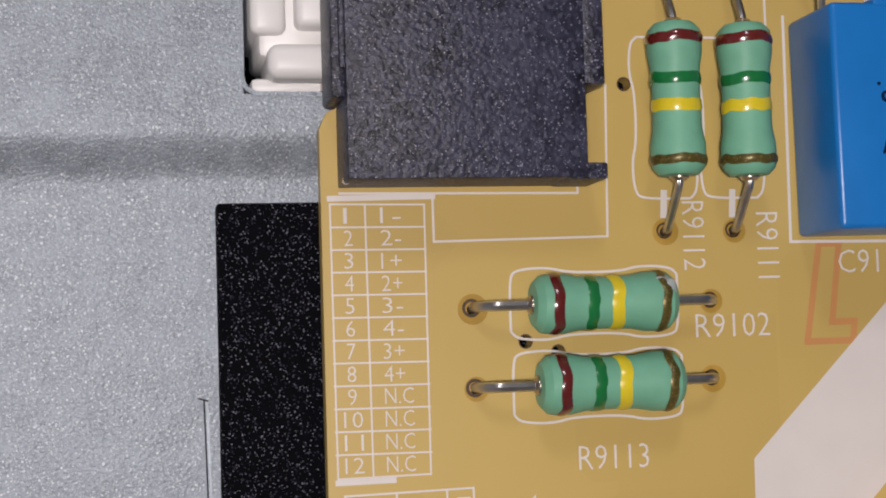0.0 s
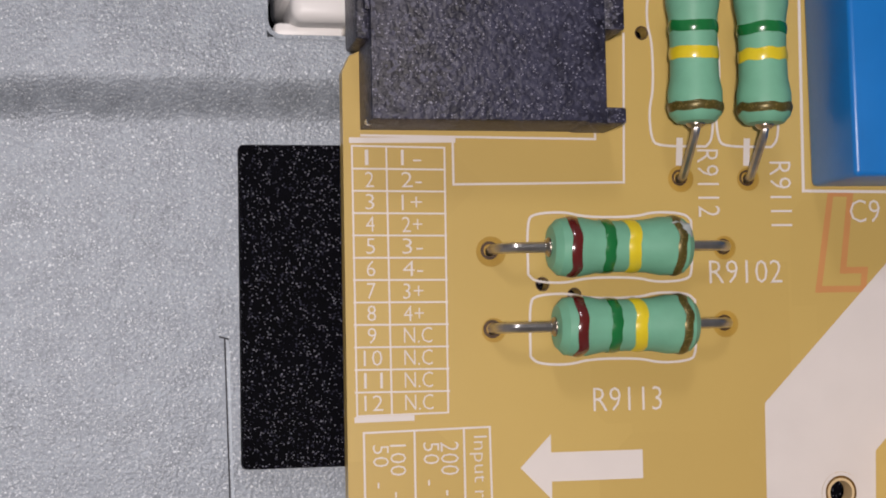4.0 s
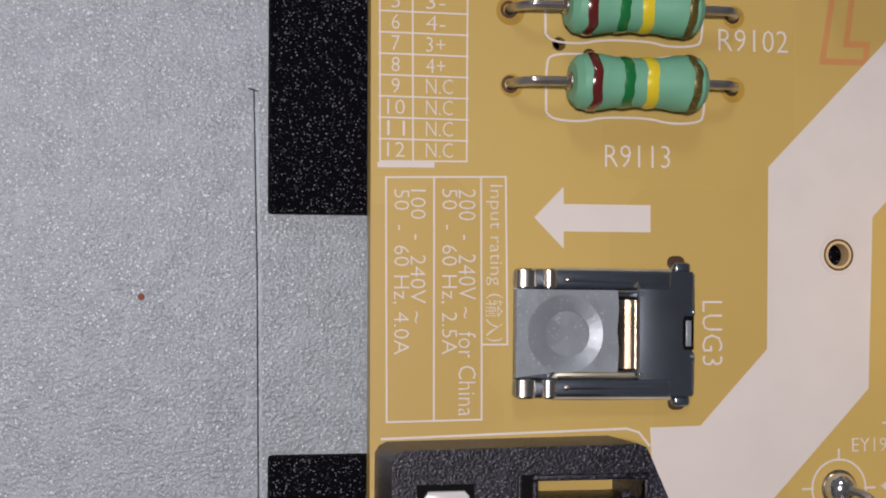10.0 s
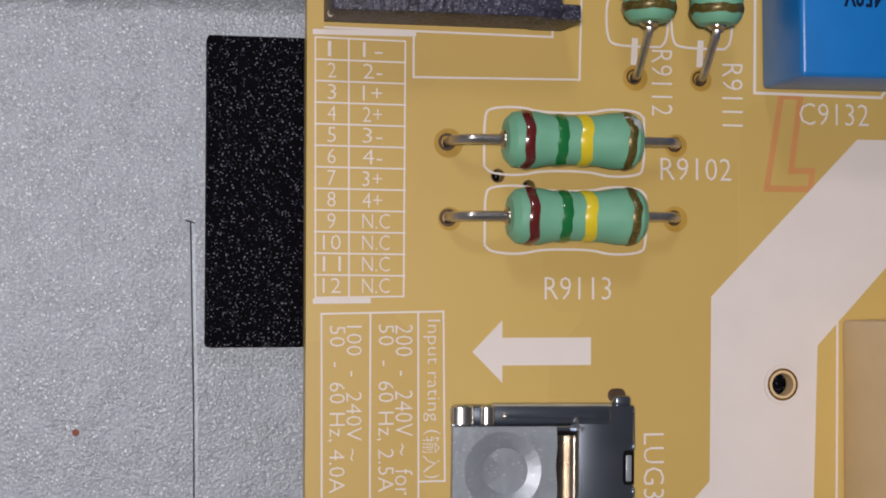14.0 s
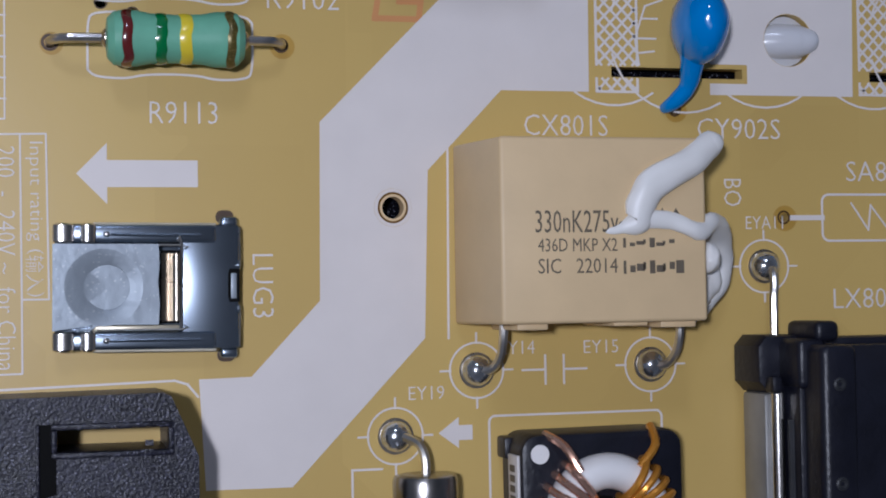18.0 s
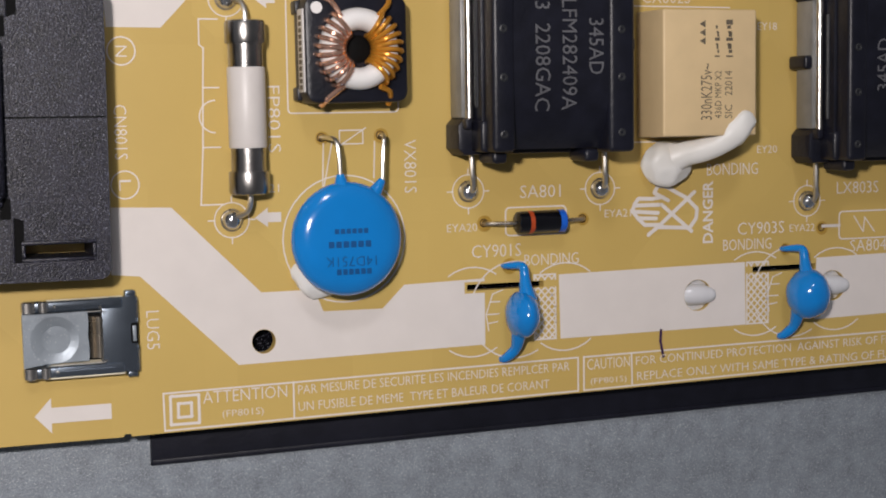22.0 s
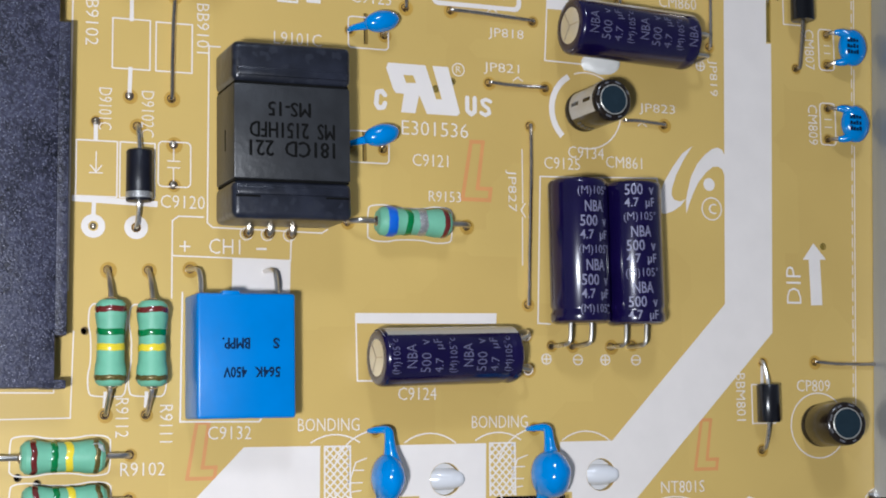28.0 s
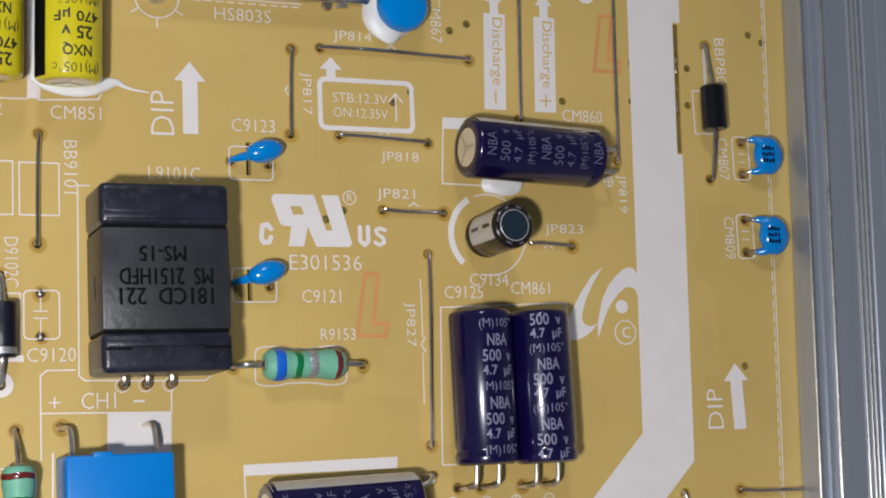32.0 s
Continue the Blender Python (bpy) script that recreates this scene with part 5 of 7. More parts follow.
def glue(label, rows, name="glue_bead", flats=()):
    """A bead of silicone: rows of (x, y, z, radius)."""
    x0, y0 = rows[0][0], rows[0][1]
    t = thing(name, label, "glue", x0, y0, 0, group="glue beads")
    bm = moved(tube([(x - x0, y - y0, z / 0.62) for x, y, z, r in rows], 1, 14, 6, [r for *_, r in rows]), Matrix.Diagonal((1, 1, 0.62, 1)))
    parts_ = [bm] + [blob(rows[i][0] - x0, rows[i][1] - y0, rows[i][2], rows[i][3] * 1.02, rows[i][3] * 1.02, rows[i][3] * 0.63, 0.15, 16, i) for i in (0, len(rows) - 1)]
    for x, y, z, rx, ry, rz in flats:
        parts_.append(blob(x - x0, y - y0, z, rx, ry, rz, 0.14, 26, x))
    for v in (bm := join(*parts_)).verts:
        v.co += 0.18 * noise.noise_vector(v.co * 0.55)
    part("bead", bm, GLUE, t)


glue("white silicone bead drawn over a cream capacitor", [(57.2, -9.2, 8.6, 1.25), (54.8, -11.0, 9.3, 1.35), (51.6, -12.7, 9.4, 1.4), (50.4, -14.4, 9.3, 1.5), (50.0, -16.1, 9.1, 1.25), (48.4, -16.7, 9.1, 0.5), (46.9, -17.0, 9.05, 0.15)])
glue("white silicone bead running down a capacitor's side", [(50.6, -15.9, 9.1, 0.9), (53.4, -16.1, 9.2, 0.75), (55.6, -17.0, 9.1, 0.85), (57.6, -16.2, 7.6, 1.0), (59.2, -16.8, 5.4, 1.3), (60.2, -18.8, 3.6, 1.4), (60.1, -21.2, 3.0, 1.4), (58.6, -23.6, 2.6, 1.2), (56.6, -24.8, 2.2, 0.9)], flats=((57.6, -19.4, 7.0, 1.0, 1.4, 1.4), (58.6, -20.4, 2.6, 1.8, 3.6, 2.6)))
glue("white silicone blob running up a cream capacitor", [(99.4, -59.8, 2.0, 2.6), (101.8, -58.6, 4.0, 2.0), (105.4, -57.2, 7.0, 1.8), (108.0, -55.2, 8.8, 2.0), (109.4, -53.6, 9.1, 1.7)], flats=((99.6, -60.0, 1.6, 4.0, 3.6, 2.6), (108.4, -55.0, 7.4, 2.6, 2.4, 2.0)))
glue("white glue foot under the green thermistor", [(103.2, -12.4, 0.4, 0.7), (103.0, -9.6, 0.6, 1.0), (104.6, -6.4, 0.5, 0.9)], flats=((105.2, -9.4, 1.0, 4.0, 4.6, 1.9),))
glue("white glue foot under the blue varistor", [(39.8, -73.6, 0.3, 0.7), (40.8, -75.8, 0.5, 1.0), (43.6, -77.4, 0.4, 0.7)], flats=((42.6, -74.8, 0.8, 4.0, 3.6, 1.6),))
glue("white glue foot under a blue disc capacitor", [(76.8, 99.6, 0.4, 0.8), (76.8, 96.4, 0.6, 1.0), (79.4, 93.6, 0.4, 0.8)], flats=((79.6, 96.6, 0.8, 4.0, 4.6, 1.7),))
glue("white glue along the yellow capacitors", [(25.6, 83.6, 0.5, 0.8), (27.4, 82.5, 0.6, 0.95), (30.6, 82.0, 0.6, 1.0), (33.6, 82.3, 0.6, 0.95), (35.8, 83.2, 0.5, 0.85), (37.2, 83.4, 0.3, 0.5), (38.6, 82.9, 0.1, 0.22), (41.9, 82.2, 0.05, 0.08)])
glue("white glue foot under a violet capacitor", [(95.6, 69.7, 0.2, 0.7), (98.0, 69.4, 0.2, 0.9), (100.4, 69.7, 0.2, 0.7)], flats=((98.0, 70.3, 0.5, 3.6, 1.9, 0.9),))
glue("white glue strip between the yellow capacitors", [(25.3, 84, 0.4, 0.6), (25.2, 92, 0.4, 0.6), (25.2, 104, 0.4, 0.6)])


# ---------- electrolytic capacitors ----------
def wrapped(s, w, h, along, turn, R, bold=0.0):
    """Writing bent round a cylinder that lies along local y, top up; turn in degrees from the top."""
    bm = letters(s, w, h, 0.05, bold=bold)
    for v in bm.verts:
        a = (v.co.x - w / 2) / R + radians(turn)
        r = R + v.co.z
        v.co = Vector((r * sin(a), v.co.y + along, r * cos(a)))
    return bm


def stripe(R, a0, a1, y0, y1, n=8):
    bm = bmesh.new()
    rows = [[bm.verts.new(((R + 0.03) * sin(radians(a0 + (a1 - a0) * k / n)), y, (R + 0.03) * cos(radians(a0 + (a1 - a0) * k / n)))) for y in (y0, y1)] for k in range(n + 1)]
    for a, b in zip(rows, rows[1:]):
        bm.faces.new((a[0], a[1], b[1], b[0]))
    return bm


def lying_can(x, y, rot, length, R, label, lines, start, sleeve=None, ink=None, z=None, turn=0.0, dark=None, pitch=2.45, size=1.6, leads=True, tilt=0.0, spread=1.85, reach=3.4, slip=-0.9, bold=0.0, group="lying capacitors", pale=None):
    """An electrolytic can on its side: its vented end at local +y, its leads at -y."""
    t = thing("electrolytic_capacitor", label, "capacitor", x, y, 0, rot, group)
    z = z or R + 0.1
    h = length / 2
    up = Matrix.Translation((0, 0, z + h * sin(radians(abs(tilt))))) @ Matrix.Rotation(radians(tilt), 4, "X")
    prof = [(R * 0.55, -h), (R * 0.86, -h), (R * 0.97, -h + 0.35), (R, -h + 0.9), (R, -h + 1.6), (R * 0.955, -h + 2.0), (R * 0.955, -h + 2.4), (R, -h + 2.9), (R, h - 0.8), (R * 0.97, h - 0.3), (R * 0.9, h), (R * 0.74, h + 0.1), (R * 0.66, h + 0.02)]
    skin = part("sleeve", moved(lathe(prof, 40, "y"), up), sleeve or VIOLET, t)
    end = part("can_end", moved(lathe([(R * 0.66, h - 0.3), (R * 0.66, h + 0.0), (R * 0.6, h + 0.06), (0.1, h + 0.06)], 32, "y"), up), ALU, t)
    for a in (90, 210, 330):
        part("vent_score", moved(tube([(0, h + 0.07, 0), (R * 0.55 * cos(radians(a)), h + 0.11, R * 0.7 * sin(radians(a)))], 0.07, 5, 1), up), DULL_WIRE, end)
    if dark:
        part("polarity_stripe", moved(stripe(R, *dark, -h + 0.5, h - 0.3), up), DEEP_BLACK, skin, "black stripe", smooth=60)
    if pale:
        band = part("polarity_stripe", moved(stripe(R, *pale, -h + 0.5, h - 0.75), up), LIGHT_STRIPE, skin, "pale grey stripe", smooth=60)
        part("stripe_end", moved(stripe(R * 0.955, *pale, h - 0.8, h - 0.12), up), LIGHT_STRIPE, band, smooth=60)
    for k, (s, w) in enumerate(lines):
        part("marking", moved(wrapped(s, w, size, start - pitch * k, turn, R, 0.0 if "M" in s else bold), up), ink or LILAC, skin, smooth=0)
    if leads:
        for s in (-1, 1):
            part("lead", tube([(s * 1.85, -h + 0.2, z), (s * (1.85 * 0.4 + spread * 0.6) + slip * 0.12, -h - reach * 0.55, z), (s * spread + slip * 0.35, -h - reach * 0.9, z - 0.25), (s * spread + slip, -h - reach, z - 1.6), (s * spread + slip, -h - reach, -1.0)], 0.33), TIN, t)
    return t


rows_a = [("(M)105°", 5.6), ("NBA", 3.4), ("500  v", 5.0), ("4.7  µF", 5.2), ("(M)105°", 5.6), ("NBA", 3.4), ("500  v", 5.0), ("4.7  µF", 5.2), ("(M)105°", 5.6)]
for x, y, a, turn in ((91.2, 37.9, 0.6, 7), (101.1, 37.8, 1.0, -11)):
    lying_can(x, y, a, 23.2, 4.85, "violet sleeved electrolytic capacitor lying on the board", rows_a if turn > 0 else rows_a[2:] + rows_a[1:4], 8.4 if turn > 0 else 9.2, turn=turn, pitch=2.36 if turn > 0 else 2.27, size=1.8, bold=0.02)
rows_b = [("(M)105°c", 5.6), ("NBA", 3.6), ("500  v", 5.2), ("4.7  µF", 5.4), ("(M)105°c", 5.6), ("NBA", 3.6), ("500  v", 5.2), ("4.7  µF", 5.4), ("(M)105°c", 5.6), ("NBA", 3.6)]
lying_can(67.9, 21.0, 91.6, 23.3, 4.45, "violet sleeved electrolytic capacitor on its side with bare end", rows_b[:9], 9.2, ink=DIM_LILAC, pitch=2.35, size=1.6, tilt=3, spread=2.75, reach=3.2, slip=0.9, pale=(47, 104))
lying_can(101.1, 74.4, 88.2, 22.9, 4.7, "violet sleeved electrolytic capacitor on its side with bare end", rows_b[1:], 8.6, ink=DIM_LILAC, pitch=2.36, size=1.6, tilt=3.5, slip=0, reach=4.2, pale=(50, 104))
rows_y = [("(M)105°c", 7.0), ("NXQ", 4.2), ("25 v", 4.5), ("470 µF", 6.6)] * 3
for k, x in enumerate((29.6, 18.7, 7.8)):
    lying_can(x, 97.0, 180, 30, 4.65, "yellow sleeved electrolytic capacitor with a black stripe", rows_y[2 * (k % 2):], 12.6 - 0.5 * k, YELLOW_SLEEVE, DARK_PRINT, turn=-6, dark=(52, 96), pitch=2.4, size=1.85, leads=False, tilt=-4, group="yellow capacitors", bold=0.03)


def standing_can(x, y, tx, ty, h, R, label, turn):
    """A small can: base at x, y, the middle of its top at tx, ty; turn is where its pale stripe faces."""
    t = thing("electrolytic_capacitor", label, "capacitor", x, y, 0, 0, "small standing capacitors")
    m = Vector((0, 0, 1)).rotation_difference(Vector((tx - x, ty - y, h))).to_matrix().to_4x4()
    prof = [(R * 0.6, 0.3), (R * 0.95, 0.3), (R, 0.7), (R, 1.2), (R * 0.94, 1.6), (R, 2.1), (R, h - 0.9), (R * 0.97, h - 0.4), (R * 0.88, h - 0.1), (R * 0.72, h), (R * 0.66, h - 0.03)]
    skin = part("sleeve", moved(lathe(prof, 40), m), CAN_BROWN, t)
    part("can_end", moved(lathe([(R * 0.67, h - 0.4), (R * 0.67, h - 0.02), (R * 0.6, h + 0.02), (0.1, h + 0.02)], 32), m), DARK_END, t, "dark blue-grey can end")
    part("can_rim", moved(lathe([(R * 0.66, h - 0.1), (R * 0.665, h + 0.05), (R * 0.69, h + 0.05), (R * 0.715, h - 0.02), (R * 0.71, h - 0.2)], 40), m), ALU, t, "bright rolled rim")
    for k in range(7):
        part("shoulder_print", moved(ring(0, 0, R * 0.8, R * 0.88, h - 0.1, h - 0.02, 20 + 44 * k, 34 + 44 * k + 5 * (k % 2), 6), m), GREY_PRINT, skin, smooth=0)
    stand = m @ Matrix.Rotation(pi / 2, 4, "X")
    if turn:
        part("polarity_stripe", moved(stripe(R, turn - 38, turn + 38, 2.2, h - 0.9, 12), stand), LIGHT_STRIPE, skin, "pale grey polarity stripe", smooth=60)
        for k in range(2):
            part("stripe_dash", moved(stripe(R + 0.03, turn - 5, turn + 5, 3.0 + 4.0 * k, 5.4 + 4.0 * k, 2), stand), CAN_BROWN, skin, smooth=60)
        for k in range(5):
            part("print_bar", moved(stripe(R + 0.02, turn + 52 + 11 * k, turn + 58 + 11 * k, 2.8, 3.8, 2), stand), GREY_PRINT, skin, smooth=60)
    for s in (-1, 1):
        part("lead", tube([(s * 1.2, 0, 0.6), (s * 1.2, 0, -1.0)], 0.3), TIN, t)


standing_can(94.6, 61.9, 94.9, 62.0, 11.0, 3.45, "small dark brown electrolytic capacitor with a pale stripe, upright", -95)
standing_can(139.3, 9.5, 138.2, 9.9, 10.0, 3.7, "small dark brown electrolytic capacitor standing by the heat sink", 0)


# ---------- coated disc capacitors ----------
def suppressor(x, y, k, label, rx=2.6, ry=3.6, lean=0.0):
    """A blue dipped disc seen nearly edge on, with coated legs."""
    t = thing("suppressor_capacitor", label, "capacitor", x, y, 0, group="blue suppressor capacitors")
    bm = blob(0.9 * k, 0, 3.9, rx, ry, 3.9, 0.06, 26, x)
    part("coated_disc", bm, BLUE_COAT, t)
    part("coated_leg", tube([(-1.3, 7.2, -1.0), (-1.3, 7.2, 0.5), (-0.9, 7.3, 1.3), (0.3, 7.4, 2.5), (0.75, 7.0, 3.2), (0.8, 5.6, 3.5), (0.8, 4.2, 3.8), (1.0, 2.0, 4.2)], 0.6, 12, 5, [0.35, 0.42, 0.5, 0.62, 0.72, 0.8, 1.0, 1.6]), BLUE_COAT, t)
    part("coated_leg", tube([(-1.7, -7.3, -1.0), (-1.6, -7.2, 0.4), (-0.9, -6.6, 1.1), (-0.1, -5.4, 1.9), (0.0, -3.4, 2.8), (0.2, -1.0, 3.4)], 0.6, 12, 5, [0.4, 0.62, 0.8, 0.85, 1.15, 1.9]), BLUE_COAT, t)


suppressor(58.3, 2.4, 0.3, "glossy blue dipped disc capacitor on coated legs", 2.45, 3.7)
suppressor(85.2, 2.4, 0.9, "glossy blue dipped disc capacitor on coated legs", 3.05, 3.9)
suppressor(73.5, -82.3, 0.2, "glossy blue dipped disc capacitor on coated legs", 2.4, 3.6)
suppressor(123.2, -81.8, 1.4, "glossy blue dipped disc capacitor on coated legs", 3.5, 4.2)


def small_disc(x, y, rot, label):
    """A small blue disc lying over to one side, with a slender neck."""
    t = thing("disc_capacitor", label, "capacitor", x, y, 0, rot, "small blue discs")
    part("coated_disc", moved(blob(0, 0, 0, 2.95, 1.72, 1.6, 0.04, 24, x), Matrix.Translation((4.5, 0.95, 2.7)) @ Matrix.Rotation(radians(12), 4, "Z")), BLUE_COAT, t)
    part("coated_leg", tube([(0, 0, -1), (0, 0, 0.7), (0.7, 0.1, 1.5), (2.0, 0.3, 2.1), (3.6, 0.75, 2.6)], 0.5, 10, 5, [0.3, 0.42, 0.55, 0.7, 1.15]), BLUE_COAT, t)
    part("lead", tube([(5.8, -0.4, -1), (5.7, -0.2, 1.2), (5.2, 0.6, 2.4)], 0.35), TIN, t)


small_disc(54.0, 72.6, 2, "small blue dipped disc capacitor tipped on its side")
small_disc(53.9, 54.3, 4, "small blue dipped disc capacitor tipped on its side")


def flat_disc(name, x, y, z, R, thick, m, label, legs, tilt=(0, 0), category="capacitor", text=None):
    """A dipped disc lying flat, with two necks and wires; legs are (neck x, y, hole x, y)."""
    t = thing(name, label, category, x, y, 0)
    prof = [(0.1, -thick / 2), (R * 0.7, -thick / 2), (R * 0.9, -thick * 0.36), (R * 0.985, -thick * 0.16), (R, 0), (R * 0.985, thick * 0.16), (R * 0.9, thick * 0.36), (R * 0.7, thick * 0.48), (R * 0.3, thick * 0.5), (0.1, thick * 0.5)]
    mm = Matrix.Translation((0, 0, z)) @ Matrix.Rotation(radians(tilt[0]), 4, "X") @ Matrix.Rotation(radians(tilt[1]), 4, "Y")
    part("coated_disc", moved(lathe(prof, 40), mm), m, t)
    for nx, ny, hx, hy in legs:
        d = Vector((nx, ny)).normalized()
        p = mm @ Vector((d.x * R * 0.88, d.y * R * 0.88, 0))
        q = mm @ Vector((d.x * (R + 1.4), d.y * (R + 1.4), 0))
        part("coated_neck", tube([tuple(p), tuple((p + q) / 2 + Vector((nx - q.x, ny - q.y, 0)) * 0.3), (nx, ny, q.z)], 0.6, 12, 4, [1.3, 0.9, 0.5]), m, t)
        part("lead", tube([(nx, ny, q.z), (nx + (hx - nx) * 0.1, ny + (hy - ny) * 0.55, q.z), (nx + (hx - nx) * 0.35, hy - (hy - ny) * 0.08, q.z * 0.9), (hx - (hx - nx) * 0.2, hy, q.z * 0.5), (hx, hy, 0.2), (hx, hy, -1.0)], 0.36), TIN, t)
    if text:
        for s, tx, ty, w, h in text:
            part("marking", moved(placed(letters(s, w, h) if s else join(*[bm_box(k * w / 6, k * w / 6 + w / 8, 0, h, 0, 0.03) for k in range(6)]), tx, ty, 180, thick / 2 + 0.0), mm), FAINT_BLUE, t, smooth=0)
    return t


flat_disc("varistor", 45.7, -69.5, 5.0, 8.3, 4.2, BLUE_COAT, "large glossy blue dipped disc varistor lying over", [(-0.8, 9.4, -2.1, 14.6), (5.6, 8.4, 7.0, 14.8)], (0, 0), "varistor",
          [("", 2.6, 1.6, 5.2, 0.7), ("", 3.0, -0.2, 6.6, 0.9), ("14D751K", 3.8, -2.4, 7.6, 1.4), ("", 3.0, -4.2, 5.4, 0.8)])
nt = flat_disc("thermistor", 108.7, -13.2, 5.6, 7.7, 3.2, GREEN_COAT, "matt green dipped disc thermistor on two wire legs", [(-4.2, -8.3, -4.2, -9.5), (4.4, -8.2, 4.4, -9.4)], (0, 0), "thermistor")
part("coated_skirt", prism([(-5.6, -5.0), (5.8, -5.0), (5.0, -8.4), (3.9, -8.6), (3.4, -7.6), (-3.2, -7.6), (-3.8, -8.6), (-4.9, -8.4)], 4.7, 6.3, 0.3), GREEN_COAT, nt)
for sx in (-1, 1):
    part("lead", tube([(sx * 4.3, -8.0, 5.5), (sx * 4.3 + 0.6, -11.0, 4.4), (sx * 4.3 + 0.1, -12.6, 2.6), (sx * 4.3 - 0.9, -12.6, 1.5), (sx * 4.3 - 1.8, -13.0, 2.6), (sx * 4.1 - 0.2 if sx > 0 else -3.9, -15.2, 0.9)], 0.38), TIN, nt)
dc = flat_disc("disc_capacitor", 81.0, 97.3, 3.6, 4.15, 3.0, BLUE_COAT, "glossy blue dipped disc capacitor with pinched neck", [(-2.2, 5.6, -2.8, 9.4), (1.2, 5.6, 0.4, 9.4)])
for cy_, hy in ((76.4, (79.0, 73.4)), (62.6, (65.6, 60.0))):
    t = thing("disc_capacitor", "small blue disc capacitor with two coated feet and print", "capacitor", 147.0, cy_, 0, group="edge disc capacitors")
    part("coated_disc", blob(0.5, 0, 2.4, 2.75, 3.3, 1.7, 0.03, 24), BLUE_COAT, t)
    for k, s in enumerate((1, -1)):
        part("lead", tube([(-3.4, hy[k] - cy_, -1.0), (-3.3, hy[k] - cy_, 0.5), (-2.9, s * 2.75, 1.2), (-2.2, s * 2.7, 1.7)], 0.36, 10, 4), DULL_WIRE, t)
        part("coated_leg", tube([(-2.6, s * 2.65, 1.5), (-1.9, s * 2.75, 1.8), (-0.9, s * 2.4, 2.2), (0.2, s * 1.6, 2.5)], 0.5, 12, 4, [0.4, 0.6, 0.9, 1.3]), BLUE_COAT, t)
    part("marking", join(*[bm_box(-1.7 + 0.62 * (k % 4), -1.3 + 0.62 * (k % 4), -1.5 + 1.05 * (k // 4), -0.75 + 1.05 * (k // 4) - 0.12 * (k % 3), 4.0, 4.15) for k in range(12)]), BLUE_PRINT, t, "plain dark print bars", smooth=0)


# ---------- fuse ----------
fz = thing("fuse", "white ceramic tube fuse with double nickel end caps", "fuse", 31.9, -50.4, 0, 0.4)
zc = 3.1
part("ceramic_tube", moved(lathe([(1.5, -5.7), (2.6, -5.7), (2.7, -5.5), (2.7, 5.5), (2.6, 5.7), (1.5, 5.7)], 36, "y"), Matrix.Translation((0, 0, zc))), CERAMIC, fz)
for s in (-1, 1):
    flip = Matrix.Translation((0, 0, zc)) @ Matrix.Diagonal((1, s, 1, 1))
    part("end_cap", moved(lathe([(2.3, 5.6), (2.48, 5.7), (2.48, 9.1), (2.3, 9.2)], 36, "y"), flip), CAP_NICKEL, fz)
    part("outer_cap", moved(lathe([(2.4, 9.0), (2.84, 9.02), (2.9, 9.2), (2.9, 11.8), (2.75, 12.2), (2.2, 12.35), (0.3, 12.35)], 36, "y"), flip), CAP_NICKEL, fz)
    part("lead", tube([(0.1, s * 12.2, zc), (0.1, s * 13.6, zc - 0.1), (-0.3, s * 14.9, zc - 0.7), (-1.4, s * 15.5, 1.2), (-1.9, s * 15.6, 0.5)], 0.42), TIN, fz)

# ---------- toroid choke on a black base ----------
tc_ = thing("toroid_choke", "copper wound toroid choke on a square black base", "choke", 47.4, -42.3, 0, 0.5)
part("base", join(prism(rounded(-7.6, 7.6, -7.65, 7.65, 1.6, 5)[:-1], 0.6, 6.4, 0.5)), SOFT_BLACK, tc_)
for sx, sy in ((-1, 1), (-1, -1), (1, 1), (1, -1)):
    part("foot_stub", bm_box(sx * 7.1 - 0.9, sx * 7.1 + 0.9, sy * 6.2 - 1.0, sy * 6.2 + 1.0, 0.0, 2.6, 0.3), SOFT_BLACK, tc_)
part("side_label", bm_box(-7.85, -7.55, -6.0, 5.8, 3.0, 5.8, 0.1), CERAMIC, tc_, "pale printed side label")
part("label_print", join(*[bm_box(-7.9, -7.8, -5.6 + 0.9 * k, -5.0 + 0.9 * k, 3.7, 5.1) for k in range(12)]), BROWN_PRINT, tc_, smooth=0)
core = bmesh.new()
NU, NV = 48, 14
vs = [[core.verts.new(((4.25 + 1.6 * cos(2 * pi * j / NV)) * cos(2 * pi * i / NU), (4.25 + 1.6 * cos(2 * pi * j / NV)) * sin(2 * pi * i / NU), 7.1 + 2.0 * sin(2 * pi * j / NV))) for j in range(NV)] for i in range(NU)]
for i in range(NU):
    for j in range(NV):
        core.faces.new((vs[i][j], vs[(i + 1) % NU][j], vs[(i + 1) % NU][(j + 1) % NV], vs[i][(j + 1) % NV]))
bmesh.ops.recalc_face_normals(core, faces=core.faces)
part("core", core, WHITE_PLASTIC, tc_, "white coated ring core")


def turn_(a, m, tc):
    pts = []
    for k in range(13):
        b = 2 * pi * k / 12 + 0.4
        r = 4.25 + 2.05 * cos(b)
        aa = a + 0.05 * sin(b)
        pts.append((r * cos(aa), r * sin(aa), 7.1 + 2.4 * sin(b)))
    part("winding_turn", tube(pts, 0.36, 8, 2), m, tc)


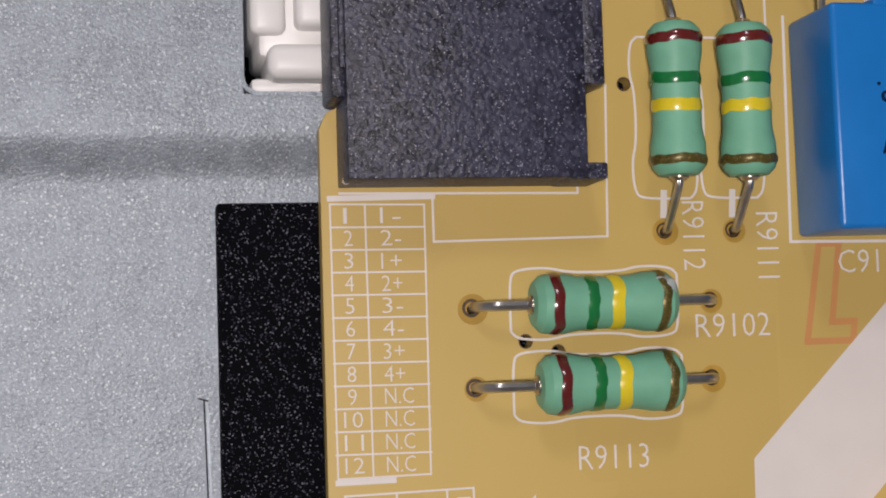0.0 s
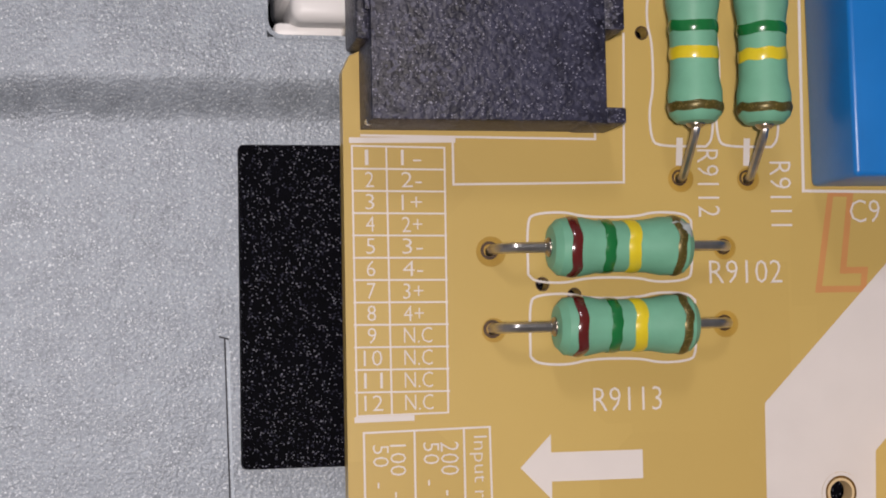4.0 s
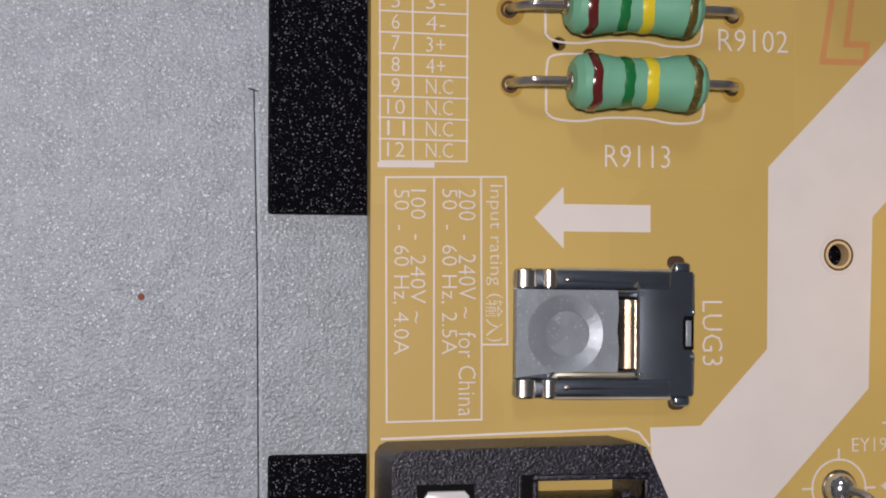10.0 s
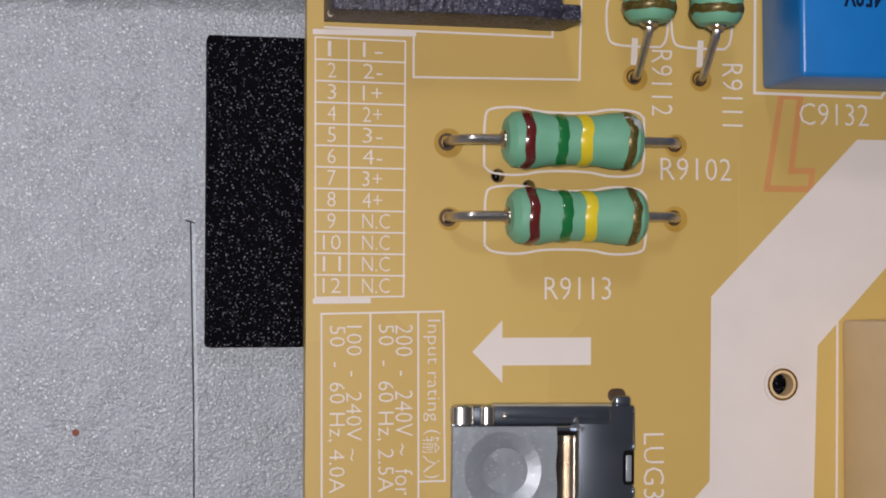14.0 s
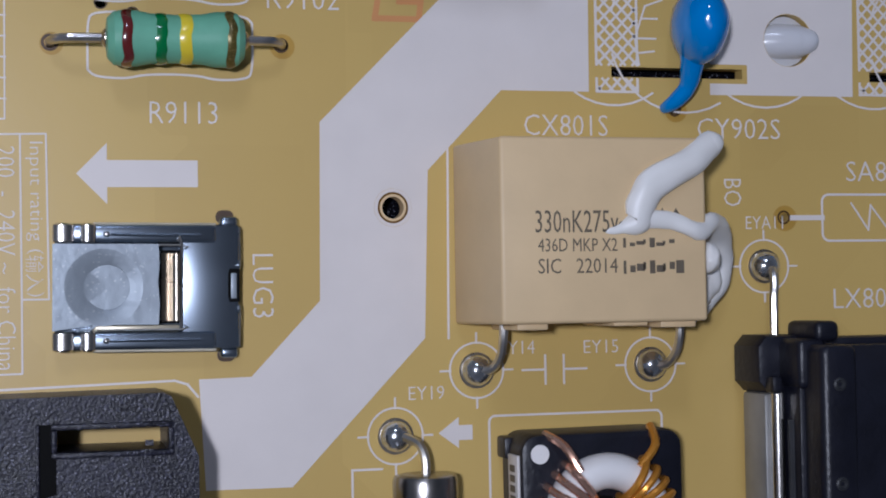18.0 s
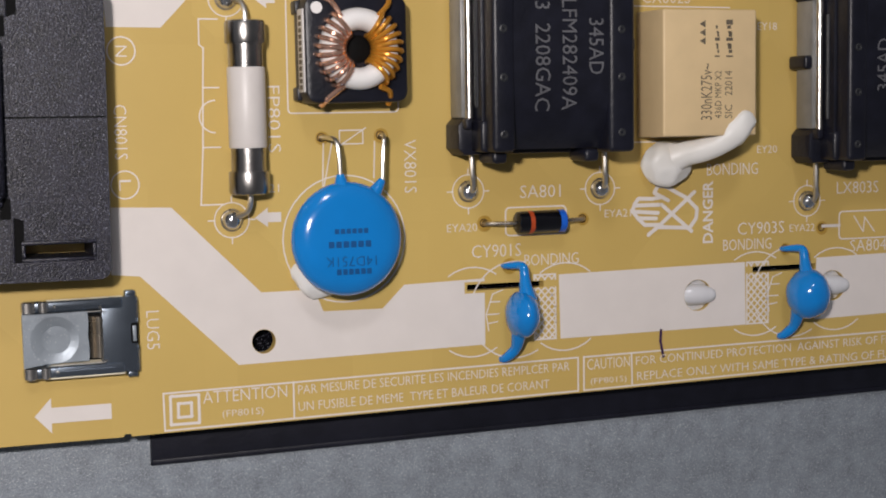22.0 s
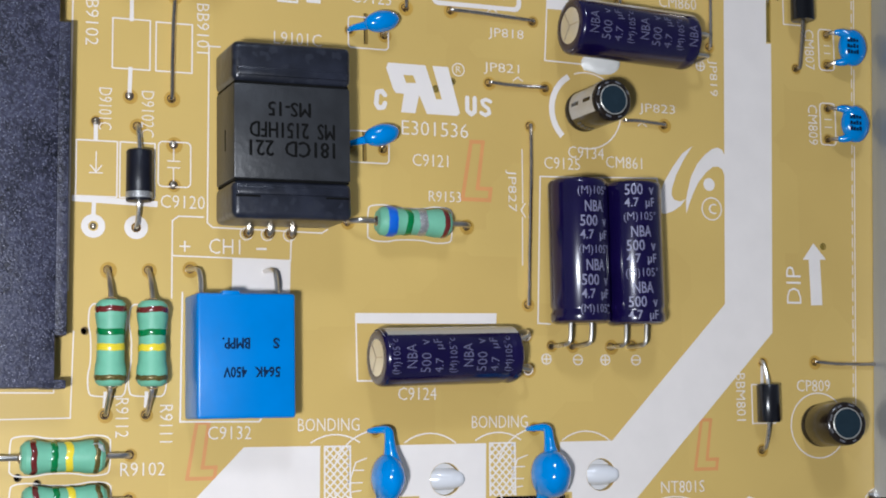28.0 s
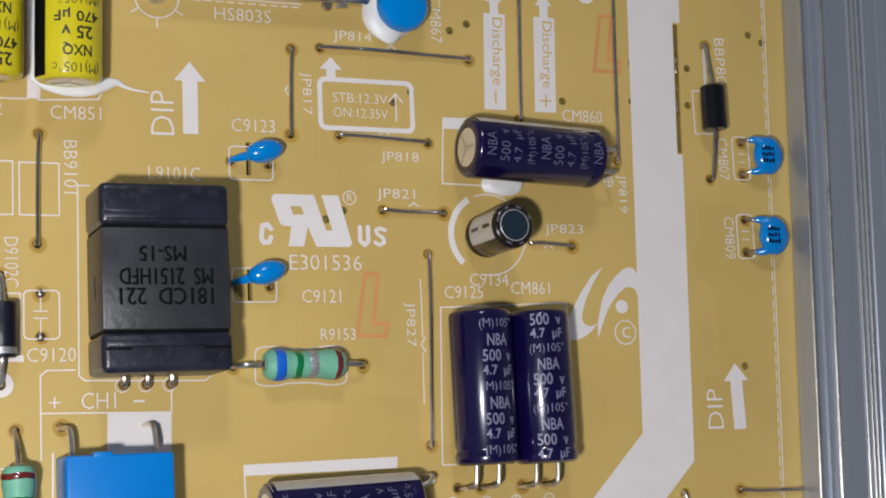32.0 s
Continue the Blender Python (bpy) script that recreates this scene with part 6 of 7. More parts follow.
for k in range(10):
    turn_(radians(127 + k * 12.0), COPPER, tc_)
    turn_(radians(-53 + k * 12.0), AMBER, tc_)
for pts, m in (([(-2.9, 4.4, 8.6), (-4.0, 6.6, 7.6), (-5.2, 7.6, 5.6)], COPPER), ([(2.6, 4.6, 8.6), (4.4, 6.4, 7.8), (4.9, 7.9, 5.4)], AMBER), ([(2.8, -5.4, 8.0), (4.6, -6.2, 7.0), (5.0, -7.9, 4.8)], AMBER), ([(-2.6, -5.2, 8.0), (-4.6, -7.0, 6.6), (-5.0, -7.9, 4.6)], COPPER)):
    part("wire_end", tube(pts, 0.4, 8), m, tc_)
part("base_dot", ring(-5.9, 5.9, 0.02, 0.85, 6.3, 6.44), WHITE_PLASTIC, tc_, "white polarity dot")
# black disc that stands for the dark hole inside the ring
part("hub", lathe([(2.0, 5.8), (2.0, 6.5), (1.6, 6.7), (0.1, 6.7)], 20), DEEP_BLACK, tc_, "black disc standing for the ring's dark hole")


# ---------- mains chokes ----------
def choke(x, y, nib, flip, label, top, foot, nib_top):
    t = thing("mains_choke", label, "choke", x, y, 0, 0, "mains chokes")

    def sag(v):  # the winding space between the rails is domed
        return 4.2 * (abs(v) / 15.2) ** 4

    dome = [(-14.9 + 29.6 * k / 30, 11.95 - sag(-14.9 + 29.6 * k / 30)) for k in range(31)]
    bm = prism([(-14.9, 0.8)] + dome + [(14.7, 0.8)], -10.6, 9.6)
    shell = part("bobbin", moved(bm, Matrix(((0, 0, 1, 0), (1, 0, 0, 0), (0, 1, 0, 0), (0, 0, 0, 1)))), SOFT_BLACK, t)
    for x0, x1, ends in ((-11.6, -8.0, 15.2), (7.0, 11.3, 15.5)):
        rail = part("rail", bm_box(x0, x1, -ends, ends - 0.3, 0.6, 12.2, 0.75, 3), SOFT_BLACK, t)
        for yy in (11.4, 2.6, -4.4, -12.6):
            part("dimple", moved(lathe([(0.62, 0), (0.62, 0.12), (0.42, 0.2), (0.3, 0.06), (0.05, 0.04)], 14), Matrix.Translation(((x0 + x1) / 2 - 0.1, yy, 12.15))), CHARCOAL, rail)
    part("inner_step", bm_box(-12.1, -11.2, -12.6, 12.4, 0.6, 8.8, 0.35), SOFT_BLACK, t)
    for y0, y1, open_up in ((10.4, 15.7, False), (-15.7, -10.2, True)):
        hook = [(-14.5, y0 + 1.0), (-14.5, y1 - 1.0), (-13.6, y1), (-10.0, y1), (-10.0, y0), (-13.6, y0)]
        part("end_flange", prism(hook, 0.4, 5.6, 0.5), SOFT_BLACK, t)
        part("flange_step", bm_box(-12.4, -9.6, y0 + 0.5, y1 - 0.3, 5.0, 9.4, 0.6, 3), SOFT_BLACK, t)
        part("flange_hook", bm_box(-13.9, -12.9, (y1 - 1.6) if open_up else y0, y1 if open_up else (y0 + 1.6), 5.4, 7.2, 0.3), SOFT_BLACK, t)
        part("end_flange", bm_box(9.0, 13.2, y0, y1, 0.4, 4.6, 0.6), SOFT_BLACK, t)
    part("core_plate", bm_box(-14.0, -9.8, -10.2, 10.4, 0.8, 5.6, 0.4), FERRITE, t, "grey ferrite core")
    part("core_bar", tube([(-12.9, -10.2, 6.0), (-12.9, 10.4, 6.0)], 0.62, 14, 1), CHROME, t, "bright metal core bar")
    part("retainer", tube([(-12.1, -8.6, 7.2), (-12.1, 8.0, 7.2)], 0.42, 10, 1), CHARCOAL, t)
    for px, py in ((-10.9, 15.1), (4.0, 15.1), (-10.9, -16.9), (4.0, -16.9)):
        part("corner_tab", bm_box(px + 0.3, px + 2.7, py, py + 1.9, 3.4, 9.4, 0.6, 3), SOFT_BLACK, t)
    part("end_lip", bm_box(-8.0, 4.2, 14.4, 15.4, 0.6, 5.2, 0.3), SOFT_BLACK, t)
    part("end_lip", bm_box(-8.0, 4.2, -15.6, -14.6, 0.6, 5.2, 0.3), SOFT_BLACK, t)
    part("nib", bm_box(nib - 1.3, nib + 1.1, -0.6, 1.6, nib_top - 5.0, nib_top, 0.5, 3), SOFT_BLACK, t)
    for s, off, start, w in (("345AD", 4.3, 4.2, 8.2), ("MLFM282409A", 0.0, 9.3, 18.5), ("183  2208GAC", -4.3, 9.3, 18.6)):
        bm = placed(letters(s, w, 2.4, bold=0.012), off - 0.5, start, -90, 11.97)
        if flip:
            moved(bm, Matrix.Rotation(pi, 4, "Z"))
        for v in bm.verts:
            v.co.z -= sag(v.co.y)
        part("marking", bm, GREY_PRINT, shell, smooth=0)
    for px, py, s in ((-11.0, top - y, 1), (11.3, top - y, 1), (-10.9, foot - y, -1), (11.2, foot - y, -1)):
        part("lead", tube([(px, py, 0.7), (px + 0.1, py - s * 0.5, 1.7), (px - 0.1, py - s * 1.8, 2.3), (px - 0.3, py - s * 3.0, 2.5), (px - 0.4, s * 14.6, 2.6)], 0.42), TIN, t)


choke(77.5, -42.2, 11.4, False, "black plastic common mode choke with grey part number", -20.1, -63.6, 10.0)
choke(137.9, -44.8, -13.9, True, "black plastic common mode choke with upturned grey part number", -23.7, -67.0, 5.4)

# ---------- boxed transformer ----------
tr = thing("transformer", "charcoal plastic boxed transformer with dark moulded writing", "transformer", 41.6, 53.6, 0, 0.4)
part("middle", bm_box(-8.9, 8.9, -7.1, 7.0, 0.0, 11.0, 0.3, 2), CHARCOAL, tr)
for y0, y1 in ((7.25, 13.3), (-12.9, -7.35)):
    blk = part("end_block", bm_box(-9.1, 9.1, y0, y1, 0.0, 11.1, 1.0, 4), NAVY_PLASTIC, tr)
    s = 1 if y0 > 0 else -1
    part("step_ridge", bm_box(-8.4, 8.4, min(s * 8.2, s * 9.4), max(s * 8.2, s * 9.4), 10.9, 11.35, 0.18), NAVY_PLASTIC, blk)
    for a, b in ((-8.6, -5.0), (5.0, 8.6)) if s < 0 else ():
        # the step's shade, drawn as a flat black strip
        part("step_groove", bm_box(a, b, min(s * 9.5, s * 9.8), max(s * 9.5, s * 9.8), 10.9, 11.16), DEEP_BLACK, blk)
    # black filler for the shade between the blocks
    part("seam_groove", bm_box(-8.7, 8.7, min(s * 6.9, s * 7.4), max(s * 6.9, s * 7.4), 0.2, 10.6), DEEP_BLACK, tr)
for s, x, y, w, h in (("MS-15", 2.7, 4.4, 6.4, 2.1), ("MS  2151HFD", 6.4, 1.35, 12.9, 2.3), ("181CD  221", 6.4, -1.4, 12.9, 2.3)):
    inked = [placed(letters(s, w, h, bold=0.006), x + dx, y + dy, 180, 11.0 + dz) for dx, dy, dz in ((-0.09, 0.03, 0.0), (0.09, -0.03, 0.012), (0.0, 0.08, 0.024))]
    part("marking", join(*inked), DEEP_BLACK, tr, smooth=0)
part("side_slit", bm_box(-8.95, -8.85, -2.4, 0.8, 5.6, 5.9), DEEP_BLACK, tr)
for px in (-4.2, -0.9, 2.6):
    part("pin", tube([(px, -12.6, 1.6), (px, -13.4, 1.5), (px, -14.0, 1.0), (px, -14.0, -0.8)], 0.55), DULL_WIRE, tr)
    part("solder_tip", blob(px, -13.9, 0.7, 0.8, 0.8, 0.8, 0.1, 14), FLUX, tr)
    part("printed_ring", ring(px + 41.6, 39.6, 0.85, 1.0), INK, board, smooth=0)
for px in (-4.0, 3.4):
    part("pin", tube([(px, 13.0, 1.4), (px, 14.6, 1.2), (px, 15.3, -0.8)], 0.5), DULL_WIRE, tr)

# ---------- spring lugs ----------
def lug(x, y, rot, label):
    t = thing("spring_lug", label, "spring clip", x, y, 0, rot, "spring lugs")
    part("base_plate", bm_box(-7.8, 7.9, -5.2, 5.3, 0.05, 0.4, 0.12), DARK_SPRING, t)
    part("end_plate", prism([(2.9, -5.3), (7.8, -5.3), (7.8, 5.4), (2.9, 5.4)], 0.35, 1.5, 0.15), DARK_SPRING, t)
    for s in (-1, 1):
        def across(a, b):
            return min(s * a, s * b), max(s * a, s * b)
        part("side_rail", bm_box(-8.0, 5.9, *across(3.75, 5.45), 0.3, 1.7, 0.45, 3), DARK_SPRING, t)
        part("rail_rib", tube([(-3.4, s * 4.55, 1.62), (0.6, s * 4.5, 1.66), (4.4, s * 4.5, 1.62)], 0.2, 8, 3), DARK_SPRING, t)
        part("rib_end", blob(-3.5, s * 4.55, 1.66, 0.32, 0.28, 0.25, 0, 12), CHROME, t)
        for a, b in ((-8.0, -6.2), (-5.7, -4.4)):
            bm = moved(lathe([(0.35, -0.85), (0.5, -0.7), (0.5, 0.7), (0.35, 0.85)], 16, "y"), Matrix.Translation(((a + b) / 2, s * 4.6, 1.75)) @ Matrix.Diagonal(((b - a), 1, 0.9, 1)))
            part("pressed_rib", bm, CHROME, t)
        part("end_tab", bm_box(6.2, 7.8, *across(5.2, 6.2), -0.8, 1.0, 0.35, 3), DARK_SPRING, t)
        # pale rods along the rail edges stand for their highlights
        part("bright_edge", tube([(-4.6, s * 5.44, 1.45), (5.8, s * 5.44, 1.45)], 0.14, 6, 1), EDGE_REFLECTION, t)
        part("bright_edge", tube([(-4.3, s * 3.62, 1.75), (2.9, s * 3.62, 1.75), (3.0, s * 3.3, 1.75)], 0.09, 6, 2), TIN, t)
    dish = [(3.3, 0.0), (3.1, -0.03), (2.0, -0.3), (1.9, -0.34), (0.05, -0.35)]
    bm = bmesh.new()
    n = 40
    rings = [[bm.verts.new((-3.75 + 0.42 * i / 4 + q * cos(2 * pi * k / n), q * sin(2 * pi * k / n), 2.1 + h)) for k in range(n)] for i, (q, h) in enumerate(dish)]
    for a, b in zip(rings, rings[1:]):
        for k in range(n):
            bm.faces.new((a[k], a[(k + 1) % n], b[(k + 1) % n], b[k]))
    bm.faces.new(rings[-1])
    tongue = [(-8.0, -3.7), (-5.0, -3.7), (-4.6, -3.2), (0.85, -3.2), (0.95, -1.4), (0.8, 0.4), (0.93, 2.0), (0.85, 3.7), (-8.0, 3.7)]
    part("tongue", plate(tongue, [[(-3.75 + 3.3 * cos(2 * pi * k / n), 3.3 * sin(2 * pi * k / n)) for k in range(n)]], 1.3, 2.1), SPRING, t)
    part("pressed_dish", bm, SPRING, t, smooth=12)
    # black box standing for the shade beyond the tongue's end
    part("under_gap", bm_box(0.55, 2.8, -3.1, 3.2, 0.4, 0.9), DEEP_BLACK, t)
    roll = [(1.1, 1.2), (1.2, 1.9), (1.4, 2.2), (1.62, 2.05), (1.75, 1.9), (1.95, 2.1), (2.2, 2.45), (2.5, 2.5), (2.68, 2.2), (2.72, 1.2)]
    part("spring_bow", moved(prism(roll, -2.9, 2.9), Matrix.Rotation(pi / 2, 4, "X")), DULL_WIRE, t, smooth=70)
    # another bright rod drawn as an edge highlight
    part("bright_edge", tube([(2.8, -3.5, 1.75), (2.8, 3.9, 1.75), (2.5, 4.0, 1.75)], 0.12, 6, 2), TIN, t)
    # the board's reflection in the gap, painted on a small ledge
    part("gap_ledge", bm_box(-4.7, 2.7, -3.75, -3.25, 0.5, 1.3, 0.1), EDGE_REFLECTION, t, "pale ledge painted as the board's reflection")
    # flat black patch in place of the slot's dark depth
    part("slot", prism([(7.0, -1.3), (7.85, -1.3), (7.85, 1.6), (7.0, 1.6), (6.85, 1.2), (6.85, -0.9)], 1.46, 1.54), DEEP_BLACK, t)
    part("slot_lip", bm_box(7.1, 7.6, -1.0, 1.2, 1.5, 1.62, 0.05), SPRING, t)
    for s in (-1, 1):
        part("end_bump", blob(7.75, s * 1.9, 1.2, 0.28, 0.5, 0.5, 0, 12), DARK_SPRING, t)
    # thin rods for the highlights of the plate's right edge
    part("bright_edge", tube([(7.85, -5.2, 1.4), (7.9, -1.9, 1.4)], 0.08, 6, 1), TIN, t)
    part("bright_edge", tube([(7.9, 2.0, 1.4), (7.85, 5.2, 1.4)], 0.08, 6, 1), TIN, t)


lug(8.0, -21.2, -0.6, "nickel plated spring contact lug on the board")
lug(8.0, -82.0, 0.6, "nickel plated spring contact lug by the board corner")
# dark patches painted in place of the open holes at the lug's tabs
for x, y in ((14.9, -15.1), (14.9, -27.2)):
    part("scorched_rim", placed(prism(rounded(-0.8, 0.8, -0.6, 0.6, 0.55)[:-1], -0.02, 0.016), x - 0.1, y), BURNT, board, smooth=0)
stud = thing("locating_stud", "grey steel stud showing in a board corner hole", "stud", -6.4, -91.4, -6)
part("pin", lathe([(2.25, 0), (2.25, 5.6), (2.0, 5.9), (0.1, 5.9)], 28), STEEL, stud)
for x, y in ((69.6, 1.9), (96.9, 2.0), (106.2, -81.5), (131.7, -81.2)):
    t = thing("board_spacer", "white nylon snap spacer poking through the board", "spacer", x, y, -6, group="board spacers")
    part("post", lathe([(2.1, 0), (2.1, 4.0), (1.2, 4.3), (0.1, 4.3)], 24), WHITE_PLASTIC, t)
    nose = tube([(-2.45, 0, 3.2), (-2.3, 0, 4.0), (-0.6, 0, 4.7), (1.4, 0, 5.4), (2.4, 0, 5.9), (3.0, 0, 6.0)], 1.5, 18, 5, [1.5, 1.75, 1.85, 1.65, 1.2, 0.7])
    part("snap_nose", nose, CLEAR_NYLON, t, "pale translucent snap nose")
    part("collar", lathe([(2.46, 3.4), (2.46, 5.2), (2.0, 5.25), (0.5, 5.25)], 24), CLEAR_NYLON, t)

# ---------- mains socket ----------
so = thing("mains_socket", "black moulded mains inlet socket at the board edge", "socket", 0, -51.4, 0)
shape = [(-11.6, 20.4), (-11.2, 21.0), (-10.6, 21.3), (8.6, 21.5), (9.3, 21.2), (11.5, 16.2), (11.5, -20.6), (11.0, -21.5), (10.2, -21.9), (-10.4, -21.9), (-11.2, -21.6), (-11.6, -20.8)]
windows = [[(0.2, a), (9.0, a), (9.0, b), (0.2, b)] for a, b in ((16.9, 18.7), (-18.7, -16.9))]
part("housing", plate(shape, windows, 0.0, 8.2), BLACK, so)
for s in (-1, 1):
    def band(a, b):
        return min(s * a, s * b), max(s * a, s * b)
    # black patches laid on the moulding stand for the shade in recesses and grooves
    recess = part("ear_recess", bm_box(-9.6, -5.0, *band(15.6, 18.6), 8.1, 8.23), DEEP_BLACK, so)
    part("ear_peg", prism([(-9.0, s * 17.1 - 0.6), (-8.7, s * 17.1 - 1.0), (-5.8, s * 17.1 - 1.0), (-5.4, s * 17.1 - 0.6), (-5.4, s * 17.1 + 0.6), (-5.8, s * 17.1 + 1.0), (-8.7, s * 17.1 + 1.0), (-9.0, s * 17.1 + 0.6)], 8.0, 8.5, 0.2), CLEAR_NYLON, recess, "white peg end")
    part("step_groove", prism([(-1.2, s * 19.2), (0.1, s * 19.2), (0.1, s * 13.6), (-1.2, s * 13.2)] if s < 0 else [(-1.2, 13.2), (0.1, 13.6), (0.1, 19.2), (-1.2, 19.2)], 8.15, 8.24), DEEP_BLACK, so)
    part("step_groove", bm_box(-2.9, -1.5, *band(10.6, 13.4), 8.15, 8.245), DEEP_BLACK, so)
    part("step_wall", bm_box(-1.5, -1.2, *band(13.2, 19.2), 7.8, 8.5, 0.1), BLACK, so)
    for xa, xb, ya, yb in ((-0.3, 9.5, 18.7, 19.2), (-0.3, 9.5, 16.4, 16.9), (-0.3, 0.2, 16.9, 18.7), (9.0, 9.5, 16.9, 18.7)):
        part("window_rim", bm_box(xa, xb, *band(ya, yb), 7.6, 8.42, 0.18), BLACK, so)
part("shroud", bm_box(-15.8, -2.3, -10.9, 10.6, 0.0, 11.4, 1.2, 3), BLACK, so)
part("shroud_lip", bm_box(-17.0, -14.8, -12.3, 12.0, -1.6, 10.4, 0.9, 3), BLACK, so)
part("shroud_foot", bm_box(-15.4, -2.5, -11.8, -10.4, 0.0, 9.2, 0.5, 3), BLACK, so)
# key slot and lip gaps: black patches in place of their shade
part("key_slot", bm_box(-14.0, -3.4, -1.6, 1.6, 11.3, 11.46), DEEP_BLACK, so)
part("key_rib", bm_box(-14.0, -3.4, -0.3, 0.3, 11.3, 11.6, 0.05), BLACK, so)
for y0, y1 in ((4.2, 8.0), (-0.9, 1.3), (-8.2, -3.6)):
    part("lip_gap", bm_box(-17.1, -16.0, y0, y1, 2.0, 10.44, 0.2), DEEP_BLACK, so)
part("seam", bm_box(-2.0, 11.3, -0.12, 0.12, 8.1, 8.24), DEEP_BLACK, so)
for mx, my, r0, a0, a1 in ((3.4, 13.2, 1.2, 0, 360), (6.8, 13.0, 0.9, 40, 320), (5.0, 7.6, 1.6, 60, 250), (5.4, 3.6, 1.4, 20, 300), (2.2, 4.6, 0.8, 0, 360), (4.6, -5.4, 1.3, 40, 320), (6.4, -9.2, 1.0, 0, 360), (3.2, -12.6, 1.4, 100, 330)):
    part("moulded_mark", ring(mx, my, r0 - 0.16, r0 + 0.14, 8.15, 8.34, a0, a1), BLACK, so)

for mx, my, n in ((6.9, 15.0, 4), (7.2, -3.4, 3), (4.0, -8.0, 4), (7.4, -11.0, 5), (3.0, 9.4, 3)):  # moulded writing, too worn to read
    part("moulded_bars", join(*[bm_box(mx + 0.25 * (k % 2), mx + 0.9, my + 0.75 * k, my + 0.75 * k + 0.45, 8.15, 8.33) for k in range(n)]), BLACK, so)

# ---------- panel connector ----------
cn = thing("panel_connector", "dark glass filled plastic connector housing at the board edge", "connector", -1.2, 46.6, 0)
w0, w1, L = -9.4, 9.6, 30.4
part("housing", prism([(w0, -L), (w1, -L), (w1, -L + 7.6), (w1, L - 8.0), (w1, L), (w0, L)], 0.0, 6.0, 0.3), GREY_BLACK, cn)
part("side_lip", bm_box(w1 - 1.6, w1 + 1.6, -L - 0.1, -L + 1.2, 0.0, 5.8, 0.2), GREY_BLACK, cn)
part("side_lip", bm_box(w1 - 0.1, w1 + 1.6, -L + 7.4, L - 8.2, 0.0, 5.9, 0.2), GREY_BLACK, cn)
part("side_lip", bm_box(w1 - 0.1, w1 + 1.5, L - 1.2, L + 0.1, 0.0, 5.8, 0.2), GREY_BLACK, cn)
part("front_step", bm_box(w0 - 1.0, w0 + 0.2, -L + 6.4, L - 6.0, -0.8, 5.2, 0.3), GREY_BLACK, cn)
part("front_step", bm_box(w0 - 0.4, w0 + 0.2, -L + 8.6, L - 8.2, 4.8, 5.7, 0.2), GREY_BLACK, cn)
part("corner_pin", moved(lathe([(0.3, 0), (0.3, 0.6), (0.1, 0.7)], 10), Matrix.Translation((w0 + 0.2, -L + 0.2, 3.0))), TIN, cn)

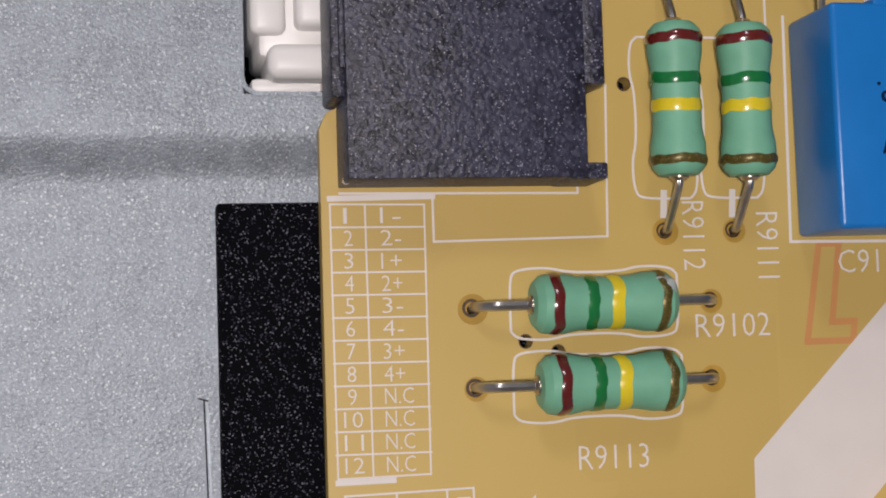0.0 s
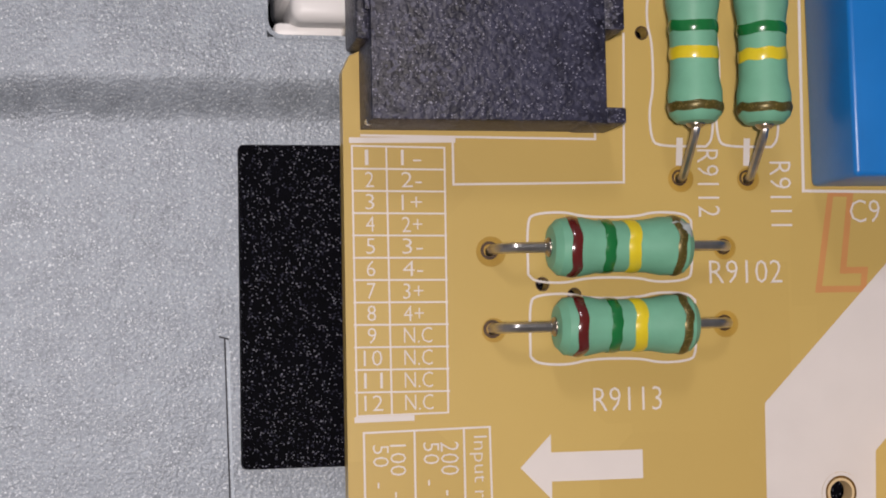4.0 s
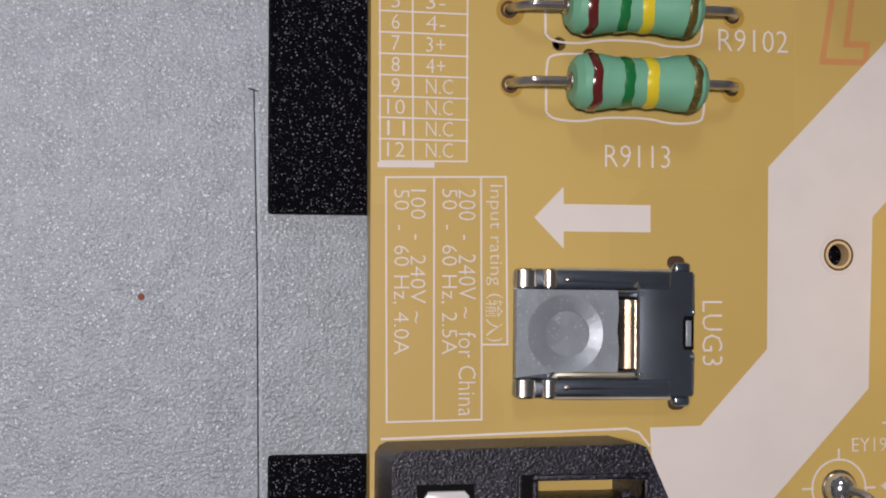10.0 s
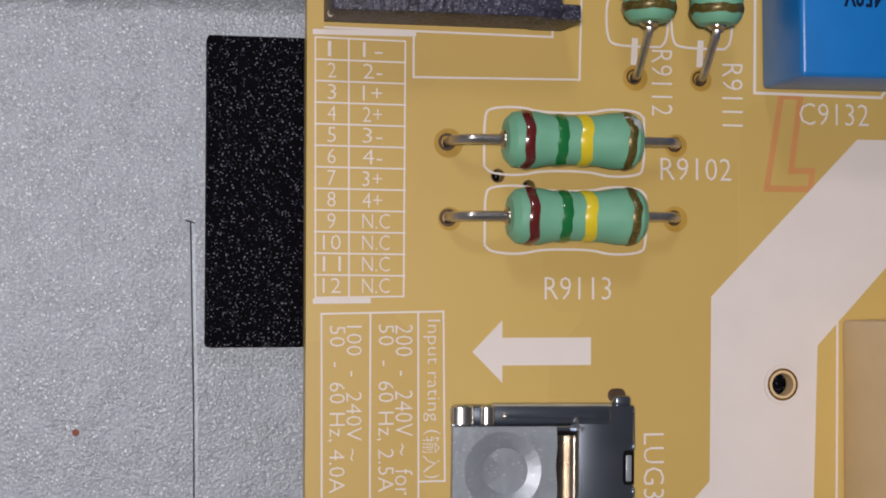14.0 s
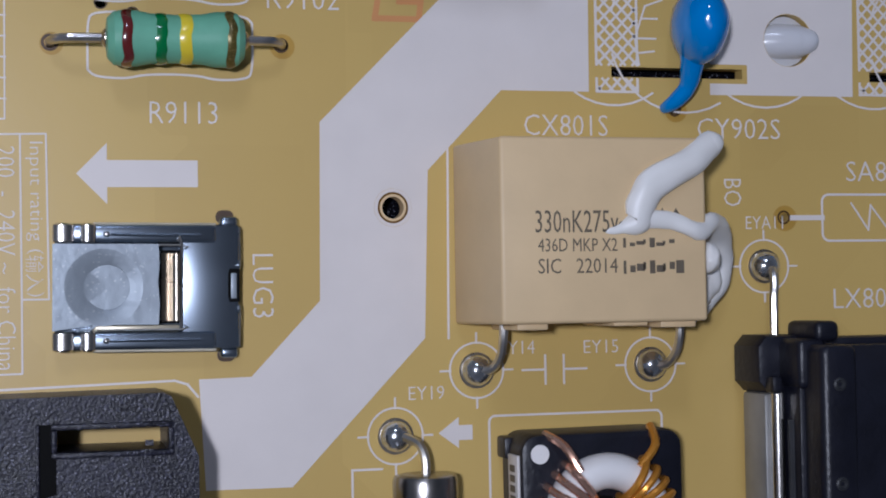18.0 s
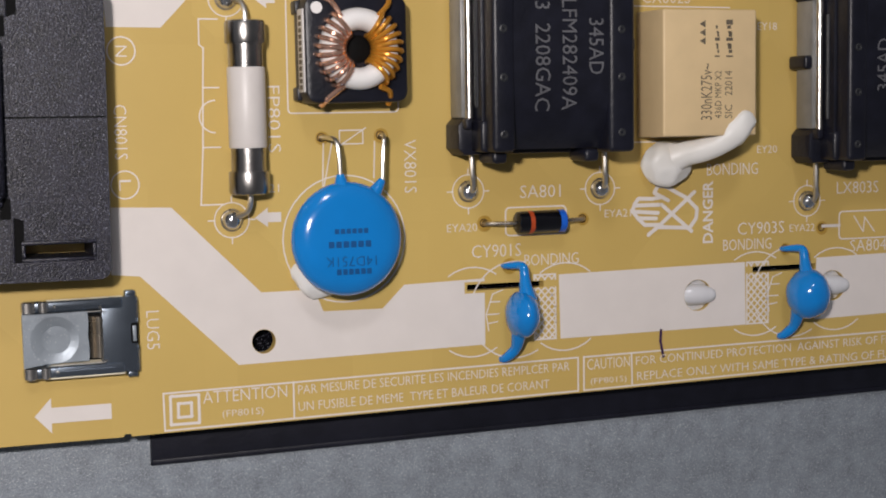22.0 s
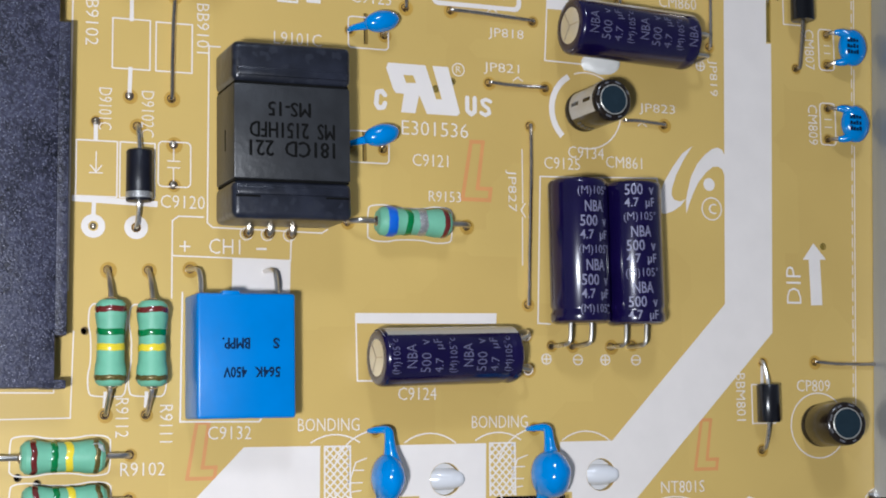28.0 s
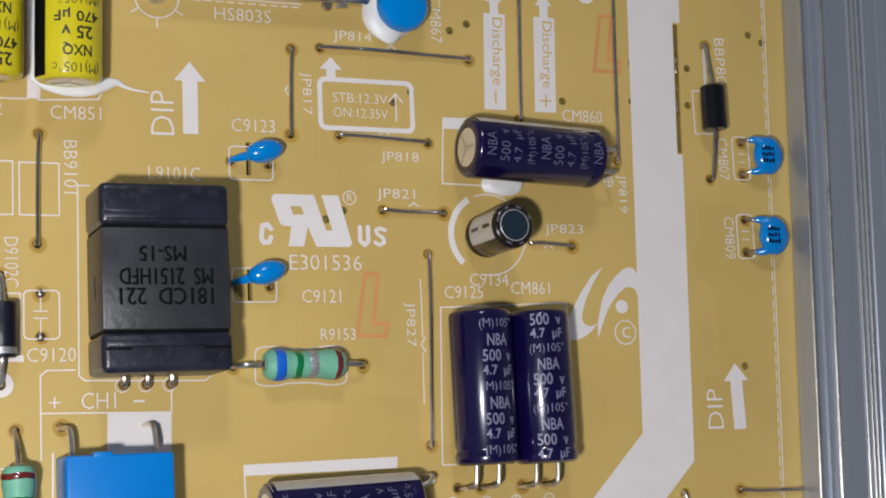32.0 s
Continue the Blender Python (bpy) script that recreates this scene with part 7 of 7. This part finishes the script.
# ---------- heat sinks and rectifier ----------
def heat_sink(x, y0, y1, lean, label, plain=False):
    """A low extruded profile along y: a front wall with a bead, a groove, a second bead and a broad ribbed top, the same again at the back."""
    t = thing("heat_sink", label, "heat sink", x, y0, 0, lean, "heat sinks")
    L_ = y1 - y0
    front = [(0, 0.25), (0, 4.4), (0.12, 4.8), (0.45, 5.05), (0.8, 4.9), (0.95, 4.5), (1.0, 3.9), (2.8, 3.9), (2.9, 4.45), (4.15, 4.45), (4.3, 4.9), (4.6, 5.1), (5.0, 5.05), (5.2, 4.75)]
    deep = 26.0 if plain else 33.2
    back = [(deep - u, z) for u, z in reversed(front)]
    if plain:
        top = [(9.5, 4.75), (9.6, 4.68), (15.0, 4.68), (15.1, 4.75)]
    else:
        top = [(9.9, 4.75), (10.1, 5.1), (10.6, 5.15), (10.8, 4.9), (11.0, 4.9), (11.15, 5.15), (11.65, 5.15), (11.8, 4.9), (11.95, 4.9), (12.1, 5.1), (12.5, 5.1), (12.7, 4.55), (13.4, 4.55), (13.6, 4.75), (16.0, 4.75), (16.05, 4.68), (16.4, 4.68), (16.45, 4.75), (20.0, 4.75)]
    bm = moved(prism(front + top + back, 0, L_), Matrix.Rotation(pi / 2, 4, "X") @ Matrix.Diagonal((1, 1, -1, 1)))
    bmesh.ops.recalc_face_normals(bm, faces=bm.faces)
    part("extrusion", bm, FIN, t, smooth=25)
    # brighter rods laid on the beads and ridges stand for their highlights
    for u, z, r in ((0.42, 4.85, 0.36), (4.65, 4.86, 0.4), (deep - 0.42, 4.85, 0.36), (deep - 4.65, 4.86, 0.4)) + (() if plain else ((10.35, 4.98, 0.3), (11.4, 5.0, 0.3), (12.3, 4.96, 0.28))):
        part("bright_edge", tube([(u, 0.02, z - 0.05), (u, L_ - 0.02, z - 0.05)], r, 10, 1), TIN, t)
    for s in (1, -1):
        for u in (3.5, deep - 3.5):
            yy = 4.0 if s > 0 else L_ - 4.0
            part("crimped_end", bm_box(u - 0.45, u + 0.45, yy - 3.0, yy + 3.0, 4.3, 4.75, 0.2), TIN, t, "bright crimped notch")
            part("crimp_dimple", lathe([(0.5, 0.0), (0.42, 0.12), (0.2, 0.05), (0.05, 0.02)], 12), CHROME, t).location = Vector((u, yy + s * 0.6, 4.72)) * U
    if plain:
        part("punch_mark", lathe([(0.75, -0.05), (0.75, 0.06), (0.5, 0.1), (0.35, -0.02), (0.05, -0.02)], 18), DULL_WIRE, t).location = Vector((7.2, 36.5, 4.74)) * U
    for yy in (0.4, L_ - 0.4):
        part("foot_tab", bm_box(-1.4, 2.6, yy - 0.35, yy + 0.35, 0.02, 0.5, 0.15), TIN, t)
        part("foot_pin", lathe([(1.0, -1.0), (1.0, 0.4), (0.1, 0.5)], 14), DULL_WIRE, t).location = Vector((0.4, yy, 0)) * U
    part("foot_pin", lathe([(0.9, -1.0), (0.8, 0.5), (0.1, 0.7)], 14), SOLDER, t).location = Vector((deep - 7.0, -0.9, 0)) * U
    return t


heat_sink(150.25, -3.0, 122, -2.15, "low extruded aluminium heat sink with ridges along the board")
heat_sink(174.0, -79.0, -10.4, 0.0, "low extruded aluminium heat sink behind the bridge rectifier", plain=True)
hs = thing("heat_sink", "extruded aluminium heat sink with fine ribs and bright front edge", "heat sink", 39.7, 98.5, 0, 0.4, group="heat sinks")
part("face_plate", bm_box(0.6, 36.4, 0.8, 25, 1.0, 5.0, 0.3), DARK_FIN, hs)
for k, (xx, wide) in enumerate(((0.6, 0.6), (1.8, 2.2), (5.0, 0.7), (6.4, 1.6), (8.4, 0.7), (10.6, 1.9), (13.2, 2.4), (16.4, 2.6), (19.6, 2.4), (22.6, 2.6), (26.0, 0.8), (27.6, 1.2), (30.0, 2.4), (33.2, 2.6), (36.6, 1.0), (38.6, 0.8))):
    part("rib", bm_box(xx * 0.92, (xx + wide) * 0.92, 0.3, 25, 4.9, 5.3 + 0.3 * (k % 2), 0.2), DARK_FIN, hs)
# brighter rods as highlights beside some of the ribs
for xx in (1.2, 4.4, 9.6, 26.9, 29.2, 36.2, 38.2):
    part("bright_edge", tube([(xx * 0.92, 0.4, 5.15), (xx * 0.92, 24.5, 5.15)], 0.16, 6, 1), TIN, hs)
part("base_flange", prism([(-0.6, -1.0), (37.2, -1.0), (37.2, 1.0), (0.6, 1.0)], 0.5, 1.6, 0.3), CHROME, hs, "bright front edge")
part("front_edge", tube([(0.2, -0.1, 4.6), (36.6, -0.1, 4.6)], 0.45, 8, 1), CHROME, hs)
part("front_wall", bm_box(0.0, 36.6, 0.0, 1.0, 1.2, 4.6, 0.2), DARK_FIN, hs)
for xx in (3.4, 32.6):
    part("crimp_dimple", prism([(xx - 0.5, -0.3), (xx + 0.5, -0.3), (xx, -1.1)], 4.2, 5.2, 0.15), TIN, hs, "bright punched nick")
part("solder_foot", lathe([(1.7, -0.4), (1.6, 0.4), (1.0, 1.1), (0.1, 1.3)], 20), SOLDER, hs, "round solder foot").location = Vector((3.5, -1.2, 0)) * U
part("solder_foot", lathe([(0.9, -0.4), (0.7, 0.8), (0.1, 0.9)], 12), DULL_WIRE, hs).location = Vector((30.1, -1.3, 0)) * U
part("clip", bm_box(31.6, 33.2, -1.6, -0.6, 0.1, 1.0, 0.2), TIN, hs)
part("printed_ring", ring(43.4, 97.0, 3.2, 3.4, a0=170, a1=370), INK, board, smooth=0)
print_lines([[(43.4 + 3.4 * cos(radians(a)), 97 + 3.4 * sin(radians(a))), (43.4 + 4.6 * cos(radians(a)), 97 + 4.6 * sin(radians(a)))] for a in (215, 270, 325)], 0.2)
print_lines([[(47.3 + 1.7 * k, 96.9), (48.3 + 1.7 * k, 96.9)] for k in range(11)] + [[(47.3, 97.45), (65.7, 97.45)]], 0.18)
# dark discs painted for the holes at the heat sinks' feet
for x, y, r in ((151.0, -4.3, 2.1), (173.4, -79.6, 1.5)):
    part("scorched_rim", ring(x, y, 0.05, r, -0.02, 0.02), BURNT, board, smooth=0)
    part("printed_ring", ring(x, y, r + 0.5, r + 0.7), INK, board, smooth=0)
br = thing("bridge_rectifier", "black bridge rectifier with four pins against a heat sink", "rectifier", 169.4, -42.9, 0, 1.2)
part("body", bm_box(-1.4, 1.2, -14.6, 14.4, 1.0, 5.4, 0.4), SOFT_BLACK, br)
for y in (8.3, 0.0, -8.3):
    part("creepage_block", bm_box(-1.8, 0, y - 3.4, y + 3.4, 0.4, 5.2, 0.3), SOFT_BLACK, br) if y else part("creepage_block", bm_box(-1.8, 0, -2.6, 2.6, 0.4, 5.2, 0.3), SOFT_BLACK, br)
rng = random.Random(5)
edge = [(0.9 + rng.uniform(-0.35, 0.35), -14.4 + 0.8 * k) for k in range(36)]
part("grease", prism(edge + [(2.6, 13.6), (2.6, -14.4)], 5.3, 5.75, 0.12), GREASE, br, "smeared white thermal grease")
part("mounting_pad", bm_box(1.1, 4.45, -13.6, 13.4, 0.6, 3.2, 0.2), GREASE, br, "white smeared mounting face")
for y in (12.4, 4.0, -4.2, -12.5):
    part("pin", bm_box(-5.4, -0.6, y - 0.65, y + 0.65, 1.1, 1.9, 0.25), TIN, br)
for x in (107.6, 115.6):
    t = thing("diode", "black axial diode at the board's upper part", "diode", x, 107.5, 0, -90 + 4)
    part("body", moved(lathe([(0.5, 0), (2.2, 0), (2.2, 8), (0.5, 8)], 20, "x"), Matrix.Translation((-9.0, 0, 2.4))), SOFT_BLACK, t)
    part("lead", tube([(-1.4, 0, 2.4), (0.6, 0, 2.2), (2.6, -0.2, 1.2), (3.6, -0.2, -1.0)], 0.36), TIN, t)
for x in (90.0, 97.9):
    t = thing("jumper_wire", "bent tinned component lead entering the board", "wire", x, 104.1, 0)
    part("wire", tube([(0, 0, -1), (0, 0.1, 0.4), (0.4, 1.6, 1.8), (0.8, 5.0, 2.2), (0.9, 12, 2.2), (0.9, 14, -1)], 0.36), TIN, t)
coil = thing("wound_inductor", "pink red wound inductor with bent leads behind a heat sink", "inductor", 184.6, 1.0, 0)
part("bobbin", bm_box(0.0, 16.0, 3.0, 16.0, 0.3, 6.4, 0.8), CREAM, coil)
for k in range(7):
    part("winding", tube([(-0.1, 3.2 + 1.7 * k, 1.0), (0.0, 3.2 + 1.7 * k, 6.2), (1.0, 3.2 + 1.7 * k, 6.9), (15.0, 3.2 + 1.7 * k, 6.9), (16.0, 3.2 + 1.7 * k, 6.2), (16.1, 3.2 + 1.7 * k, 1.0)], 0.6, 10, 3), RED_WIRE, coil, "red enamelled turn")
for lx in (0.6, 6.2):
    part("lead", tube([(lx + 0.9, 3.2, 3.4), (lx + 0.6, 1.0, 2.9), (lx, -1.4, 1.9), (lx - 1.2, -3.6, 0.6), (lx - 1.3, -3.8, -1.0)], 0.36), DULL_WIRE, coil)
